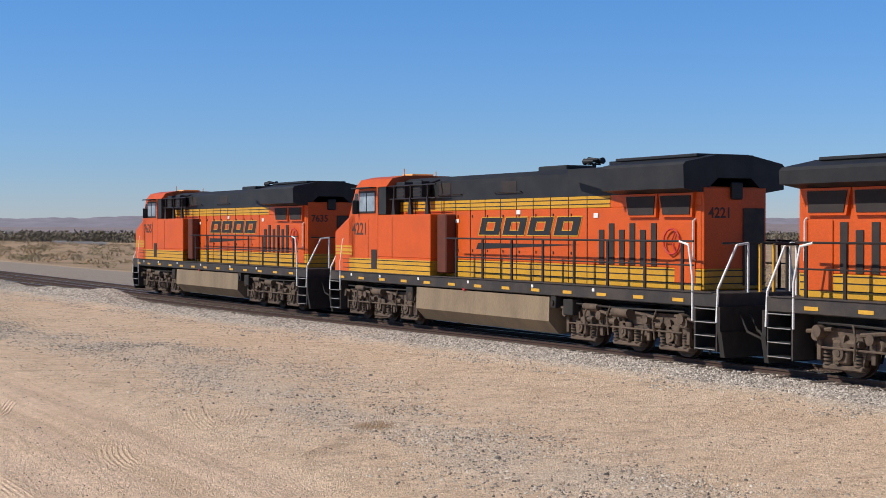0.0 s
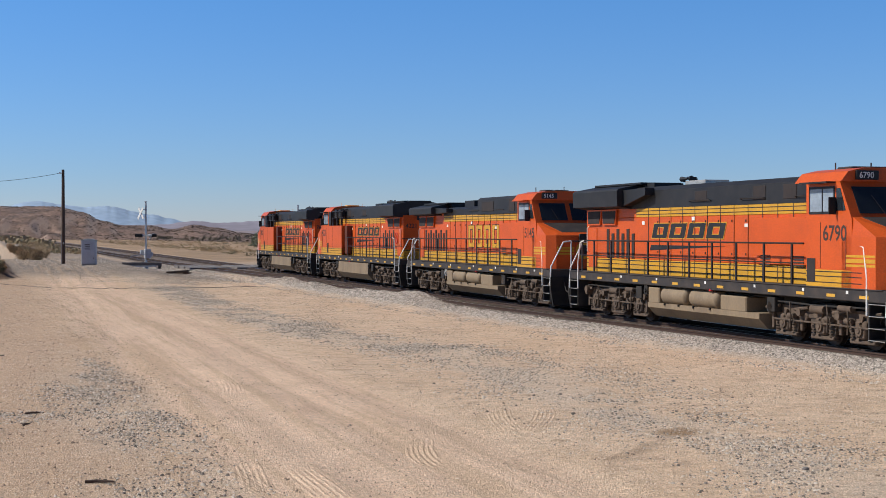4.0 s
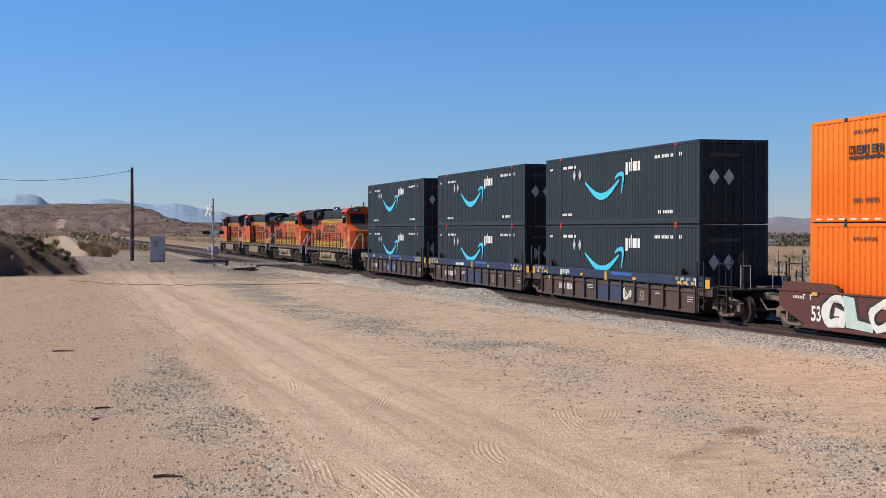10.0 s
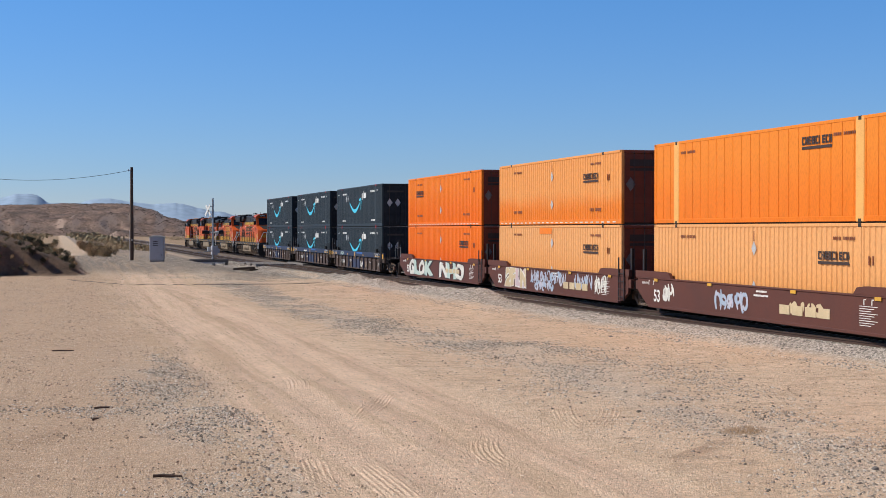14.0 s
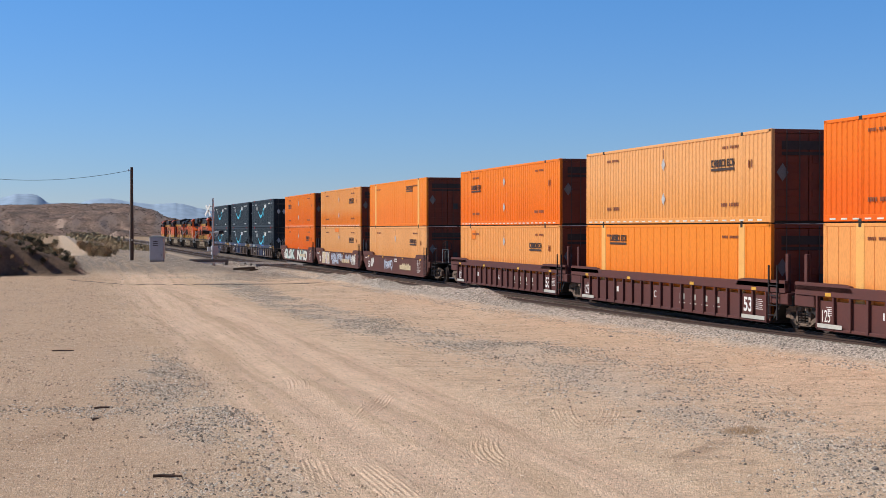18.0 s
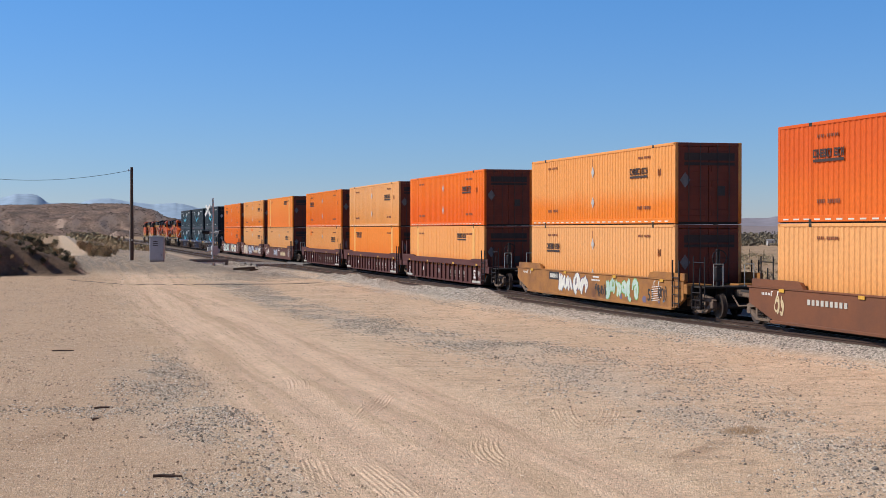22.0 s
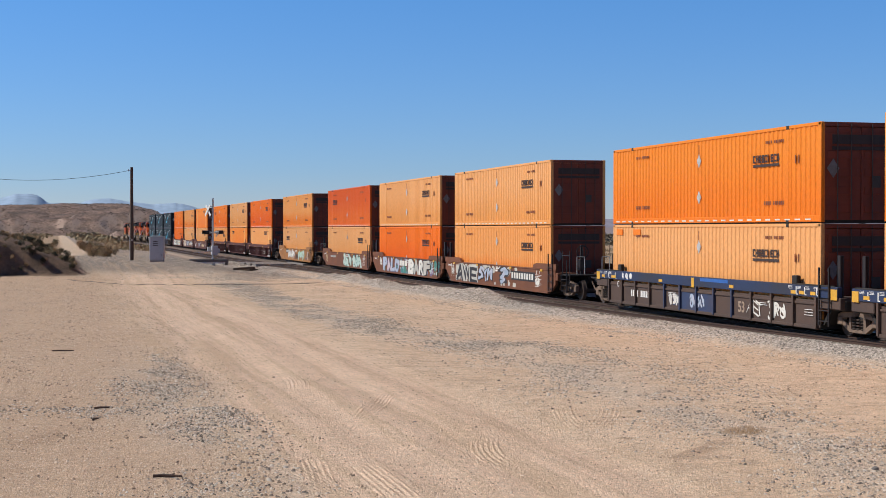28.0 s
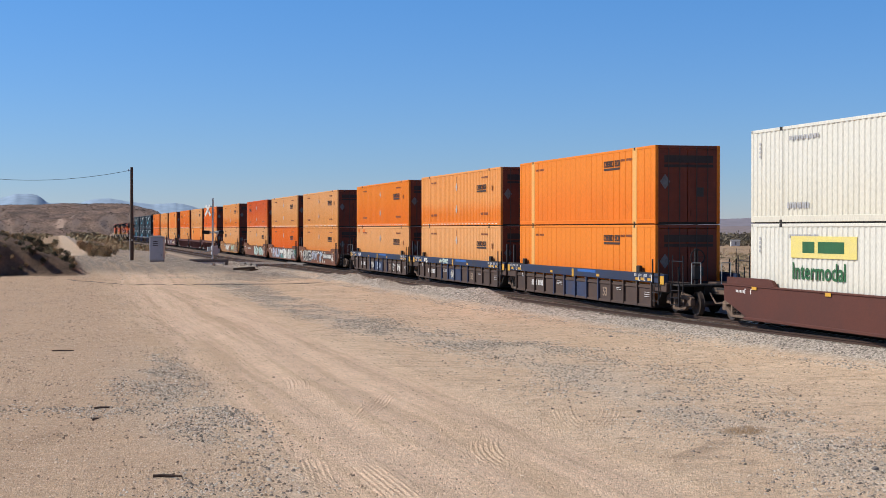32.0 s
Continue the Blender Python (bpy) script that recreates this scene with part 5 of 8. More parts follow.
        for x in (8.15, 7.75, -6.6, -7.0, -8.2):
            part("load_mark", cached(("lmr", x), lambda: box(x, x - 0.04, 1.468, 1.476, 1.0, 1.16).box(x, x - 0.12, 1.468, 1.476, 1.13, 1.16).mesh("load_mark", "white_paint")), "white_paint", car)
        if kind != "rust" and sized:
            side_letters("53", 0.6, 7.7 if kind == "maroon" else -6.0, 1.472, 0.42, "white_paint" if kind == "maroon" else "spray_black", car, bold=0.012)
    return car


def guide(kind, o, e):
    g = Geo()
    if kind == "blue":
        g.box(e * 7.0, e * 9.2, o * 1.50, o * 1.40, 1.40, 1.45, b=0.01)
        g.box(e * 6.75, e * 7.05, o * 1.50, o * 1.36, 1.40, 1.68, b=0.02)
    else:
        g.prism([(e * 6.1, 1.27), (e * 9.35, 1.27), (e * 9.35, 1.50), (e * 6.7, 1.50), (e * 6.3, 1.46)], o * 1.50, o * 1.38)
    return g


def coupler(e):
    g = Geo()
    g.box(e * 10.3, e * 11.45, -0.12, 0.12, 0.74, 0.98, b=0.03)
    g.box(e * 11.4, e * 11.95, -0.16, 0.18, 0.70, 1.0, b=0.06)
    g.tube([(e * 10.6, 0.3, 0.8), (e * 11.2, 0.35, 0.45), (e * 11.8, 0.3, 0.5)], 0.03, 6)
    return g


def brake_mast(e):
    """The hand brake at the end of a set: a mast, a wheel and its chain guard."""
    g = Geo().box(e * 9.95, e * 10.08, 0.50, 0.62, 1.05, 2.35, b=0.01)
    ring = [(e * 10.14, 0.56 + 0.27 * math.cos(6.283 * i / 12), 2.05 + 0.27 * math.sin(6.283 * i / 12)) for i in range(13)]
    g.tube(ring, 0.022, 6)
    for i in range(4):
        g.tube([(e * 10.14, 0.56, 2.05), (e * 10.14, 0.56 + 0.27 * math.cos(1.571 * i), 2.05 + 0.27 * math.sin(1.571 * i))], 0.014, 5)
    g.box(e * 9.9, e * 10.12, 0.44, 0.68, 1.25, 1.75, b=0.03)
    return g


def end_rail(e, o):
    g = Geo()
    for x in (9.6, 10.1, 10.5):
        g.cyl((e * x, o * 1.28, 0.75), (e * x, o * 1.28, 2.1 if x != 10.1 else 1.7), 0.024, 6)
    g.tube([(e * 9.6, o * 1.28, 1.9), (e * 10.5, o * 1.28, 1.9)], 0.02, 6)
    for z in (0.35, 0.6, 0.85):
        g.box(e * 9.75, e * 10.4, o * 1.40, o * 1.26, z, z + 0.03)
    g.box(e * 9.72, e * 9.76, o * 1.4, o * 1.34, 0.3, 1.1)
    g.box(e * 10.38, e * 10.42, o * 1.4, o * 1.34, 0.3, 1.1)
    return g


def stroke(g, pts, width, y):
    """A flat painted stroke along a bent path on a side that faces +y."""
    left, right = [], []
    for i, p in enumerate(pts):
        q0, q1 = pts[max(i - 1, 0)], pts[min(i + 1, len(pts) - 1)]
        d = Vector((q1[0] - q0[0], q1[1] - q0[1]))
        d = d.normalized() if d.length else Vector((1, 0))
        w = width * (0.55 + 0.45 * math.sin(math.pi * (i + 0.5) / len(pts)))
        left.append((p[0] - d.y * w, y, p[1] + d.x * w))
        right.append((p[0] + d.y * w, y, p[1] - d.x * w))
    g.sheet([left, right])


def graffiti(car, seed, x0, x1, z0, z1, fills, y=1.474, letters_n=4):
    """Sprayed overlapping curls and bars that read as no word, with an edge in a second paint."""
    r = random.Random(seed)
    fill, edge = Geo(), Geo()
    cz, h = (z0 + z1) / 2, (z1 - z0) / 2
    step = abs(x1 - x0) / letters_n
    lift = 0.0
    for k in range(letters_n):
        cx = x0 - step * (k + 0.5)
        for _ in range(r.choice((3, 4, 4))):
            form = r.random()
            n = 9
            if form < 0.45:
                a0, turn = r.uniform(0, 6.28), r.choice((-1, 1)) * r.uniform(2.2, 4.6)
                rx, rz = step * r.uniform(0.25, 0.48), h * r.uniform(0.35, 0.8)
                ox, oz = step * r.uniform(-0.15, 0.15), h * r.uniform(-0.3, 0.3)
                pts = [(cx + ox + rx * math.cos(a0 + turn * i / n), cz + oz + rz * math.sin(a0 + turn * i / n)) for i in range(n + 1)]
            else:
                xa, xb = step * r.uniform(-0.5, 0.5), step * r.uniform(-0.5, 0.5)
                za, zb = h * r.uniform(-0.95, -0.3), h * r.uniform(0.3, 0.95)
                bow = step * r.uniform(-0.2, 0.2)
                pts = [(cx + xa + (xb - xa) * i / n + bow * math.sin(math.pi * i / n), cz + za + (zb - za) * i / n) for i in range(n + 1)]
            pts = [(px, min(max(pz, z0), z1)) for px, pz in pts]
            w = min(0.14, step * 0.12) * r.uniform(0.8, 1.3)
            lift += 0.00004
            stroke(edge, pts, w * 1.55, y + 0.001 + lift)
            stroke(fill, pts, w, y + 0.005 + lift)
    tagged(part("sprayed_edge", edge, fills[1], car), kind="stuff")
    tagged(part("sprayed_paint", fill, fills[0], car), kind="stuff")


def sprayed_word(car, words, x0, x1, z0, z1, fills, edge, y=1.474, heavy=0.10, rim=0.05):
    """Fat sprayed letters, each stretched to its own width, over a bolder edge."""
    step = (x0 - x1) / len(words)
    r = random.Random(len(words) + int(z0 * 100))
    for i, ch in enumerate(words):
        box_x, box_z = None, None
        for bold, lift, name, paint in ((heavy, 0.006, "sprayed_letter", fills[i % len(fills)]), (heavy + rim, 0.002, "letter_edge", edge)):
            me = letters(ch, 1.0, 0.0, bold)
            if box_x is None:
                xs, zs = [v.co.x for v in me.vertices], [v.co.y for v in me.vertices]
                box_x, box_z = (min(xs), max(xs)), (min(zs), max(zs))
                lo, hi = z0 + r.uniform(0, 0.06), z1 - r.uniform(0, 0.05)
                lean = r.uniform(-0.08, 0.08)
            kx = step * 1.08 / (box_x[1] - box_x[0])
            kz = (hi - lo) / (box_z[1] - box_z[0])
            me.transform(Matrix(((-kx, -lean * kz, 0, x0 - step * i + kx * box_x[0] + lean * (hi - lo) * 0.5), (0, 0, 1, y + lift + 0.00005 * i), (0, kz, 0, lo - kz * box_z[0]), (0, 0, 0, 1))))
            for v in me.vertices:   # the sway of a hand with a can
                p = v.co
                p.x += 0.085 * math.sin(5.1 * p.z + 2.3 * i) + 0.04 * math.sin(9 * p.x + i)
                p.z += 0.07 * math.sin(6.3 * p.x + 1.7 * i)
                p.z = min(max(p.z, 0.275), 1.212)
            me.materials.clear()
            me.materials.append(M[paint])
            part(name, me, paint, car)


def sprayed_cloud(car, seed, x0, x1, z0, z1, paint, count, size, y=1.473):
    """Patches of paint mist with ragged outlines."""
    r = random.Random(seed)
    g = Geo()
    for k in range(count):
        cx, cz = r.uniform(x1, x0), r.uniform(z0, z1)
        w = size * r.uniform(0.4, 1.0)
        n = 11
        pts = []
        for i in range(n):
            a = 6.283 * i / n
            q = w * r.uniform(0.6, 1.15)
            pts.append((cx + q * math.cos(a), y + 0.00003 * k, min(max(cz + q * 0.8 * math.sin(a), 0.27), 1.21)))
        g.flat(pts)
    tagged(part("paint_mist", g, paint, car), kind="stuff")


ORANGE = "orange 53-foot shipping container"
LOAD = [  # well kind, upper paint, lower paint, first of set, last of set
    ("blue", "slate", "slate", 1, 0), ("blue", "slate", "slate", 0, 0), ("blue", "slate", "slate", 0, 1),
    ("maroon", "orange_a", "orange_f", 1, 0), ("maroon", "orange_b", "orange_c", 0, 0), ("maroon", "plated_d", "orange_c", 0, 1),
    ("maroon_rib", "orange_a", "orange_b", 1, 0), ("maroon_rib", "orange_c", "plated_d", 0, 0), ("maroon_rib", "orange_f", "plated_b", 0, 1),
    ("yellow", "orange_b", "orange_c", 1, 1),
    ("rust", "orange_e", "orange_c", 1, 0), ("rust", "orange_c", "orange_f", 0, 0), ("rust", "orange_c", "orange_b", 0, 1),
    ("blue", "orange_d", "orange_c", 1, 0), ("blue", "orange_b", "orange_c", 0, 0), ("blue", "plated_d", "plated_d", 0, 1),
    ("maroon", "cream", "cream", 1, 0),
]
CENTRE = [50.11, 30.66, 11.40, -12.33, -31.65, -51.02, -74.75, -94.19, -113.50, -137.40, -161.17, -180.44, -199.78, -223.45, -242.92, -262.19, -285.96]
WELL_LABEL = {"blue": "dark brown ribbed well car with a blue top chord", "maroon": "smooth maroon well car with sprayed graffiti", "maroon_rib": "dark maroon well car with upright side ribs", "rust": "rusty brown well car covered in graffiti", "yellow": "weathered yellow-brown well car with graffiti"}
HUE = {"slate": "dark slate container with pale blue arrow sign", "orange_a": "deep orange ribbed shipping container", "orange_b": "orange ribbed container bleached towards its roof", "orange_c": "pale faded orange ribbed shipping container", "orange_d": "orange container of smooth plates with tan posts", "orange_f": "bright deep orange ribbed shipping container", "orange_e": "red-orange ribbed shipping container", "cream": "cream white ribbed shipping container"}


GRAFFITI = {  # unit: seed, from, to, low, high, paint, edge, side, curls
    4: [(7, 2.6, 0.4, 0.5, 1.2, "spray_blue", "maroon", 1.474, 5), (38, 0.2, -2.2, 0.55, 1.2, "spray_blue", "maroon", 1.474, 6), (39, -3.2, -5.4, 0.5, 1.2, "spray_blue", "maroon", 1.474, 5), (8, 2.0, -0.6, 0.28, 0.7, "spray_blue", "maroon", 1.476, 5), (31, -5.6, -7.0, 0.4, 1.2, "spray_white", "maroon", 1.474, 4)],
    5: [(9, 6.9, 5.9, 0.45, 1.15, "spray_white", "maroon", 1.474, 2), (10, 2.6, 0.2, 0.35, 1.1, "spray_blue", "maroon", 1.474, 5), (32, -2.5, -4.5, 0.5, 1.0, "spray_gold", "maroon", 1.474, 4)],
    9: [(11, 3.9, 0.2, 0.26, 1.18, "spray_white", "spray_violet", 1.474, 4), (12, -1.7, -5.2, 0.3, 1.18, "spray_mint", "spray_green", 1.478, 6), (41, -0.6, -1.8, 0.3, 0.9, "spray_black", "old_yellow", 1.474, 4), (33, -7.0, -7.8, 0.4, 1.0, "spray_black", "old_yellow", 1.474, 3)],
    10: [(14, 0.2, -5.6, 0.24, 1.2, "spray_mint", "spray_teal", 1.476, 6), (34, 7.9, 7.3, 0.4, 1.1, "spray_gold", "rust_brown", 1.474, 2)],
    11: [(35, 7.1, 6.4, 0.6, 1.15, "spray_white", "rust_brown", 1.474, 2)],
    12: [(36, 8.1, 7.5, 0.4, 1.15, "spray_white", "rust_brown", 1.474, 4), (42, -6.5, -7.1, 0.5, 0.9, "spray_white", "rust_brown", 1.474, 1)],
    13: [(20, 2.3, 1.3, 0.3, 0.86, "spray_white", "rib_blue", 1.405, 2), (21, 0.6, -0.6, 0.3, 0.86, "spray_blue", "rib_blue", 1.42, 3), (23, -5.0, -6.2, 0.3, 0.86, "spray_white", "rib_brown", 1.405, 3), (43, 6.6, 5.6, 1.12, 1.38, "spray_white", "bright_blue", 1.504, 3)],
    14: [(25, 0.9, 0.1, 0.3, 0.86, "spray_grey", "rib_brown", 1.42, 3), (37, 3.0, 1.2, 1.12, 1.38, "spray_mint", "chord_blue", 1.504, 5), (44, 6.6, 5.8, 1.12, 1.38, "spray_white", "chord_blue", 1.504, 2)],
    15: [(26, 1.0, 0.1, 0.3, 0.86, "spray_white", "rib_blue", 1.405, 2)],
    0: [(27, 1.4, 0.8, 0.35, 0.8, "spray_blue", "rib_blue", 1.42, 3), (28, -0.3, -1.0, 0.35, 0.8, "spray_grey", "rib_blue", 1.42, 3), (45, 5.3, 4.9, 1.14, 1.36, "spray_white", "chord_blue", 1.504, 2)],
    1: [(46, 4.2, 3.7, 0.5, 0.86, "spray_blue", "rib_brown", 1.42, 3), (47, 3.4, 1.7, 1.12, 1.26, "spray_white", "chord_blue", 1.504, 6)],
    2: [(29, 5.6, 4.4, 1.12, 1.38, "spray_mint", "chord_blue", 1.504, 4), (30, -1.4, -2.2, 0.3, 0.84, "spray_white", "rib_blue", 1.405, 2)],
}
WORDS = {  # unit: word, from, to, low, high, paints, edge
    3: [("GLO", 7.1, 3.3, 0.28, 1.22, ("spray_white", "spray_mint"), "spray_black"), ("K", 3.2, 1.3, 0.30, 1.16, ("spray_mint",), "spray_black"), ("NHO", -0.2, -5.3, 0.26, 1.20, ("spray_white", "spray_mint"), "spray_black")],
    4: [("2FLN", 6.4, 3.3, 0.30, 1.20, ("spray_gold", "spray_gold", "spray_pink", "spray_gold"), "spray_white")],
    11: [("PALO", 6.1, 1.6, 0.26, 1.20, ("spray_blue", "spray_pink", "spray_blue"), "spray_violet"), ("BARF", -1.1, -6.3, 0.24, 1.20, ("spray_white", "spray_grey"), "spray_black")],
    12: [("AWE", 7.0, 3.2, 0.28, 1.12, ("spray_black",), "spray_grey"), ("SYM", 2.8, 0.4, 0.45, 1.10, ("spray_blue",), "spray_black"), ("?", -0.9, -2.2, 0.40, 1.20, ("spray_blue",), "spray_black")],
    13: [("AET", -3.7, -4.7, 0.32, 0.80, ("spray_white",), "rib_brown")],
}
CLOUDS = {  # unit: seed, from, to, low, high, paint, patches, size
    10: [(51, 0.4, -5.8, 0.3, 1.15, "spray_mint", 16, 0.42), (52, 0.6, -6.2, 0.3, 1.2, "spray_gold", 20, 0.16)],
    11: [(53, 6.6, -8.4, 0.3, 1.1, "spray_teal", 30, 0.38), (54, 1.8, -8.6, 0.3, 1.1, "spray_violet", 22, 0.36), (55, 1.6, -1.2, 0.3, 0.7, "spray_blue", 16, 0.16), (56, -6.2, -8.3, 0.3, 0.9, "spray_mint", 16, 0.14)],
    12: [(57, 7.0, 3.2, 0.3, 1.15, "spray_grey", 60, 0.42), (58, 3.2, -4.0, 1.0, 1.2, "spray_grey", 16, 0.36), (59, 3.0, -4.0, 0.28, 0.45, "spray_grey", 6, 0.2)],
    9: [(60, 3.6, -7.6, 0.3, 0.5, "spray_violet", 6, 0.2)],
    3: [(62, 8.4, -8.4, 0.3, 1.1, "maroon_dark", 14, 0.3)],
    4: [(63, 6.6, 3.2, 0.3, 1.1, "spray_pink", 14, 0.3)],
}
BLOCKS = {  # unit: plain blocks for the owner's sign: from, to, low, high, how many, paint
    3: (-1.6, -4.6, 0.62, 0.84, 4, "spray_gold"), 4: (-1.9, -5.0, 0.50, 0.78, 4, "spray_gold"), 5: (-1.9, -5.0, 0.50, 0.78, 4, "spray_gold"), 11: (1.3, -0.9, 0.74, 1.06, 3, "spray_white"), 9: (4.9, 3.9, 0.92, 1.10, 7, "spray_white"), 10: (5.9, 3.6, 0.84, 1.00, 9, "spray_grey"), 12: (-2.9, -6.3, 0.70, 0.98, 9, "spray_white"), 16: (-1.9, -5.0, 0.50, 0.78, 4, "spray_gold"),
}


REPAINTED = {4: [(1.85, 0.15, 2.52, 2.79)], 6: [(5.9, 5.2, 2.2, 2.66)], 13: [(7.7, 7.1, 2.5, 2.72), (6.0, 5.3, 2.5, 2.72)]}   # unit: from, to, low, high on the lower container


def load_train():
    for i, (kind, up, low, first, last) in enumerate(LOAD):
        mid = CENTRE[i] - HL
        boxes = []
        car = aboard(well_car(kind, WELL_LABEL[kind] if i != 16 else "smooth maroon well car with small white writing", first, last, i != 16), mid)
        for k, paint in enumerate((low, up)):
            style = "ribbed"
            if paint.startswith("plated_"):
                style, paint = "plated", "orange_" + paint[-1]
            if paint in ("slate", "cream"):
                style = paint
            logo = 1 if (i * 2 + k) not in (7, 13, 14, 18, 21) else -1
            box_ = container(style, paint, HUE[paint] + (", on a well car" if k == 0 else ", stacked on another"), logo)
            boxes.append(box_)
            aboard(box_, mid, 0.312 if k == 0 else 0.312 + CHT + 0.034)
            if paint == "cream" and k == 0:
                plate = part("sign_board", box(5.45, 1.74, HW, HW + 0.012, 1.88, 2.52, b=0.004), "sign_yellow", box_, "yellow name board")
                part("sign_blocks", Geo_join(box(4.75, 4.05, HW + 0.01, HW + 0.016, 2.03, 2.36), box(3.85, 2.4, HW + 0.01, HW + 0.016, 2.03, 2.36)), "sign_green", plate)
                side_letters("Intermodal", 0.70, 5.40, HW + 0.006, 1.26, "sign_green", box_, bold=0.012)
        for a, b_, za, zb in REPAINTED.get(i, ()):
            part("paint_patch", box(a, b_, HW - 0.01, HW + 0.003, za, zb), "orange_a", boxes[0], "patch of fresh orange paint")
        for seed, a, b_, za, zb, f, e, yy, k in GRAFFITI.get(i, ()):
            graffiti(car, seed, a, b_, za, zb, (f, e), yy, k)
        for seed, a, b_, za, zb, paint, count, size in CLOUDS.get(i, ()):
            sprayed_cloud(car, seed, a, b_, za, zb, paint, count, size)
        for word, a, b_, za, zb, fills, edge in WORDS.get(i, ()):
            sprayed_word(car, word, a, b_, za, zb, fills, edge, 1.476 if i != 13 else 1.405, {12: 0.03, 13: 0.0}.get(i, 0.055))
        if i in BLOCKS:
            a, b_, za, zb, count, paint = BLOCKS[i]
            if count > 5 and i != 10:
                part("sign_ground", box(a + 0.15, b_ - 0.1, 1.466, 1.477, za - 0.08, zb + 0.08), "spray_black", car, "black painted panel")
            for k in range(count):
                step = (a - b_) / count
                part("sign_block", box(a - step * k, a - step * (k + (0.8 if count < 5 else 0.62)), 1.466, 1.488, za, zb), paint, car)


load_train()
# ---------------------------------------------------------------- locomotives
def loco_truck(parent, cx):
    """A three-axle truck with cast side frames, journal boxes, springs and brake gear."""
    t = part("truck", cached(("ltb",), lambda: Geo().box(-2.3, 2.3, -0.6, 0.6, 0.55, 1.0, b=0.05).box(-0.5, 0.5, -1.1, 1.1, 0.85, 1.15, b=0.04).mesh("truck", "under_black")), "under_black", parent, "three-axle truck caked in brown dust")
    t.location.x = cx
    for o in (1, -1):
        part("side_frame", cached(("ltf", o), lambda: loco_frame(o).mesh("side_frame", "truck_dust")), "truck_dust", t)
        part("brake_rigging", cached(("lbr", o), lambda: rigging(o).mesh("brake_rigging", "truck_dust")), "truck_dust", t)
        part("sand_pipe", cached(("lsp", o), lambda: Geo().tube([(2.5, o * 1.2, 1.15), (2.75, o * 1.05, 0.7), (2.72, o * 0.8, 0.15)], 0.03).tube([(-2.5, o * 1.2, 1.15), (-2.75, o * 1.05, 0.7), (-2.72, o * 0.8, 0.15)], 0.03).tube([(-2.4, o * 1.3, 1.12), (0, o * 1.34, 1.08), (2.3, o * 1.3, 1.12)], 0.028).mesh("sand_pipe", "under_black")), "under_black", t)
        for x in (-1.85, 0.0, 1.85):
            part("journal_box", cached(("ljb", o), lambda: Geo().box(-0.24, 0.24, o * 1.02, o * 1.26, 0.30, 0.78, b=0.05).cyl((0, o * 1.24, 0.53), (0, o * 1.31, 0.53), 0.15, 14).cyl((0, o * 1.30, 0.53), (0, o * 1.33, 0.53), 0.07, 8).mesh("journal_box", "truck_dust")), "truck_dust", t).location.x = x
            part("coil_spring", cached(("lcs", o), lambda: coil(o).mesh("coil_spring", "truck_dust")), "truck_dust", t).location.x = x
    for x in (-1.85, 0.0, 1.85):
        add_wheelset(t, x, 0.53, 0.15, "loco")


def coil(o):
    g = Geo()
    for e in (-0.42, 0.42):
        for k in range(5):
            g.cyl((e, o * 1.14, 0.28 + k * 0.075), (e, o * 1.14, 0.315 + k * 0.075), 0.105, 10)
    return g


def loco_frame(o):
    g = Geo()
    y0, y1 = o * 1.0, o * 1.17
    g.prism([(-2.62, 0.72), (2.62, 0.72), (2.7, 0.9), (2.4, 1.02), (-2.4, 1.02), (-2.7, 0.9)], y0, y1)
    for x in (-1.85, 0.0, 1.85):
        for e in (1, -1):
            g.prism([(x + e * 0.26, 0.24), (x + e * 0.52, 0.24), (x + e * 0.66, 0.74), (x + e * 0.26, 0.74)], y0 + o * 0.02, y1 - o * 0.03)
        g.box(x - 0.56, x + 0.56, y0, y1 + o * 0.03, 0.17, 0.29, b=0.03)
        g.box(x - 0.74, x + 0.74, o * 0.95, o * 1.10, 0.42, 0.74, b=0.04)
    for x in (-0.92, 0.92):
        g.box(x - 0.2, x + 0.2, y0, y1 + o * 0.05, 0.60, 0.86, b=0.04)
    g.cyl((-2.35, o * 1.17, 0.95), (-2.35, o * 1.42, 0.95), 0.13, 10)
    return g


def rigging(o):
    g = Geo()
    for x in (-2.45, -0.95, 0.95, 2.45):
        g.cyl((x, o * 1.15, 0.86), (x, o * 1.36, 0.86), 0.11, 10)
        g.tube([(x - 0.3, o * 1.28, 0.92), (x + 0.42, o * 1.28, 1.0)], 0.045)
        g.box(x - 0.06, x + 0.06, o * 1.18, o * 1.25, 0.35, 0.85, b=0.01)
    g.tube([(-2.3, o * 1.3, 0.62), (2.3, o * 1.3, 0.60)], 0.025)
    for x in (-1.4, 0.45, 1.4):
        g.tube([(x, o * 1.34, 1.12), (x + 0.1, o * 1.38, 0.85), (x + 0.05, o * 1.36, 0.4)], 0.022)
        g.cyl((x - 0.16, o * 1.28, 0.74), (x + 0.16, o * 1.28, 0.74), 0.075, 8)
    for x in (-2.0, -0.2, 1.7):
        g.prism([(x, 0.3), (x + 0.12, 0.3), (x + 0.3, 0.9), (x + 0.2, 0.9)], o * 1.2, o * 1.26)
    g.cyl((-0.3, o * 1.3, 0.98), (0.35, o * 1.3, 0.98), 0.12, 12)
    g.cyl((1.0, o * 1.3, 1.06), (1.6, o * 1.3, 1.06), 0.09, 10)
    return g


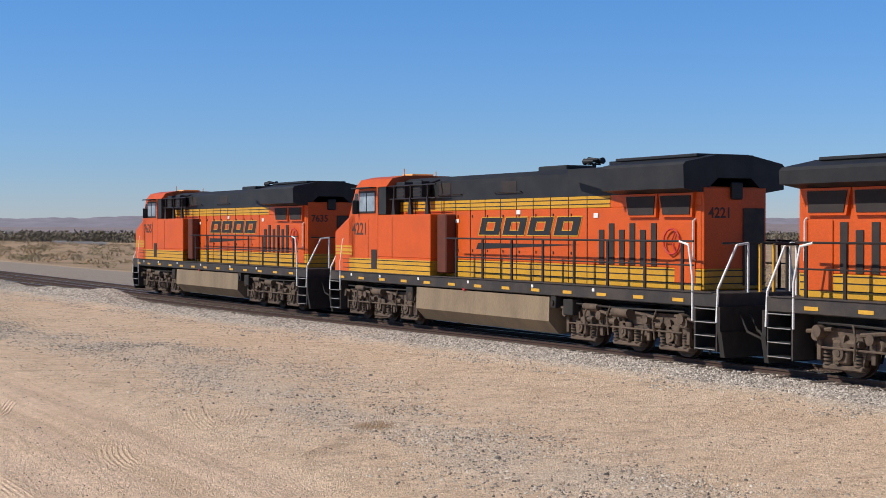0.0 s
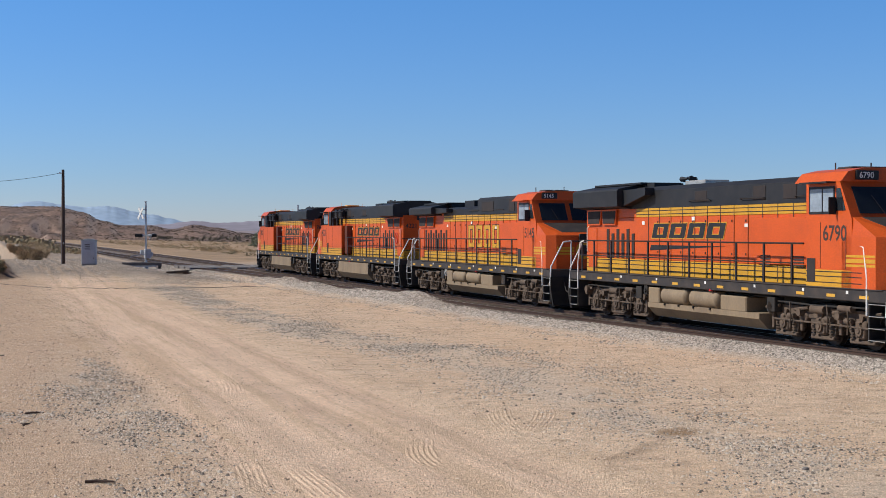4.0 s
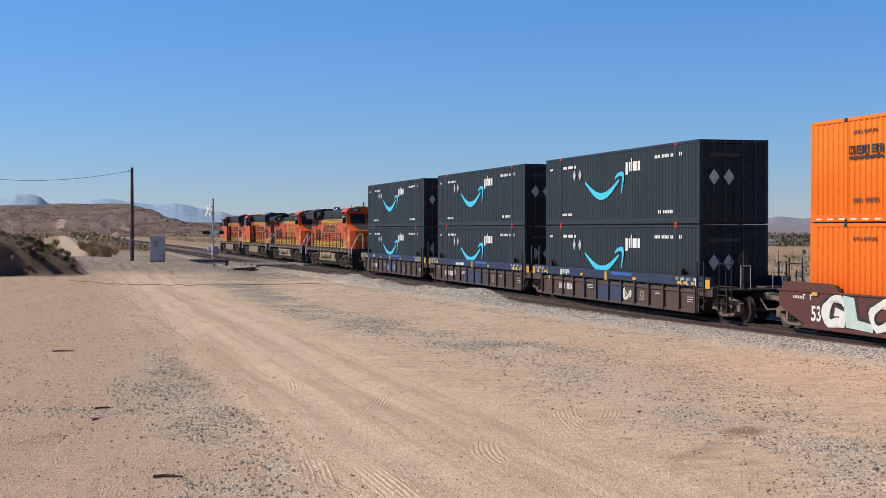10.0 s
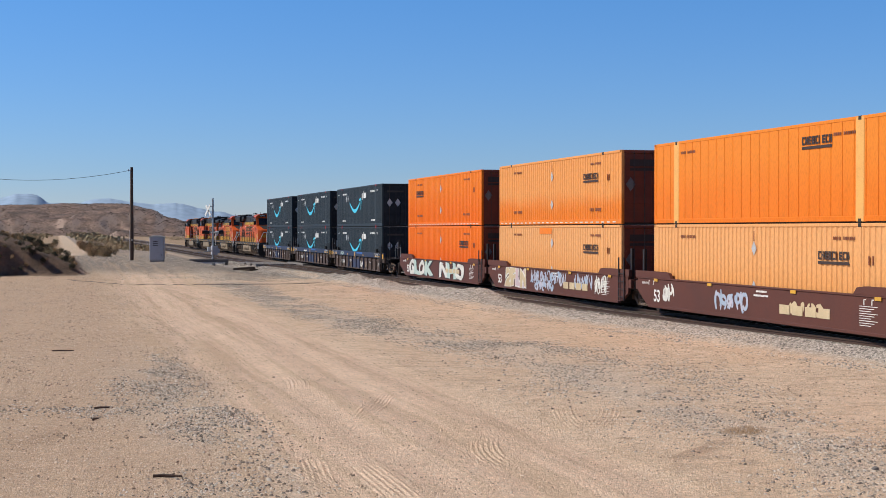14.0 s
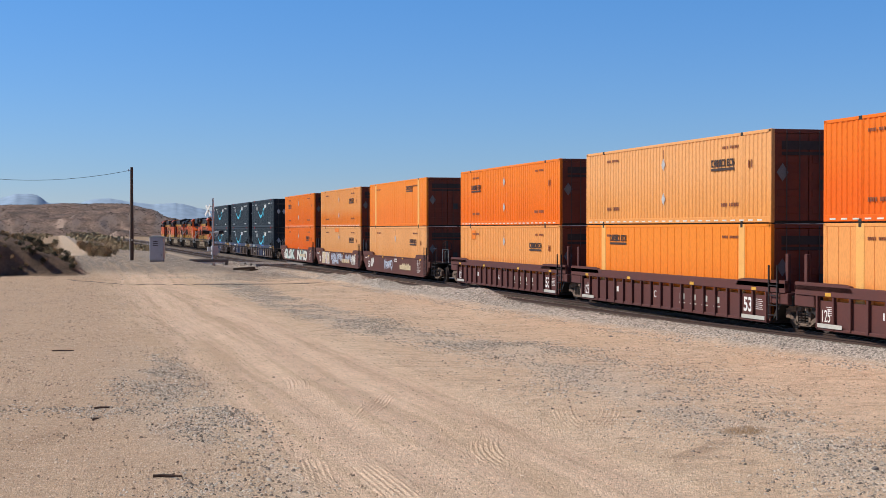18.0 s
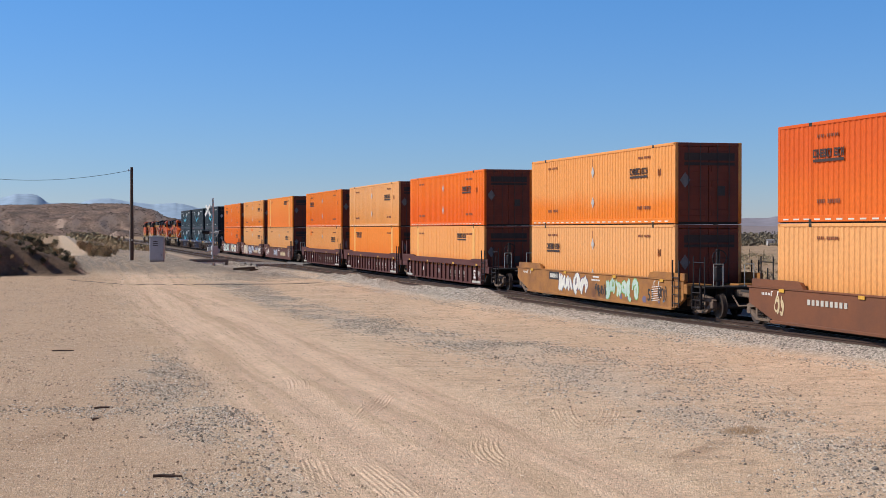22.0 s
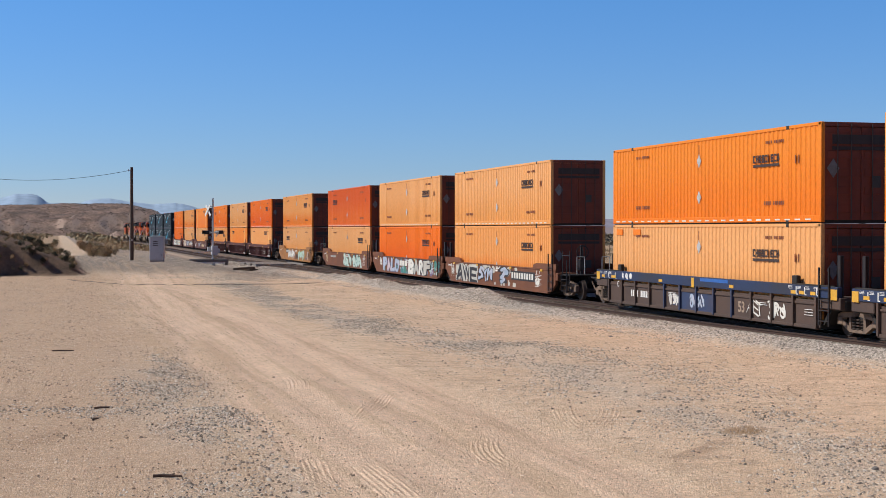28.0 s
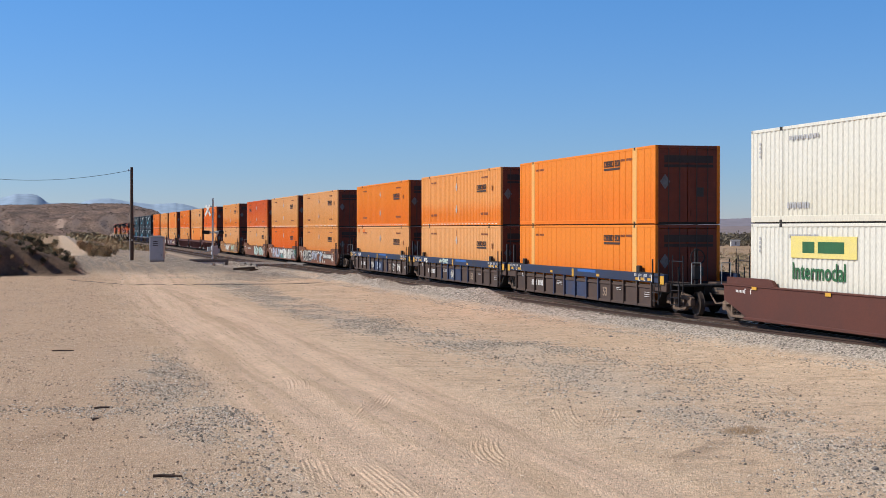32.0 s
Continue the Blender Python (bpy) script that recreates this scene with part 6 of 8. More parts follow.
def loco_number(words, size, x, z, y, o, material, parent):
    me = letters(words, size, 0, 0.008)
    w = max(v.co.x for v in me.vertices)
    if o > 0:
        m = Matrix(((-1, 0, 0, x + w / 2), (0, 0, 1, y), (0, 1, 0, z), (0, 0, 0, 1)))
    else:
        m = Matrix(((1, 0, 0, x - w / 2), (0, 0, -1, -y), (0, 1, 0, z), (0, 0, 0, 1)))
    me.transform(m)
    me.materials.clear()
    me.materials.append(M[material])
    part("road_number", me, material, parent)


def sign_blocks(parent, o, y, x0, w, z, h, fill, edge, lean, tail):
    """The railway's name sign as four leaning blocks, with a wedge below."""
    step = w / 4
    ln = o * lean
    for i in range(4):
        a = x0 - o * step * i
        wide = step * (0.86 if tail else 0.74)
        bar = wide * (0.30 if tail else 0.27)
        flat_ = h * (0.24 if tail else 0.17)
        pieces = [(0, bar, 0, h), (wide - bar, wide, 0, h), (0, wide, h - flat_, h), (0, wide, 0, flat_)]   # a plain hollow block
        for name, paint, grow, t in (("sign_edge", edge, 0.03, 0.003), ("sign_block", fill, 0.0, 0.006)):
            g = Geo()
            for k, (u0, u1, v0, v1) in enumerate(pieces):
                q = [(a - o * (u - s_ * grow) - ln * (v + r_ * grow) / h, z + v + r_ * grow) for u, v, s_, r_ in ((u0, v0, 1, -1), (u1, v0, -1, -1), (u1, v1, -1, 1), (u0, v1, 1, 1))]
                g.prism(q, o * (y - 0.002), o * (y + t + 0.0002 * k))
            part(name, g, paint, parent)
    if tail:
        part("sign_tail", Geo().prism([(x0 + o * 0.15, z - 0.42), (x0 + o * 0.05, z - 0.24), (x0 - o * w, z - 0.24)], o * (y - 0.002), o * (y + 0.005)), fill, parent)


def locomotive(number, model, label):
    """A wide-cab road diesel, 22.3 m over couplers; its cab faces +x. model: tier (boxed tank), evo (tank with air reservoirs), dash (older hood)."""
    L = thing("locomotive", label, "locomotive", "locomotives of the train")
    dash = model == "dash"
    slim = model != "tier"   # the side on view has no full-width cabin behind the cab
    P = lambda n, g, m, lb="": part(n, g, m, L, lb)
    P("frame_sill", Geo().box(-10.35, 9.95, -1.50, 1.50, 1.28, 1.60, b=0.02).box(-10.3, 9.9, -0.5, 0.5, 0.95, 1.3), "loco_sill", "dark grey frame sill")
    # long hood
    hx0, hx1 = {"tier": -9.15, "evo": -9.95, "dash": -9.9}[model], 6.2
    ft = hx0 + 9.95   # how far the tail of the hood stands back from the end sill
    P("hood", Geo().box(hx0, hx1, -0.95, 0.95, 2.10, 3.56, b=0.02), "loco_orange")
    P("hood_rear_top", Geo().box(hx0, -5.6, -0.95, 0.95, 3.56, 4.0, b=0.01), "loco_orange")
    P("hood_stripe", Geo().box(hx0, hx1, -0.957, 0.957, 1.60, 2.10, b=0.01), "loco_yellow", "yellow lower stripe")
    P("upper_stripe", Geo().box(-5.6, hx1, -0.957, 0.957, 3.56, 3.86, b=0.01), "loco_yellow", "yellow upper stripe")
    for z in (1.74, 1.90, 2.04):
        P("pinstripe", Geo().box(hx0 - 0.004, hx1, -0.964, 0.964, z, z + 0.025), "loco_black")
    for z in (3.64, 3.76):
        P("pinstripe", Geo().box(-5.6, hx1, -0.964, 0.964, z, z + 0.022), "loco_black")
    for i in range(13):
        x = 5.6 - i * 0.85
        P("door_seam", Geo().box(x - 0.011, x + 0.011, -0.966, 0.966, 1.62, 3.86), "loco_sill")
    handles = Geo()
    for i in range(12):
        x = 5.45 - i * 0.85
        for o in (1, -1):
            for z in (2.35, 3.35):
                handles.box(x, x + 0.035, o * 0.95, o * 0.975, z, z + 0.07, b=0.008)
    tagged(P("latches", handles, "loco_sill"), kind="stuff")
    roof_z = 4.60
    if dash:
        P("hood_roof", Geo().prism([(-0.955, 3.86), (0.955, 3.86), (0.955, 4.14), (0.6, 4.26), (-0.6, 4.26), (-0.955, 4.14)], -5.6, -0.3, "x").mesh("hood_roof", "loco_black"), "loco_black", "black hood roof")
        P("blower_housing", Geo().prism([(-1.0, 3.86), (1.0, 3.86), (1.0, 4.52), (0.85, 4.62), (-0.85, 4.62), (-1.0, 4.52)], -0.3, 5.9, "x"), "loco_black")
        P("exhaust_outlet", Geo().box(-3.7, -2.3, -0.5, 0.5, 4.2, 4.56, b=0.02), "loco_black")
        for q in ((0.3, 1.9, -1.02, 1.02, 3.98, 4.42), (3.9, 4.6, -1.02, 1.02, 3.95, 4.5), (4.8, 5.4, -1.02, 1.02, 4.05, 4.5)):
            P("side_grille", Geo().box(*q, b=0.01), "grille")
    else:
        P("hood_roof", Geo().prism([(-0.955, 3.86), (0.955, 3.86), (0.955, 4.46), (0.7, roof_z), (-0.7, roof_z), (-0.955, 4.46)], -6.2, 6.0, "x"), "loco_black", "black hood roof")
        for q in ((2.5, 3.2, -0.97, 0.97, 3.98, 4.4), (4.2, 4.9, -0.97, 0.97, 3.98, 4.4), (-1.2, -0.4, -0.965, 0.965, 4.0, 4.35)):
            P("side_grille", Geo().box(*q, b=0.01), "grille")
        P("exhaust_outlet", Geo().box(-2.9, -1.5, -0.45, 0.45, roof_z - 0.02, roof_z + 0.14, b=0.03), "silver" if model == "evo" else "loco_black")
    # radiator wing
    for o in (1, -1):
        rt = 4.48 if dash else 4.74
        P("radiator_wing", Geo().prism([(o * 0.9, 3.86), (o * 1.50, 3.95), (o * 1.52, rt - 0.25), (o * 1.45, rt - 0.18), (o * 0.5, rt), (o * 0.5, 4.2)], -10.0 + ft, -6.0, "x"), "loco_black", "overhanging black radiator wing")
        P("wing_fairing", Geo().prism([(-6.0, 3.95), (-6.0, rt - 0.24), (-4.2, rt - 0.3 if dash else 4.55), (-4.2, 4.0 if dash else 4.30)], o * 0.94, o * 1.28), "loco_black")
        for x0, x1 in ((-9.7 + ft, -8.45 + ft), (-8.35 + ft, -7.1 + ft)):
            fr = P("intake_frame", Geo().prism([(x0, 3.30), (x1 - 0.12, 3.30), (x1, 3.86), (x0 - 0.05, 3.86)], o * 0.94, o * 1.03), "loco_orange")
            part("intake_screen", Geo().prism([(x0 + 0.07, 3.36), (x1 - 0.18, 3.36), (x1 - 0.08, 3.80), (x0 + 0.03, 3.80)], o * 1.02, o * 1.05), "grille", fr, "dark mesh intake screen")
        for i in range(9 if dash else 6):
            x = (-8.75 if dash else -8.1 + ft * 0.75) + i * 0.43
            P("louvre", Geo().box(x, x + 0.22, o * 0.94, o * 0.972, 2.12, 3.0 if i % 2 else 3.16, b=0.008), "grille")
    P("radiator_top", Geo().prism([(-0.55, 4.2), (0.55, 4.2), (0.55, rt), (-0.55, rt)], -10.0 + ft, -5.6 if dash else -5.0, "x").box(-9.6 + ft, -5.6, -0.8, 0.8, rt - 0.04, rt + 0.04, b=0.02), "loco_black")
    P("hood_end", Geo().box(hx0 - 0.07, hx0 + 0.01, -0.93, 0.93, 2.10, 3.98, b=0.01), "loco_orange", "rear wall of the hood")
    P("end_stripe", Geo().box(hx0 - 0.072, hx0 + 0.01, -0.93, 0.93, 1.62, 2.10, b=0.01), "loco_yellow", "yellow stripe on the rear wall")
    for z in (1.74, 1.90, 2.04):
        P("end_pinstripe", Geo().box(hx0 - 0.078, hx0 - 0.06, -0.93, 0.93, z, z + 0.025), "loco_black")
    P("rear_door", Geo().box(hx0 - 0.11, hx0 - 0.06, -0.85, -0.22, 1.7, 3.5, b=0.01), "loco_sill")
    P("rear_headlight", Geo().box(hx0 - 0.17, hx0 - 0.05, -0.16, 0.16, 3.7, 4.1, b=0.03), "loco_black")
    me = letters(number, 0.34, 0, 0.008)
    me.transform(Matrix(((0, 0, -1, hx0 - 0.073), (-1, 0, 0, 0.80), (0, 1, 0, 3.28), (0, 0, 0, 1))))
    me.materials.clear()
    me.materials.append(M["ink"])
    P("road_number", me, "ink")
    # cab
    P("nose", Geo().prism([(8.0, -1.50), (9.5, -1.50), (9.75, -1.15), (9.75, 1.15), (9.5, 1.50), (8.0, 1.50)], 2.04, 2.92, "z"), "loco_orange", "orange short hood nose")
    P("nose_top", Geo()._add([(8.0, -1.50, 2.92), (9.5, -1.50, 2.92), (9.75, -1.15, 2.92), (9.75, 1.15, 2.92), (9.5, 1.50, 2.92), (8.0, 1.50, 2.92), (8.0, -1.50, 3.50), (8.45, -1.46, 3.42), (9.55, -1.0, 3.02), (9.55, 1.0, 3.02), (8.45, 1.46, 3.42), (8.0, 1.50, 3.50)], [(0, 1, 7, 6), (1, 2, 8, 7), (2, 3, 9, 8), (3, 4, 10, 9), (4, 5, 11, 10), (6, 7, 10, 11), (7, 8, 9, 10)]), "loco_orange")
    P("glare_panel", Geo()._add([(8.47, -1.2, 3.425), (9.5, -0.8, 3.05), (9.5, 0.8, 3.05), (8.47, 1.2, 3.425), (8.47, -1.2, 3.40), (9.5, -0.8, 3.02), (9.5, 0.8, 3.02), (8.47, 1.2, 3.40)], [(0, 1, 2, 3), (4, 5, 6, 7), (0, 1, 5, 4), (1, 2, 6, 5), (2, 3, 7, 6), (3, 0, 4, 7)]), "loco_sill", "dark matt panel below the windshield")
    for z0, z1, m in ((2.16, 2.22, "loco_yellow"), (2.26, 2.36, "loco_yellow"), (2.40, 2.46, "loco_yellow")):
        for o in (1, -1):
            P("front_stripe", Geo().box(9.76, 9.775, o * 0.4, o * 1.12, z0, z1), m)
            P("nose_side_stripe", Geo().box(8.2, 9.48, o * 1.5, o * 1.508, z0, z1), m)
    P("front_emblem", Geo().cyl((9.77, 0, 2.32), (9.79, 0, 2.32), 0.34, 20), "loco_yellow", "round yellow front emblem")
    P("emblem_core", Geo().cyl((9.78, 0, 2.32), (9.80, 0, 2.32), 0.22, 20), "loco_black")
    P("nose_base", Geo().prism([(8.0, -1.507), (9.503, -1.507), (9.757, -1.152), (9.757, 1.152), (9.503, 1.507), (8.0, 1.507)], 1.60, 2.04, "z"), "loco_orange", "orange lower nose")
    P("nose_door", Geo().box(9.75, 9.78, -0.35, 0.35, 1.7, 2.65, b=0.01), "loco_orange")
    g = Geo()
    g.prism([(8.45, 2.06), (8.45, 3.38), (7.90, 4.36), (6.3, 4.36), (6.3, 2.06)], -1.50, 1.50)
    P("cab_body", g, "loco_orange", "orange wide cab")
    P("cab_stripe", Geo().box(6.3 if slim else 2.8, 8.44, -1.507, 1.507, 1.60, 2.06, b=0.01), "loco_yellow")
    for z in (1.72, 1.88, 2.0):
        P("pinstripe", Geo().box(6.3 if slim else 2.8, 8.9, -1.513, 1.513, z, z + 0.022), "loco_black")
    P("cab_roof", Geo().prism([(-1.50, 4.36), (1.50, 4.36), (1.28, 4.62), (0.8, 4.72), (-0.8, 4.72), (-1.28, 4.62)], 5.7, 7.95, "x"), "loco_orange")
    P("roof_gear", Geo().box(6.2, 6.9, -0.5, 0.3, 4.70, 4.80, b=0.03).box(7.2, 7.5, -0.3, 0.3, 4.7, 4.77, b=0.02).cyl((6.0, 0.7, 4.68), (6.0, 0.7, 4.95), 0.02, 6).cyl((6.6, -0.8, 4.66), (6.6, -0.8, 4.9), 0.02, 6), "post_tan" if model == "tier" else "loco_sill")
    for o in (1, -1):
        for x0, x1, kind in ((7.62, 7.12, "glass_pale"), (7.08, 6.5, "glass_pale")):
            w = P("side_window", Geo().box(x0, x1, o * 1.49, o * 1.512, 3.58, 4.18, b=0.01), kind)
            part("window_frame", Geo().box(x0 + 0.04, x1 - 0.04, o * 1.49, o * 1.516, 3.52, 3.58).box(x0 + 0.04, x1 - 0.04, o * 1.49, o * 1.516, 4.18, 4.24).box(x0 + 0.05, x0, o * 1.49, o * 1.516, 3.52, 4.24).box(x1, x1 - 0.05, o * 1.49, o * 1.516, 3.52, 4.24), "loco_black", w)
        P("front_quarter_window", Geo().prism([(8.18, 3.60), (7.75, 3.60), (7.75, 4.18), (7.93, 4.18)], o * 1.49, o * 1.51), "glass_dark")
        P("sun_visor", Geo().prism([(7.7, 4.36), (6.4, 4.36), (6.4, 4.32), (7.7, 4.32)], o * 1.49, o * 1.78), "loco_orange" if dash else "loco_black")
        P("cab_mirror", Geo().box(7.74, 7.70, o * 1.5, o * 1.72, 3.5, 3.95, b=0.01), "loco_black")
        P("windshield", Geo()._add([(8.40, o * 0.10, 3.52), (8.40, o * 1.22, 3.52), (8.00, o * 1.22, 4.22), (8.00, o * 0.10, 4.22), (8.36, o * 0.10, 3.52), (8.36, o * 1.22, 3.52), (7.96, o * 1.22, 4.22), (7.96, o * 0.10, 4.22)], [(0, 1, 2, 3), (4, 5, 6, 7), (0, 1, 5, 4), (1, 2, 6, 5), (2, 3, 7, 6), (3, 0, 4, 7)]), "glass_dark")
        P("wiper", Geo().tube([(8.45, o * 0.5, 3.50), (8.18, o * 0.75, 4.0)], 0.012, 5), "rail_black")
        P("number_board", Geo().box(7.9, 8.03, o * 0.42, o * 1.08, 4.40, 4.64, b=0.01), "loco_black")
        me = letters(number, 0.22, 0, 0.004)
        me.transform(Matrix(((0, 0, 1, 8.034), (1, 0, 0, o * 0.75 - 0.26), (0, 1, 0, 4.445), (0, 0, 0, 1))))
        me.materials.clear()
        me.materials.append(M["white_paint"])
        P("board_number", me, "white_paint")
        P("side_cabin", Geo().box(2.8, 6.3, o * 0.9, o * (1.02 if slim else 1.50), 2.12, 3.46, b=0.02), "loco_orange", "orange equipment cabin behind the cab")
        if not slim:
            P("cabin_recess", Geo().box(5.75, 6.28, o * 0.96, o * 1.49, 3.47, 4.34, b=0.01), "loco_black")
            P("cabin_base", Geo().box(2.8, 6.3, o * 0.9, o * 1.50, 1.62, 2.12, b=0.02), "loco_orange")
        for x, zt in ((7.0, 3.3), (8.2, 3.2)) if slim else ((5.3, 3.4), (7.0, 3.3), (8.2, 3.2)):
            P("cabin_door_seam", Geo().box(x, x - 0.02, o * 1.5, o * 1.507, 2.1, zt), "loco_sill")
        P("cab_vent", Geo().box(6.35, 6.75, o * 1.5, o * 1.515, 1.72, 2.35, b=0.01), "grille")
        if not slim:
            P("blower_screen", Geo().box(2.2, 2.75, o * 0.95, o * 1.3, 1.7, 3.45, b=0.03), "screen_red", "dark maroon blower screen")
            rack = Geo()
            for x in (5.3, 4.2, 3.1):
                rack.tube([(x, o * 1.42, 3.46), (x, o * 1.42, 4.36), (x, o * 1.0, 4.5)], 0.03)
                rack.prism([(x - 0.12, 3.46), (x + 0.12, 3.46), (x + 0.03, 4.0), (x - 0.03, 4.0)], o * 1.38, o * 1.46)
            rack.tube([(5.6, o * 1.42, 4.36), (2.6, o * 1.42, 4.36)], 0.025).tube([(5.6, o * 1.42, 3.95), (2.6, o * 1.42, 3.95)], 0.02)
            P("roof_rack", rack, "rail_black")
            for x in (5.0, 3.9):
                P("rack_box", Geo().box(x - 0.28, x + 0.28, o * 1.05, o * 1.36, 3.95, 4.48, b=0.02), "loco_black")
                for k in range(4):
                    P("rack_slat", Geo().box(x - 0.24, x + 0.24, o * 1.355, o * 1.375, 4.02 + 0.11 * k, 4.06 + 0.11 * k), "grille")
        else:
            sl = Geo()
            for x in (5.4, 3.6):
                for k in range(4):
                    sl.box(x - 0.55, x, o * 1.02, o * 1.035, 2.1 + k * 0.08, 2.14 + k * 0.08)
            P("vent_slats", sl, "loco_sill")
        wheel_ = Geo()
        ring = [(-8.95 + ft + 0.30 * math.cos(6.283 * i / 14), o * 1.02, 2.72 + 0.30 * math.sin(6.283 * i / 14)) for i in range(15)]
        wheel_.tube(ring, 0.022, 6)
        for i in range(3):
            wheel_.tube([(-8.95 + ft, o * 1.02, 2.72), (-8.95 + ft + 0.3 * math.cos(2.09 * i), o * 1.02, 2.72 + 0.3 * math.sin(2.09 * i))], 0.018, 6)
        if model == "tier":
            P("brake_wheel", wheel_, "red" if model == "tier" else "loco_orange", "red hand-brake wheel")
        P("end_door", Geo().box(-9.75 + ft, -9.0 + ft, o * 0.955, o * 0.975, 1.75, 3.2, b=0.012), "loco_orange")
        P("grab_iron", Geo().tube([(hx0 + 0.2, o * 0.96, 2.3), (hx0 + 0.2, o * 1.03, 2.35), (hx0 + 0.2, o * 1.03, 3.2), (hx0 + 0.2, o * 0.96, 3.25)], 0.02, 6), "rail_white")
        # walkway railing
        xs = [1.3, -0.2, -1.75, -3.3, -4.75, -6.2, -7.7, -9.1] if not slim else [5.5, 4.0, 2.4, 0.9, -0.6, -2.1, -3.6, -5.1, -6.6, -8.1, -9.2]
        for x in xs:
            P("railing_post", Geo().box(x - 0.045, x + 0.045, o * 1.44, o * 1.48, 1.58, 2.74, b=0.006), "rail_black")
        P("handrail", Geo().tube([(xs[0] + 0.6, o * 1.46, 2.74), (-9.5, o * 1.46, 2.74)], 0.026).tube([(xs[0], o * 1.46, 2.2), (-9.5, o * 1.46, 2.2)], 0.02), "rail_black")
        # end steps and grab rails
        for e, x in ((1, 9.9), (-1, -10.3)):
            st = P("step_well", Geo().box(x - e * 0.75, x - e * 0.70, o * 1.48, o * 0.9, 0.3, 1.3), "loco_sill")
            P("step_plate", Geo().box(x + e * 0.04, x, o * 1.48, o * 0.9, 0.3, 1.3), "loco_sill")
            for z in (0.32, 0.62, 0.92, 1.22):
                part("step", Geo().box(x - e * 0.70, x, o * 1.50, o * 1.12, z, z + 0.035, b=0.006), "loco_black", st)
                part("step_edge", Geo().box(x - e * 0.70, x, o * 1.508, o * 1.50, z + 0.014, z + 0.030), "silver", st)
            P("grab_rail", Geo().tube([(x - e * 0.78, o * 1.50, 0.95), (x - e * 0.78, o * 1.50, 1.9), (x - e * 0.95, o * 1.48, 2.66), (x - e * 1.3, o * 1.46, 2.74)], 0.028, 8), "rail_white", "white grab rail")
            P("grab_rail", Geo().tube([(x + e * 0.05, o * 1.50, 0.95), (x + e * 0.05, o * 1.46, 1.7), (x + e * 0.08, o * 0.95, 2.66), (x + e * 0.08, o * 0.62, 2.7), (x + e * 0.08, o * 0.62, 1.6)], 0.028, 8), "rail_white", "white grab rail")
        # sill reflectors
        for i in range(13):
            x = 9.2 - i * 1.5
            P("reflector", Geo().box(x, x - 0.40, o * 1.50, o * 1.508, 1.36, 1.44), "reflect")
        for x in (8.3, 6.2, 3.6, 0.6, -2.8, -5.6):
            P("data_plate", Geo().box(x, x - 0.10, o * 1.50, o * 1.507, 1.46, 1.54), "white_paint")
        # name sign and numbers
        if dash:
            sign_blocks(L, o, 0.957, -1.75 + (0 if o < 0 else 4.5), 4.5, 2.36, 1.0, "loco_yellow", "loco_black", 0.0, False)
        else:
            sign_blocks(L, o, 0.957, o * 2.6 - 1.75, 5.2, 2.85, 0.48, "loco_black", "loco_yellow", 0.20, True)
        loco_number(number, 0.56, 7.66, 2.83, 1.503, o, "ink", L)
        for x, z0, z1 in ((-9.1 + ft, 3.02, 3.18), (-1.2, 3.42, 3.54), (2.2, 3.2, 3.3), (-4.9, 3.3, 3.42)):
            P("door_label", Geo().box(x, x - 0.2, o * 0.957, o * 0.968, z0, z1), "white_paint")
        # fuel tank
        if model == "tier":
            P("fuel_tank", Geo().prism([(3.75, 1.24), (-3.6, 1.24), (-3.6, 0.26), (3.75, 0.26)], o * 0.02, o * 0.9).prism([(o * 0.9, 0.26), (o * 0.9, 1.24), (o * 1.45, 1.24), (o * 1.47, 0.60), (o * 1.15, 0.26)], -3.6, 3.75, "x"), "tank_dust", "dusty tan fuel tank")
        else:
            P("fuel_tank", Geo().prism([(o * 0.02, 0.26), (o * 0.02, 0.72), (o * 1.46, 0.72), (o * 1.46, 0.56), (o * 1.15, 0.26)], -3.6, 3.75, "x").box(-3.6, -2.8, o * 0.02, o * 1.44, 0.70, 1.22, b=0.03).box(1.35, 2.9, o * 0.02, o * 1.42, 0.70, 1.16, b=0.03).box(-2.8, 1.35, o * 0.02, o * 0.75, 0.7, 1.25), "tank_dust", "dusty tan fuel tank")
            for x0, x1 in ((-2.7, -0.9), (-0.7, 1.2)):
                me = Geo().lathe([(x0, 0.10), (x0 + 0.03, 0.21), (x0 + 0.10, 0.285), (x0 + 0.16, 0.295), (x1 - 0.16, 0.295), (x1 - 0.10, 0.285), (x1 - 0.03, 0.21), (x1, 0.10)], 20, "x").mesh("air_reservoir", "tank_dust")
                me.transform(Matrix.Translation((0, o * 1.19, 0.985)))
                P("air_reservoir", me, "tank_dust", "dusty steel air reservoir")
                for xs_ in (x0 + 0.4, x1 - 0.4):
                    P("reservoir_strap", Geo().box(xs_ - 0.03, xs_ + 0.03, o * 0.9, o * 1.5, 0.66, 0.74), "under_black")
        pipes = Geo()
        for x in (3.2, 1.8, 0.2, -1.4, -2.8):
            pipes.tube([(x, o * 1.2, 1.26), (x - 0.2, o * 1.3, 1.33), (x - 0.7, o * 1.3, 1.30)], 0.03)
        pipes.tube([(4.0, o * 1.1, 1.2), (-4.1, o * 1.1, 1.2)], 0.035)
        P("piping", pipes, "under_black")
        for x in (4.3, -4.4):
            P("equipment_box", Geo().box(x - 0.22, x + 0.22, o * 1.1, o * 1.42, 0.8, 1.22, b=0.02), "under_black")
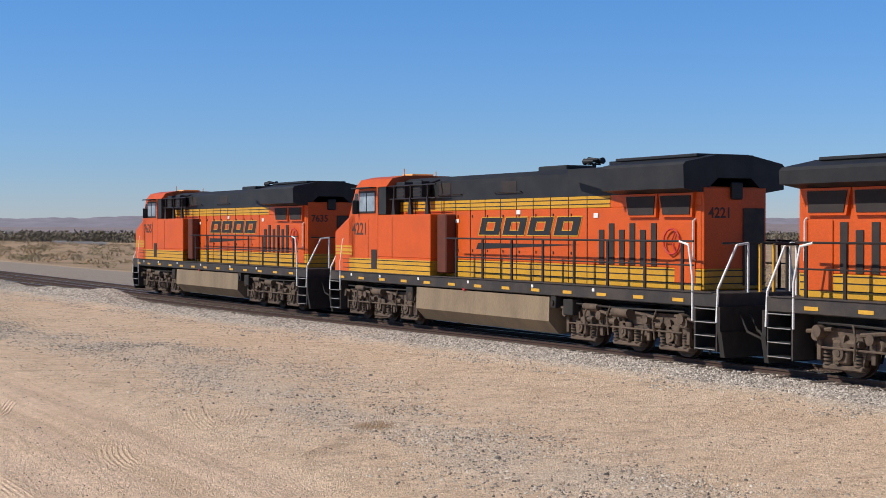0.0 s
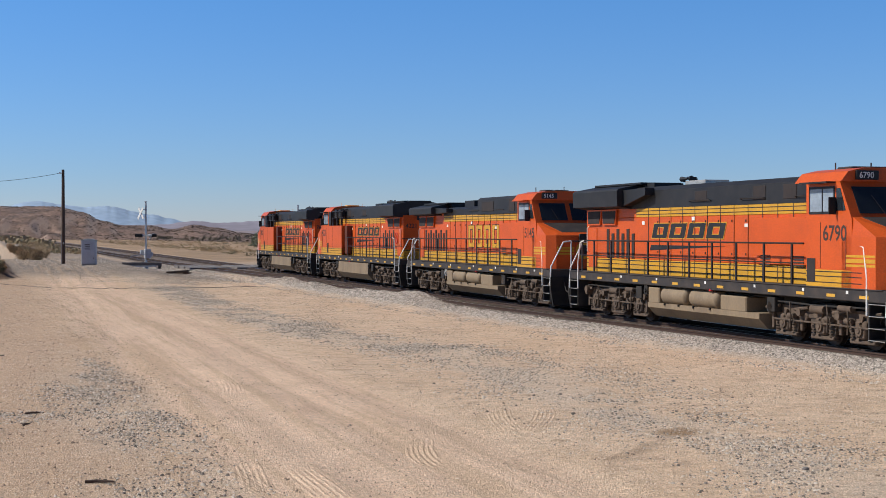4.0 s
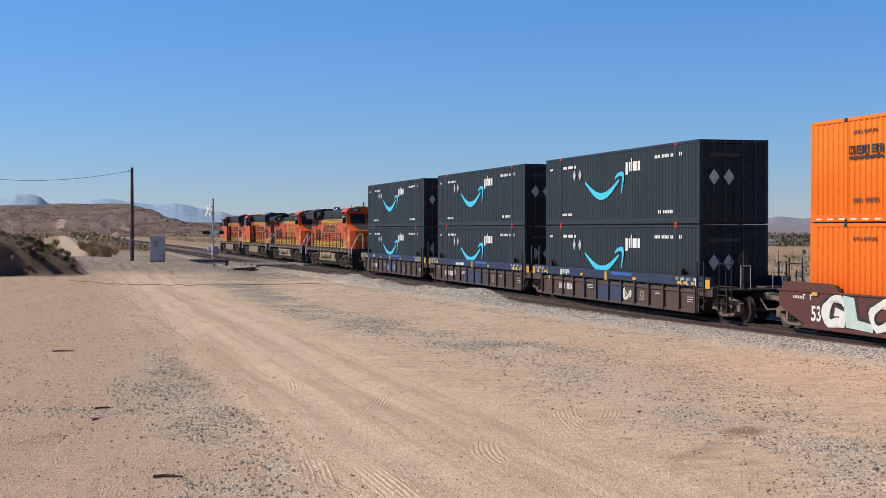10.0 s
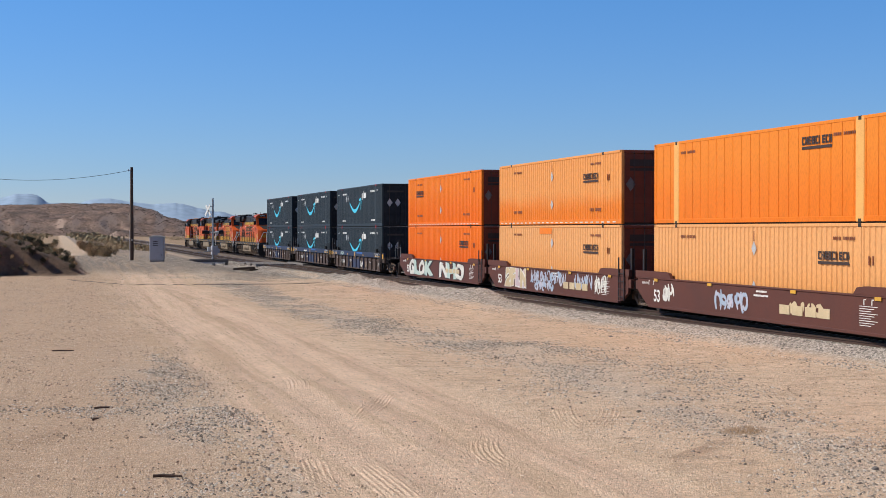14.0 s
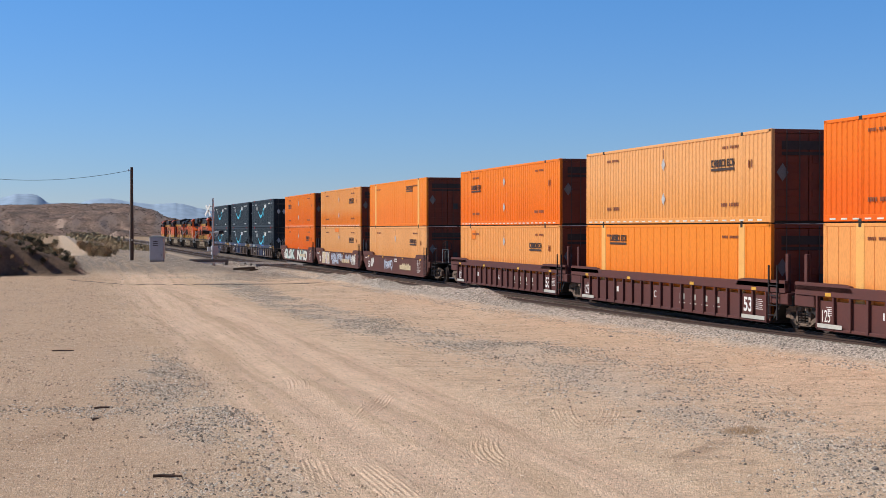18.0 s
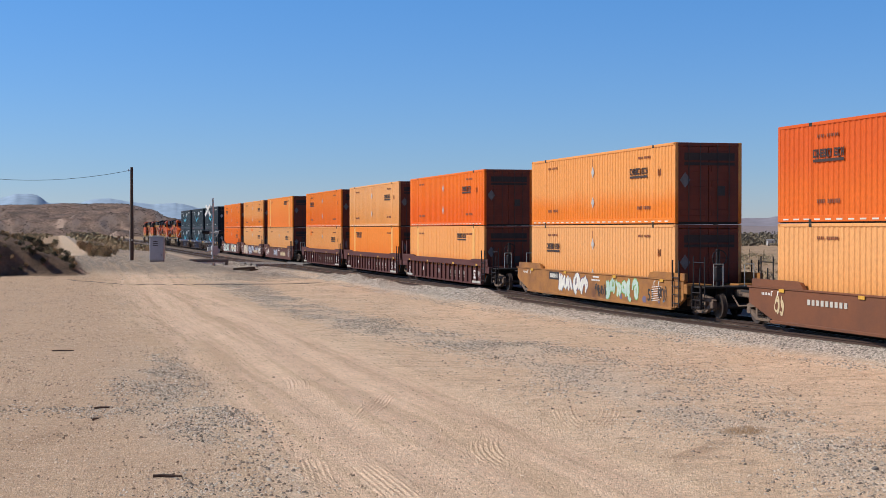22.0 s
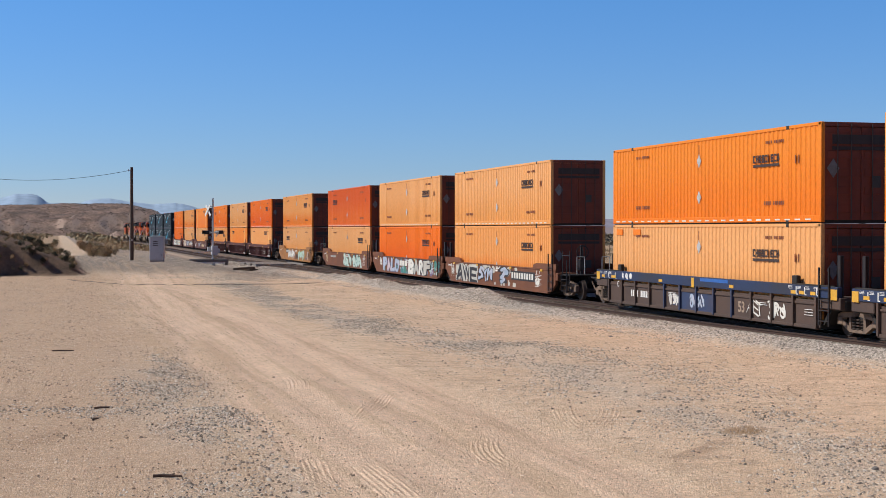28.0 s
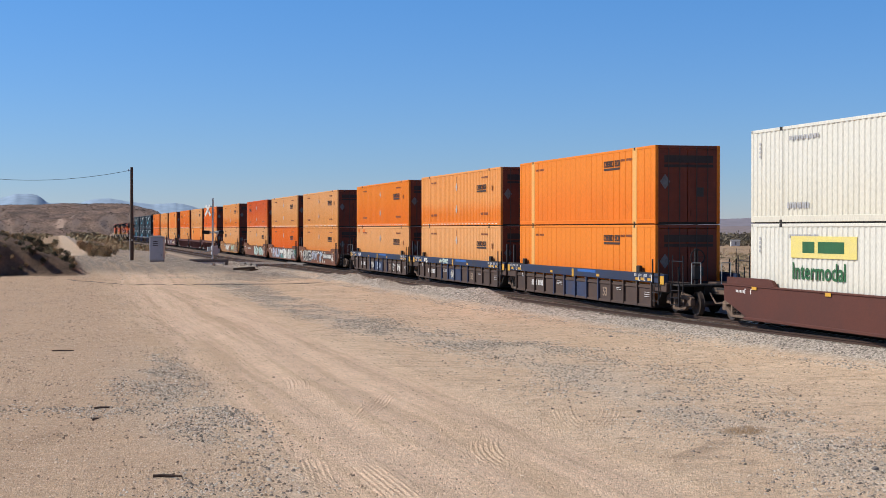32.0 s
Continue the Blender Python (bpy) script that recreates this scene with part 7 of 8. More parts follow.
        P("brake_valve", Geo().box(-3.9, -3.65, o * 1.2, o * 1.46, 0.95, 1.3, b=0.02).cyl((-3.77, o * 1.46, 1.1), (-3.77, o * 1.5, 1.1), 0.07, 10), "silver" if dash else "under_black")
        P("sill_shelf", Geo().box(-10.2, 9.8, o * 1.53, o * 1.38, 1.585, 1.615, b=0.006), "loco_sill")
        for x in (-1.5, 1.8, 4.9):
            P("upper_handrail", Geo().tube([(x, o * 0.96, 4.02), (x, o * 1.02, 4.05), (x + 1.4, o * 1.02, 4.05), (x + 1.4, o * 0.96, 4.02)], 0.014, 6), "rail_black")
        P("fuel_filler", Geo().box(0.9, 0.75, o * 1.40, o * 1.5, 1.24, 1.34, b=0.02), "red")
    for e, x in ((1, 9.9), (-1, -10.35)):
        P("pilot", Geo().prism([(-1.5, 0.75), (1.5, 0.75), (1.5, 1.3), (-1.5, 1.3)], x, x + e * 0.12, "x").prism([(-1.4, 0.18), (1.4, 0.18), (1.5, 0.75), (-1.5, 0.75)], x + e * 0.02, x + e * 0.16, "x"), "under_black")
        P("coupler", Geo().box(x, x + e * 0.85, -0.12, 0.12, 0.74, 0.98, b=0.03).box(x + e * 0.75, x + e * 1.22, -0.17, 0.17, 0.70, 1.0, b=0.06), "wheel_dark")
        hoses = Geo()
        for y in (-0.95, -0.65, 0.65, 0.95):
            hoses.tube([(x + e * 0.12, y, 1.15), (x + e * 0.4, y, 0.75), (x + e * 0.75, y * 0.9, 0.62), (x + e * 0.95, y * 0.9, 0.8)], 0.03)
        tagged(P("air_hoses", hoses, "under_black"), kind="stuff")
    P("end_rail", Geo().tube([(-10.3, -1.3, 2.7), (-10.3, 1.3, 2.7)], 0.025).tube([(9.95, -0.62, 2.7), (9.95, 0.62, 2.7)], 0.025), "rail_black")
    for y in (-0.6, -0.2, 0.2, 0.6):
        P("end_post", Geo().box(-10.33, -10.28, y - 0.03, y + 0.03, 1.6, 2.7), "reflect" if abs(y) < 0.3 else "rail_black")
    P("headlight", Geo().box(9.74, 9.82, -0.20, 0.20, 2.70, 2.98, b=0.03).cyl((9.82, -0.09, 2.84), (9.83, -0.09, 2.84), 0.07, 12).cyl((9.82, 0.09, 2.84), (9.83, 0.09, 2.84), 0.07, 12), "loco_black")
    hz, hx = (4.5, -3.55) if not dash else (4.2, -1.6)
    P("horn", Geo().box(hx - 0.04, hx + 0.04, -0.04, 0.04, hz, hz + 0.26).box(hx - 0.03, hx + 0.03, -0.2, 0.2, hz + 0.22, hz + 0.27).cyl((hx - 0.2, 0.16, hz + 0.31), (hx + 0.2, 0.16, hz + 0.31), 0.035, 10, 0.09).cyl((hx + 0.2, -0.13, hz + 0.33), (hx - 0.22, -0.13, hz + 0.33), 0.035, 10, 0.09).cyl((hx - 0.22, 0.02, hz + 0.36), (hx + 0.22, 0.02, hz + 0.36), 0.03, 10, 0.08), "loco_black")
    for x in (6.6, -6.6):
        loco_truck(L, x)
    return L


BACKWARD = []
for number, model, s, turned, label in (
    ("7635", "tier", 131.95, 0, "orange and black diesel locomotive with yellow stripes, leading"),
    ("4221", "tier", 109.65, 0, "orange and black diesel locomotive with a dusty boxed fuel tank"),
    ("5145", "dash", 87.35, 1, "older orange diesel locomotive running cab last, with yellow sign"),
    ("6790", "evo", 65.05, 1, "orange and black diesel locomotive running cab last, with air reservoirs"),
):
    engine = aboard(locomotive(number, model, label), s)
    if turned:
        BACKWARD.append(engine)
# ---------------------------------------------------------------- lineside
M["pole_wood"] = mat("pole_wood", (0.085, 0.055, 0.042), 0.9, 0, (0.16, 0.11, 0.08), 0.6, 2, 30, 0.5, (6, 6, 0.5))
M["case_grey"] = mat("case_grey", (0.50, 0.50, 0.53), 0.5, 0.1, (0.36, 0.35, 0.36), 0.5, 1.5)
M["galvanised"] = mat("galvanised", (0.50, 0.51, 0.52), 0.45, 0.5, (0.3, 0.3, 0.3), 0.5, 3)
M["timber_grey"] = mat("timber_grey", (0.20, 0.18, 0.165), 0.95, 0, (0.10, 0.085, 0.075), 0.7, 3, 40, 0.5, (0.6, 5, 5))
M["concrete"] = mat("concrete", (0.36, 0.345, 0.325), 0.9, 0, (0.24, 0.22, 0.20), 0.6, 2, 40, 0.3)
M["wire"] = mat("wire", (0.03, 0.03, 0.032), 0.6)
M["lens_red"] = mat("lens_red", (0.20, 0.015, 0.015), 0.25)
M["bush_olive"] = mat("bush_olive", (0.225, 0.185, 0.108), 0.9, 0, (0.32, 0.24, 0.13), 0.7, 3, 20, 0, (1, 1, 1), 0.25)
M["bush_tan"] = mat("bush_tan", (0.42, 0.29, 0.16), 0.9, 0, (0.28, 0.20, 0.115), 0.7, 3, 20, 0, (1, 1, 1), 0.25)
# shrubs of the earth bank: green leaves darkened, shade put into the colour
M["bush_shaded"] = mat("bush_shaded", (0.050, 0.055, 0.030), 0.9, 0, (0.09, 0.075, 0.045), 0.6, 3, 20, 0, (1, 1, 1), 0.2)
M["leaf_green"] = mat("leaf_green", (0.175, 0.195, 0.125), 0.85, 0, (0.17, 0.175, 0.11), 0.6, 0.8, 8, 0, (1, 1, 1), 0.15)
M["leaf_gold"] = mat("leaf_gold", (0.165, 0.135, 0.09), 0.9, 0, (0.115, 0.10, 0.075), 0.8, 0.02, 2)
M["bark"] = mat("bark", (0.12, 0.09, 0.065), 0.95)
M["house_white"] = mat("house_white", (0.72, 0.72, 0.70), 0.7, 0, (0.5, 0.48, 0.45), 0.4, 0.5)
M["roof_grey"] = mat("roof_grey", (0.24, 0.23, 0.23), 0.8)
M["marker_green"] = mat("marker_green", (0.03, 0.30, 0.16), 0.5)


def stand(s, lat, z=None):
    x, y, _ = spot(s, lat)
    return pose(x, y, height(s, lat) if z is None else z, 0, 0, math.degrees(HEAD))


# utility pole and its wire
pole = thing("utility_pole", "dark weathered wooden utility pole beside the crossing", "utility pole")
pole.matrix_basis = stand(39.8, 16.3)
part("shaft", Geo().lathe([(-0.3, 0.165), (2, 0.155), (5, 0.14), (8.05, 0.115)], 12, "x").mesh("shaft", "pole_wood"), "pole_wood", pole).rotation_euler = (0, -math.pi / 2, 0)
part("insulator", Geo().cyl((0, 0.12, 7.75), (0, 0.26, 7.75), 0.03, 8).cyl((0, 0.26, 7.68), (0, 0.26, 7.86), 0.05, 8), "galvanised", pole)
part("ground_guard", Geo().box(-0.04, 0.04, 0.14, 0.19, 0.0, 2.6, b=0.01), "case_grey", pole, "pale plastic cable guard")
part("tag", Geo().box(-0.175, -0.16, -0.05, 0.05, 1.7, 1.85), "silver", pole)
top = pole.matrix_basis @ Vector((0, 0.26, 7.75))
far = Vector((-47.0, 129.0, 8.7))
span = [top.lerp(far, i / 24) - Vector((0, 0, 1.05 * 4 * (i / 24) * (1 - i / 24))) for i in range(25)]
wire_rows = [[(p.x, p.y + 0.018 * math.cos(a), p.z + 0.018 * math.sin(a)) for a in (0, 1.26, 2.51, 3.77, 5.03, 6.283)] for p in span]
tagged(new("overhead_wire", Geo().sheet(wire_rows).mesh("overhead_wire", "wire")), "thin dark sagging wire hung from the pole", "wire")

# signal case
case = thing("signal_case", "pale grey metal signal cabinet with dark vents", "signal cabinet")
case.matrix_basis = stand(33.0, 14.6) @ pose(0, 0, 0, 0, 0, -12)
part("body", Geo().box(-0.45, 0.45, -0.56, 0.56, 0.10, 1.98, b=0.02), "case_grey", case)
part("base", Geo().box(-0.42, 0.42, -0.53, 0.53, -0.1, 0.10), "concrete", case)
part("lid", Geo().box(-0.5, 0.5, -0.61, 0.61, 1.98, 2.06, b=0.02).box(-0.3, 0.3, -0.4, 0.4, 2.06, 2.14, b=0.02), "galvanised", case)
part("door", Geo().box(-0.47, -0.45, -0.50, 0.50, 0.18, 1.90, b=0.006), "case_grey", case)
for z in (1.62, 1.45, 1.28):
    part("notice", Geo().box(-0.476, -0.468, -0.12, 0.28, z, z + 0.07), "ink", case)
part("latch", Geo().box(-0.49, -0.468, -0.42, -0.38, 0.5, 0.62, b=0.005), "loco_black", case)

# crossing signal masts, one on either side of the line
def crossing_signal(place, label):
    mast = thing("crossing_signal", label, "railway signal", "crossing signals")
    mast.matrix_basis = place
    part("post", Geo().cyl((0, 0, 0), (0, 0, 5.7), 0.085, 12), "galvanised", mast)
    part("post_cap", Geo().cyl((0, 0, 5.7), (0, 0, 5.77), 0.10, 12, 0.03), "galvanised", mast)
    part("foot", Geo().cyl((0, 0, -0.3), (0, 0, 0.12), 0.24, 12).cyl((0, 0, 0.12), (0, 0, 0.75), 0.21, 12, 0.10), "galvanised", mast)
    arms = part("crossbuck", Geo().box(0.05, 0.46, -0.03, 0.03, 5.12, 5.18).box(0.05, 0.46, -0.03, 0.03, 4.46, 4.52), "galvanised", mast, "bracket of the crossbuck")
    for sg in (1, -1):
        me = Geo().box(-0.012, 0.012, -0.61, 0.61, -0.115, 0.115, b=0.004).mesh("crossbuck_arm", "white_paint")
        me.transform(Matrix.Translation((0.44 + 0.03 * sg, 0, 4.8)) @ Matrix.Rotation(radians(16), 4, "Z") @ Matrix.Rotation(sg * radians(48), 4, "X"))
        part("crossbuck_arm", me, "white_paint", arms, "white crossbuck board seen nearly edge-on")
    part("lamp_arm", Geo().cyl((-0.8, 0, 2.9), (0.8, 0, 2.9), 0.032, 8).cyl((0, -0.7, 2.9), (0, 0.7, 2.9), 0.03, 8), "galvanised", mast)
    for y in (-0.62, 0.62):
        for e in (1, -1):
            h = part("lamp_hood", Geo().cyl((e * 0.42, y * 0.5, 2.9), (e * 0.84, y * 0.5, 2.92), 0.16, 14, 0.15, cap=False).cyl((e * 0.40, y * 0.5, 2.9), (e * 0.44, y * 0.5, 2.9), 0.17, 14), "loco_black", mast)
            part("lens", Geo().cyl((e * 0.44, y * 0.5, 2.9), (e * 0.46, y * 0.5, 2.9), 0.145, 14), "lens_red", h)
            part("lamp_back", Geo().cyl((e * 0.20, y * 0.5, 2.9), (e * 0.40, y * 0.5, 2.9), 0.06, 12, 0.14), "galvanised", mast)
    part("gate_machine", Geo().box(-0.34, 0.20, 0.10, 0.52, 0.95, 1.75, b=0.04).box(-0.50, -0.34, 0.16, 0.46, 1.1, 1.5, b=0.03), "case_grey", mast, "pale grey gate drive case")
    part("junction_box", Geo().box(0.10, 0.42, -0.42, -0.08, 1.2, 1.65, b=0.02), "galvanised", mast)
    part("counterweight", Geo().prism([(0.2, 1.36), (1.45, 1.20), (1.45, 1.12), (0.2, 1.26)], 0.54, 0.60), "galvanised", mast)
    part("raised_bracket", Geo().prism([(-0.22, 2.5), (-0.32, 2.55), (-0.72, 3.05), (-0.60, 3.10)], 0.0, 0.08).prism([(-0.60, 3.0), (-0.72, 3.05), (-0.92, 2.9), (-0.86, 2.84)], 0.0, 0.08), "galvanised", mast)
    part("bell", Geo().cyl((0, 0.0, 5.77), (0, 0, 5.85), 0.11, 12), "galvanised", mast)


crossing_signal(stand(38.4, 9.5) @ pose(0, 0, 0, 0, 0, 98), "silver crossing signal mast inside a timber guard")
crossing_signal(stand(48.1, -5.8) @ pose(0, 0, 0.2, 0, 0, -82), "silver crossing signal mast beyond the track")

guard = thing("timber_guard", "low grey timber guard rails round the signal mast", "barrier")
guard.matrix_basis = stand(36.4, 10.0)
for x in (-0.9, 0.9):
    part("beam", Geo().box(x - 0.14, x + 0.14, -1.5, 1.6, 0.14, 0.48, b=0.02), "timber_grey", guard)
for y in (-1.35, 1.45):
    part("cross_beam", Geo().box(-0.76, 0.76, y - 0.14, y + 0.14, -0.06, 0.30, b=0.02), "timber_grey", guard)
part("white_board", Geo().box(-1.06, -1.045, -1.2, 1.2, 0.12, 0.24), "white_paint", guard)

# crossing deck
deck = thing("crossing_deck", "worn grey timber crossing panels between the rails", "level crossing", kind="structure")
for c in (0.0, 1.0):
    for k in range(3):
        s0 = 37.5 + 3.0 * k
        lat0 = siding_lat(s0 + 1.5) if c else 0.0
        for a, b_ in ((-1.75, -0.86), (-0.64, 0.64), (0.86, 1.75)):
            x, y, h = line(s0 + 1.5, lat0 + (a + b_) / 2)
            pn = part("panel", cached(("deck", round(b_ - a, 2)), lambda: Geo().box(-1.48, 1.48, -(b_ - a) / 2, (b_ - a) / 2, -0.2, 0.0, b=0.02).mesh("panel", "timber_grey")), "timber_grey", deck)
            pn.matrix_basis = pose(x, y, 0.004, 0, 0, math.degrees(h))

# cable on the ground, sticks, scrap
CABLE = [(7.7, 21.9), (4.1, 19.2), (2.3, 15.9), (1.4, 12.5), (2.0, 8.9), (2.4, 5.9)]
lay = []
for (a, b_), (c, d) in zip(CABLE, CABLE[1:]):
    for i in range(6):
        s, lat = a + (c - a) * i / 6, b_ + (d - b_) * i / 6
        lay.append(spot(s, lat, height(s, lat) + 0.02 + 0.012 * math.sin(5 * lat)))
tagged(new("cable", Geo().sheet([[(x + 0.016 * CH * math.cos(a), y + 0.016 * SH * math.cos(a), z + 0.016 * math.sin(a)) for a in (0, 1.05, 2.09, 3.14, 4.19, 5.24, 6.283)] for x, y, z in lay]).mesh("cable", "wire")), "thin dark cable lying across the dirt road", "cable")


def stick(s, lat, length, turn, r):
    g = Geo().cyl((-length / 2, 0, r), (-length * 0.1, 0.03, r * 1.2), r, 7, r * 1.1).cyl((-length * 0.1, 0.03, r * 1.2), (length / 2, -0.02, r), r * 1.1, 7, r * 0.6).cyl((0, 0.02, r), (length * 0.2, 0.12, r * 1.6), r * 0.6, 6, r * 0.3)
    ob = new("stick", g.mesh("stick", "pole_wood"))
    ob.matrix_basis = stand(s, lat) @ pose(0, 0, 0, 0, 0, turn)
    return tagged(ob, "dark weathered piece of wood on the sand", "stick")


stick(-67.8, 21.1, 0.40, -103, 0.022)
stick(-46.0, 22.4, 0.6, -95, 0.02)
stick(-59.4, 21.7, 0.35, -80, 0.02)
stick(-61.2, 21.9, 0.25, -20, 0.02)
for s, lat, r in ((-69.8, 11.4, 0.055), (-62.9, 16.4, 0.035), (-58.0, 7.6, 0.05), (-45.0, 5.6, 0.07), (-54.0, 19.8, 0.04)):
    bm = bmesh.new()
    bmesh.ops.create_icosphere(bm, subdivisions=2, radius=r)
    for v in bm.verts:
        v.co *= 1 + 0.35 * noise.noise(v.co * (2.2 / r) + Vector((s, lat, 0)))
        v.co.z *= 0.7
    me = bpy.data.meshes.new("rock")
    bm.to_mesh(me)
    bm.free()
    me.materials.append(M["timber_grey"])
    ob = tagged(new("rock", me), "dark angular rock lying on the sand", "rock", "rocks on the sand")
    ob.matrix_basis = stand(s, lat)
scrap = thing("scrap_ties", "heap of broken dark railway ties", "scrap wood")
scrap.matrix_basis = stand(31.0, 7.5)
for x, y, tz, a in ((0, 0, 0.08, 20), (0.5, -0.5, 0.09, -35), (-0.6, 0.3, 0.22, 75)):
    q = part("broken_tie", Geo().box(-0.9, 0.9, -0.11, 0.11, -0.09, 0.09, b=0.02), "tie", scrap)
    q.matrix_basis = pose(x, y, tz, 6, 4, a)


# ---------------------------------------------------------------- plants
def foliage(seed, count, w, h, blade, dome=True):
    """A clump of small blades with an uneven outline and gaps."""
    r = random.Random(seed)
    g = Geo()
    lobes = [(r.uniform(-0.5, 0.5) * w, r.uniform(-0.5, 0.5) * w, r.uniform(0.25, 0.75) * h, r.uniform(0.3, 0.55) * w) for _ in range(6)]
    for _ in range(count):
        lx, ly, lz, lr = r.choice(lobes)
        d = Vector((r.gauss(0, 1), r.gauss(0, 1), r.gauss(0, 0.8))).normalized() * lr * r.uniform(0.45, 1.0)
        p = Vector((lx, ly, lz)) + Vector((d.x, d.y, d.z * h / w))
        p.z = max(0.02, p.z)
        a = Vector((r.gauss(0, 1), r.gauss(0, 1), r.gauss(0.5, 0.8))).normalized()
        b_ = a.orthogonal().normalized()
        L, W = blade * r.uniform(0.6, 1.5), blade * r.uniform(0.3, 0.55)
        g.flat([p - b_ * W, p + b_ * W, p + a * L + b_ * W * 0.3, p + a * L - b_ * W * 0.3])
    return g


SHRUBS = {}
for kind, m in (("olive", "bush_olive"), ("tan", "bush_tan"), ("dark", "bush_shaded")):
    SHRUBS[kind] = [foliage(40 + 7 * i + len(kind), 900, 0.62, 0.85, 0.06).mesh("foliage", m) for i in range(3)]
STEMS = Geo()
for i in range(9):
    a = i * 0.7
    STEMS.tube([(0, 0, -0.05), (0.16 * math.cos(a), 0.16 * math.sin(a), 0.3), (0.42 * math.cos(a), 0.42 * math.sin(a), 0.72)], 0.012, 5)
STEMS = STEMS.mesh("stem", "bark")
SHRUB_LABEL = {"olive": "olive green desert shrub on sandy ground", "tan": "dry tan desert shrub beside the sandy trail", "dark": "shrub with shade darkened into its leaves, on the earth bank"}


def shrub(kind, s, lat, size, rnd):
    b_ = thing("shrub", SHRUB_LABEL[kind], "shrub", "desert shrubs")
    b_.matrix_basis = stand(s, lat) @ pose(0, 0, 0, 0, 0, rnd.uniform(0, 360)) @ Matrix.Diagonal((size, size, size * rnd.uniform(0.75, 1.05), 1))
    part("stem", STEMS, "bark", b_)
    part("foliage", rnd.choice(SHRUBS[kind]), "bush", b_)


rnd = random.Random(8)
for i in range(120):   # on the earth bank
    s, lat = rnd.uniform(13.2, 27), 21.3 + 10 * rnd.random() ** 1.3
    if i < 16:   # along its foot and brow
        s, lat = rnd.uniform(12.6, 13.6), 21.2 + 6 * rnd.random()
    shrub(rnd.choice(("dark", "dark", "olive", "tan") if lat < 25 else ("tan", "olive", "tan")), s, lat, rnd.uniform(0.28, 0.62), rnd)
for i in range(40):   # between the bank and the trail
    shrub(rnd.choice(("olive", "olive", "tan")), 50 + 130 * rnd.random() ** 1.4, rnd.uniform(22.4, 29.5), rnd.uniform(0.8, 1.5), rnd)
for i in range(50):   # between the trail and the track
    shrub(rnd.choice(("tan", "tan", "olive")), 54 + 130 * rnd.random() ** 1.4, rnd.uniform(16.4, 19.4), rnd.uniform(0.7, 1.3), rnd)


def build_scrub():
    """Low scrub on the plain beyond the track and far down the line."""
    r = random.Random(21)
    for name, m, count, seedz in (("scrub_olive", "bush_olive", 1500, 1), ("scrub_tan", "bush_tan", 1900, 2)):
        g = Geo()
        for _ in range(count):
            k = r.random()
            if k < 0.75:
                s, lat = -20 + 620 * r.random() ** 1.2, -15 - 260 * r.random() ** 1.5
            else:
                s, lat = 90 + 420 * r.random(), r.choice((r.uniform(8.5, 15), r.uniform(25, 110), r.uniform(28, 60)))
            x, y, _z = spot(s, lat)
            z = height(s, lat)
            w = r.uniform(0.5, 1.25)
            h = w * r.uniform(0.5, 0.9)
            n = 48 if s < 260 else 22
            for _i in range(n):
                a, q = r.uniform(0, 6.283), r.random() ** 0.6
                p = Vector((x + w * q * math.cos(a), y + w * q * math.sin(a), z + h * r.random() * (1.15 - q * 0.7)))
                d = Vector((r.gauss(0, 1), r.gauss(0, 1), r.gauss(0.4, 0.8))).normalized()
                e = d.orthogonal().normalized()
                L = w * r.uniform(0.12, 0.27)
                g.flat([p - e * L * 0.5, p + e * L * 0.5, p + d * L])
        for _ in range(count // 2):   # dark brush at the foot of the hills
            s, lat = r.uniform(240, 600), r.choice((r.uniform(9, 17), 25 + 140 * r.random(), 25 + 140 * r.random()))
            x, y, _z = spot(s, lat)
            z, w = height(s, lat), r.uniform(0.8, 2.0)
            for _i in range(14):
                a, q = r.uniform(0, 6.283), r.random() ** 0.6
                p = Vector((x + w * q * math.cos(a), y + w * q * math.sin(a), z + w * 0.8 * r.random() * (1.15 - q * 0.7)))
                d = Vector((r.gauss(0, 1), r.gauss(0, 1), r.gauss(0.4, 0.8))).normalized()
                e = d.orthogonal().normalized()
                L = w * r.uniform(0.25, 0.5)
                g.flat([p - e * L * 0.5, p + e * L * 0.5, p + d * L])
        tagged(new(name, g.mesh(name, m)), "low desert scrub scattered over the plain", "scrub", kind="stuff")
    g = Geo()
    for _ in range(1500):   # belt of trees in the valley
        az = radians(r.uniform(-9, 34))
        d = r.uniform(760, 1000)
        x, y = d * math.sin(az), d * math.cos(az)
        w, h = r.uniform(3.5, 8), r.uniform(3.5, 7.4)
        for _i in range(46):
            a, q = r.uniform(0, 6.283), r.random() ** 0.5
            zz = r.random()
            p = Vector((x + w * q * math.cos(a) * (1 - 0.5 * zz), y + w * q * math.sin(a), -5.8 + h * zz))
            e = Vector((r.gauss(0, 1), r.gauss(0, 1), r.gauss(0, 1))).normalized()
            f = e.orthogonal().normalized()
            L = r.uniform(0.6, 1.5)
            g.flat([p - f * L * 0.6, p + f * L * 0.6, p + e * L])
    tagged(new("far_trees", g.mesh("far_trees", "leaf_gold")), "far belt of olive and golden valley trees", "trees", kind="stuff")


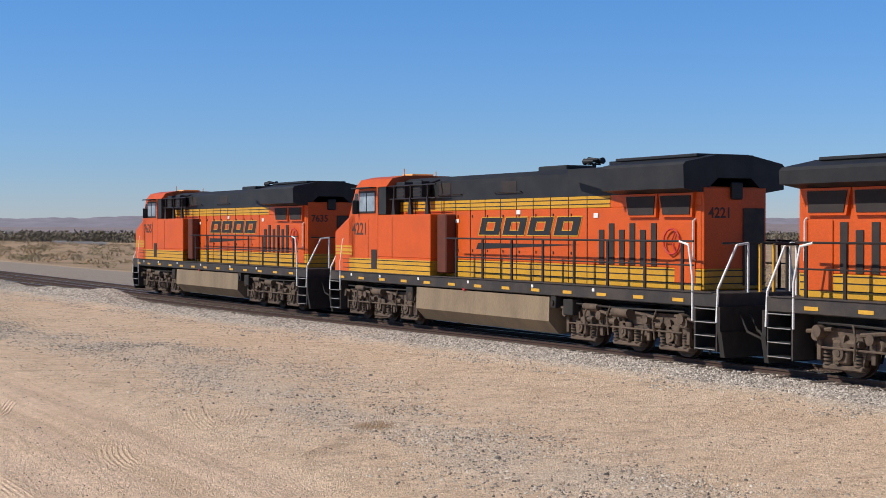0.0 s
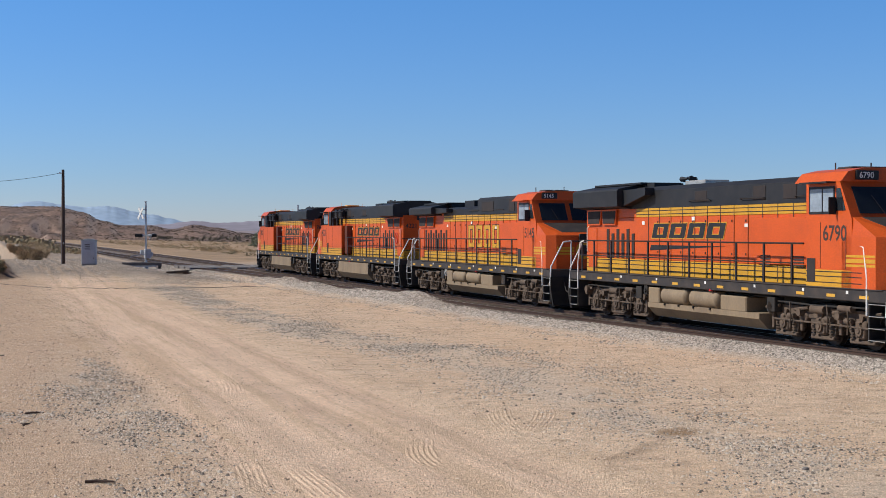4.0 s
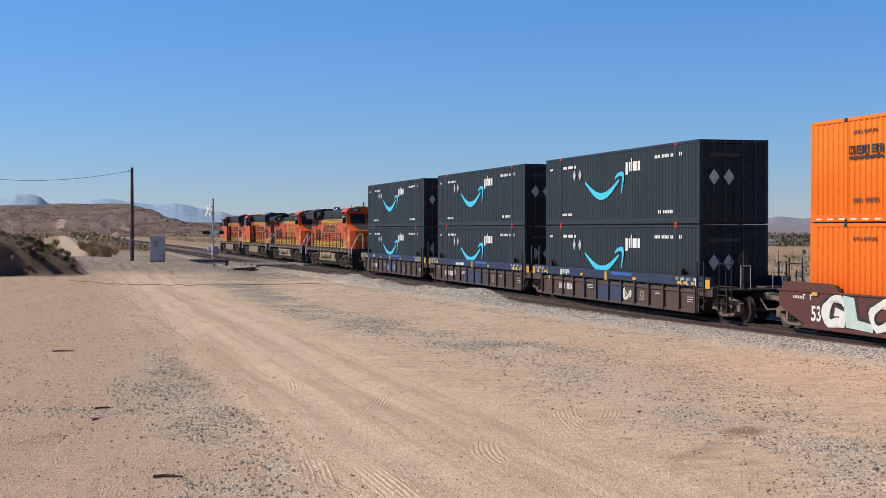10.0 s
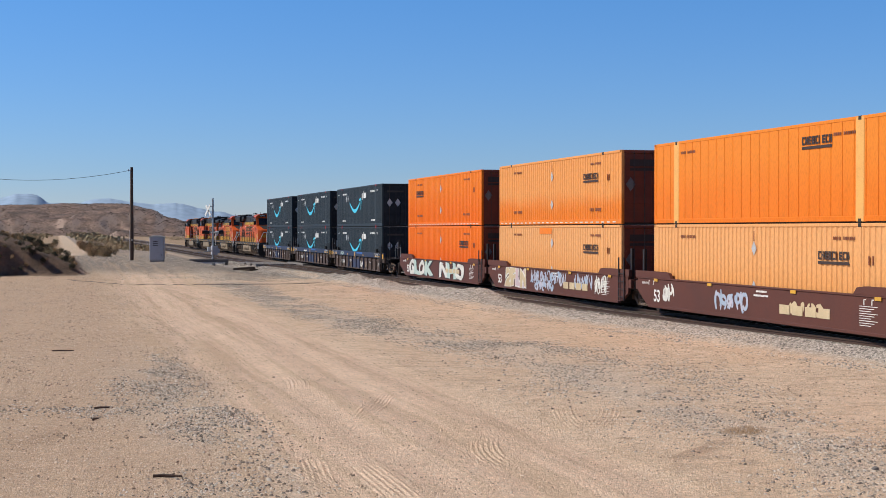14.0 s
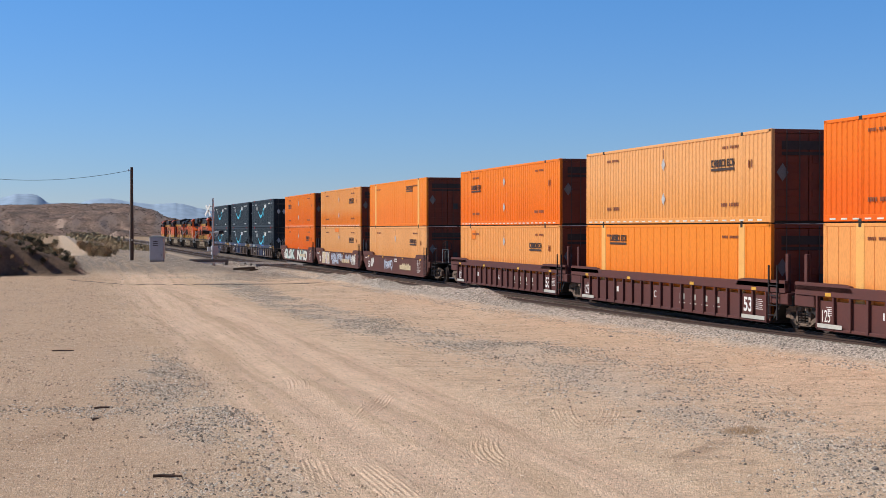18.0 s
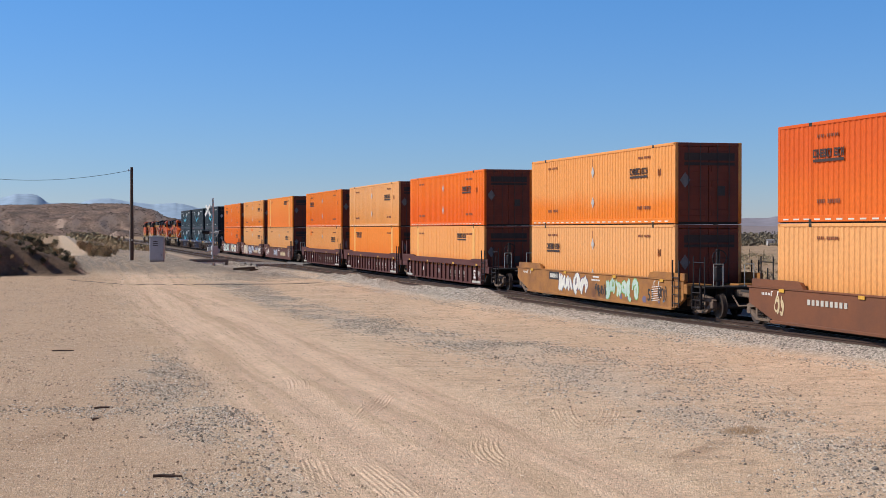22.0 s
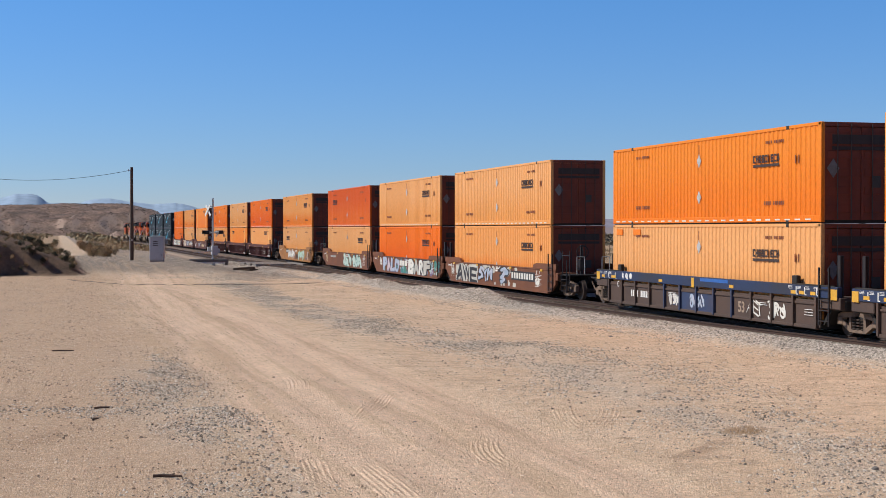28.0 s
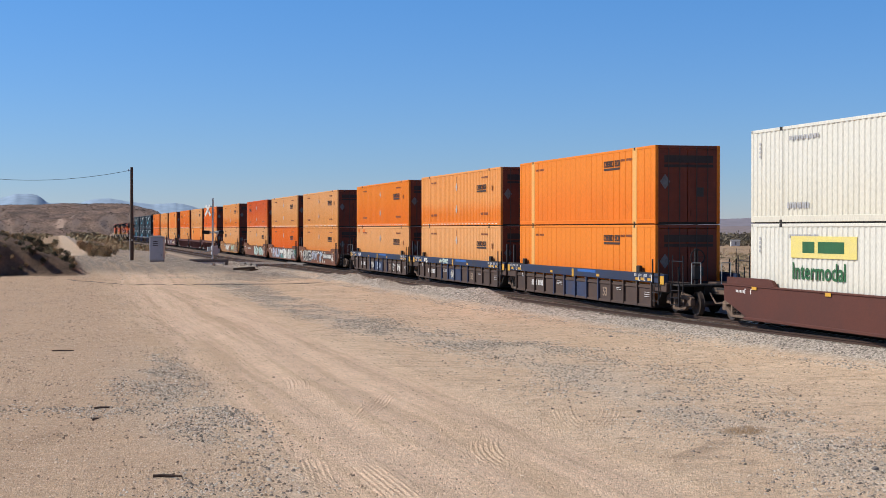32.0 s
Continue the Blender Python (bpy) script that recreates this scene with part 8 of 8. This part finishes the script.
def tree(x, y, z, h, seed):
    t = thing("tree", "round dusty green tree on the plain", "tree", "trees on the plain")
    t.matrix_basis = pose(x, y, z)
    g = Geo().cyl((0, 0, -0.3), (0.1, 0, h * 0.35), 0.22, 9, 0.14)
    r = random.Random(seed)
    for i in range(6):
        a = i * 1.05
        g.cyl((0.1, 0, h * 0.3), (h * 0.3 * math.cos(a), h * 0.3 * math.sin(a), h * (0.6 + 0.2 * r.random())), 0.09, 6, 0.03)
    part("trunk", g, "bark", t)
    c = Geo()
    for _ in range(1900):
        a = Vector((r.gauss(0, 1), r.gauss(0, 1), r.gauss(0, 1))).normalized() * r.uniform(0.55, 1) ** 0.5
        k = 1 + 0.35 * noise.noise(a * 2.1 + Vector((seed, 0, 0)))
        p = Vector((a.x * h * 0.46 * k, a.y * h * 0.46 * k, h * 0.58 + a.z * h * 0.42 * k))
        d = Vector((r.gauss(0, 1), r.gauss(0, 1), r.gauss(0, 1))).normalized()
        e = d.orthogonal().normalized()
        L = h * r.uniform(0.025, 0.06)
        c.flat([p - e * L * 0.5, p + e * L * 0.5, p + d * L])
    part("crown", c, "leaf_green", t)


for i, (px, d, h) in enumerate(((-4.45, 400, 7.6), (-4.05, 410, 8.3), (-3.62, 405, 8.2), (-3.3, 395, 7.2), (-4.8, 430, 5.6), (-6.0, 520, 4.5), (9.0, 500, 5.0), (10.4, 560, 5.5))):
    a = radians(px)
    tree(d * math.sin(a), d * math.cos(a), -5.2 if d > 400 else -4, h, i + 1)

# fence beyond the track
fence = thing("fence", "wire fence on thin dark posts across the scrub", "fence")
for i in range(44):
    s = 40 + 4.4 * i
    x, y, _z = spot(s, -78.0)
    p = part("fence_post", cached(("fp",), lambda: Geo().cyl((0, 0, -0.3), (0, 0, 1.55), 0.04, 6).mesh("fence_post", "pole_wood")), "pole_wood", fence)
    p.matrix_basis = pose(x, y, height(s, -78.0), 2 * math.sin(i * 2.3), 2 * math.cos(i * 1.7), 0)
for z in (0.5, 0.95, 1.4):
    part("fence_wire", Geo().tube([spot(40 + 4.4 * i, -78.0, height(40 + 4.4 * i, -78.0) + z) for i in range(44)], 0.006, 4), "wire", fence)


def house(px, d, w, dep, h, z, label):
    a = radians(px)
    t = thing("house", label, "house", "far houses")
    t.matrix_basis = pose(d * math.sin(a), d * math.cos(a), z, 0, 0, -px + 8)
    part("wall", Geo().box(-w / 2, w / 2, -dep / 2, dep / 2, -0.6, h, b=0.03), "house_white", t)
    part("roof", Geo().prism([(-dep / 2 - 0.3, h), (dep / 2 + 0.3, h), (0, h + dep * 0.22)], -w / 2 - 0.3, w / 2 + 0.3, "x"), "roof_grey", t)
    part("door", Geo().box(-0.4, 0.4, -dep / 2 - 0.03, -dep / 2 + 0.02, 0, h * 0.8), "roof_grey", t)


house(-0.35, 600, 5.0, 4.0, 2.8, -5.6, "small white house far out on the plain")
house(0.45, 615, 9.0, 4.0, 2.4, -5.7, "long white trailer home far out on the plain")
house(1.15, 590, 4.5, 3.5, 2.4, -5.5, "white shed far out on the plain")
house(-2.2, 1450, 9.0, 6.0, 2.4, -2.5, "large white building at the foot of the mountains")
house(11.4, 760, 4.5, 3.5, 2.0, -5.0, "white house among the far scrub")
house(12.8, 800, 5.5, 3.5, 2.0, -5.0, "white house among the far scrub")

marker = thing("marker_post", "thin steel post with a small green plate", "marker post")
marker.matrix_basis = pose(27.4, 110.0, -0.8)
part("post", Geo().cyl((0, 0, 0), (0, 0, 2.1), 0.035, 8), "galvanised", marker)
part("plate", Geo().box(-0.13, 0.13, -0.012, 0.012, 1.95, 2.30, b=0.005), "marker_green", marker)
# ---------------------------------------------------------------- fine pieces of the ground
build_scrub()
build_ties()
build_gravel()
build_tyre_marks()


def motions():
    """The train rolls away along the line at a steady pace."""
    for ob, s, z in TRAIN:
        turn = pose(0, 0, 0, 0, 0, 180) if ob in BACKWARD else Matrix()
        walk(ob, [(t, on_line(s + rolled(t), z) @ turn) for t in range(0, 33, 2)])
    turning = {}
    for ob, x, r in WHEELS:   # every wheelset turns as it rolls; alike ones share one set of keys
        way = -1 if ob.parent.parent in BACKWARD else 1
        if (x, r, way) not in turning:
            walk(ob, [(k / 30, pose(x, 0, r, 0, way * math.degrees(rolled(k / 30) / r), 0)) for k in range(961)])
            turning[x, r, way] = ob.animation_data
        else:
            keys = ob.animation_data_create()
            ob.rotation_mode = "QUATERNION"
            keys.action = turning[x, r, way].action
            keys.action_slot = turning[x, r, way].action_slot


motions()
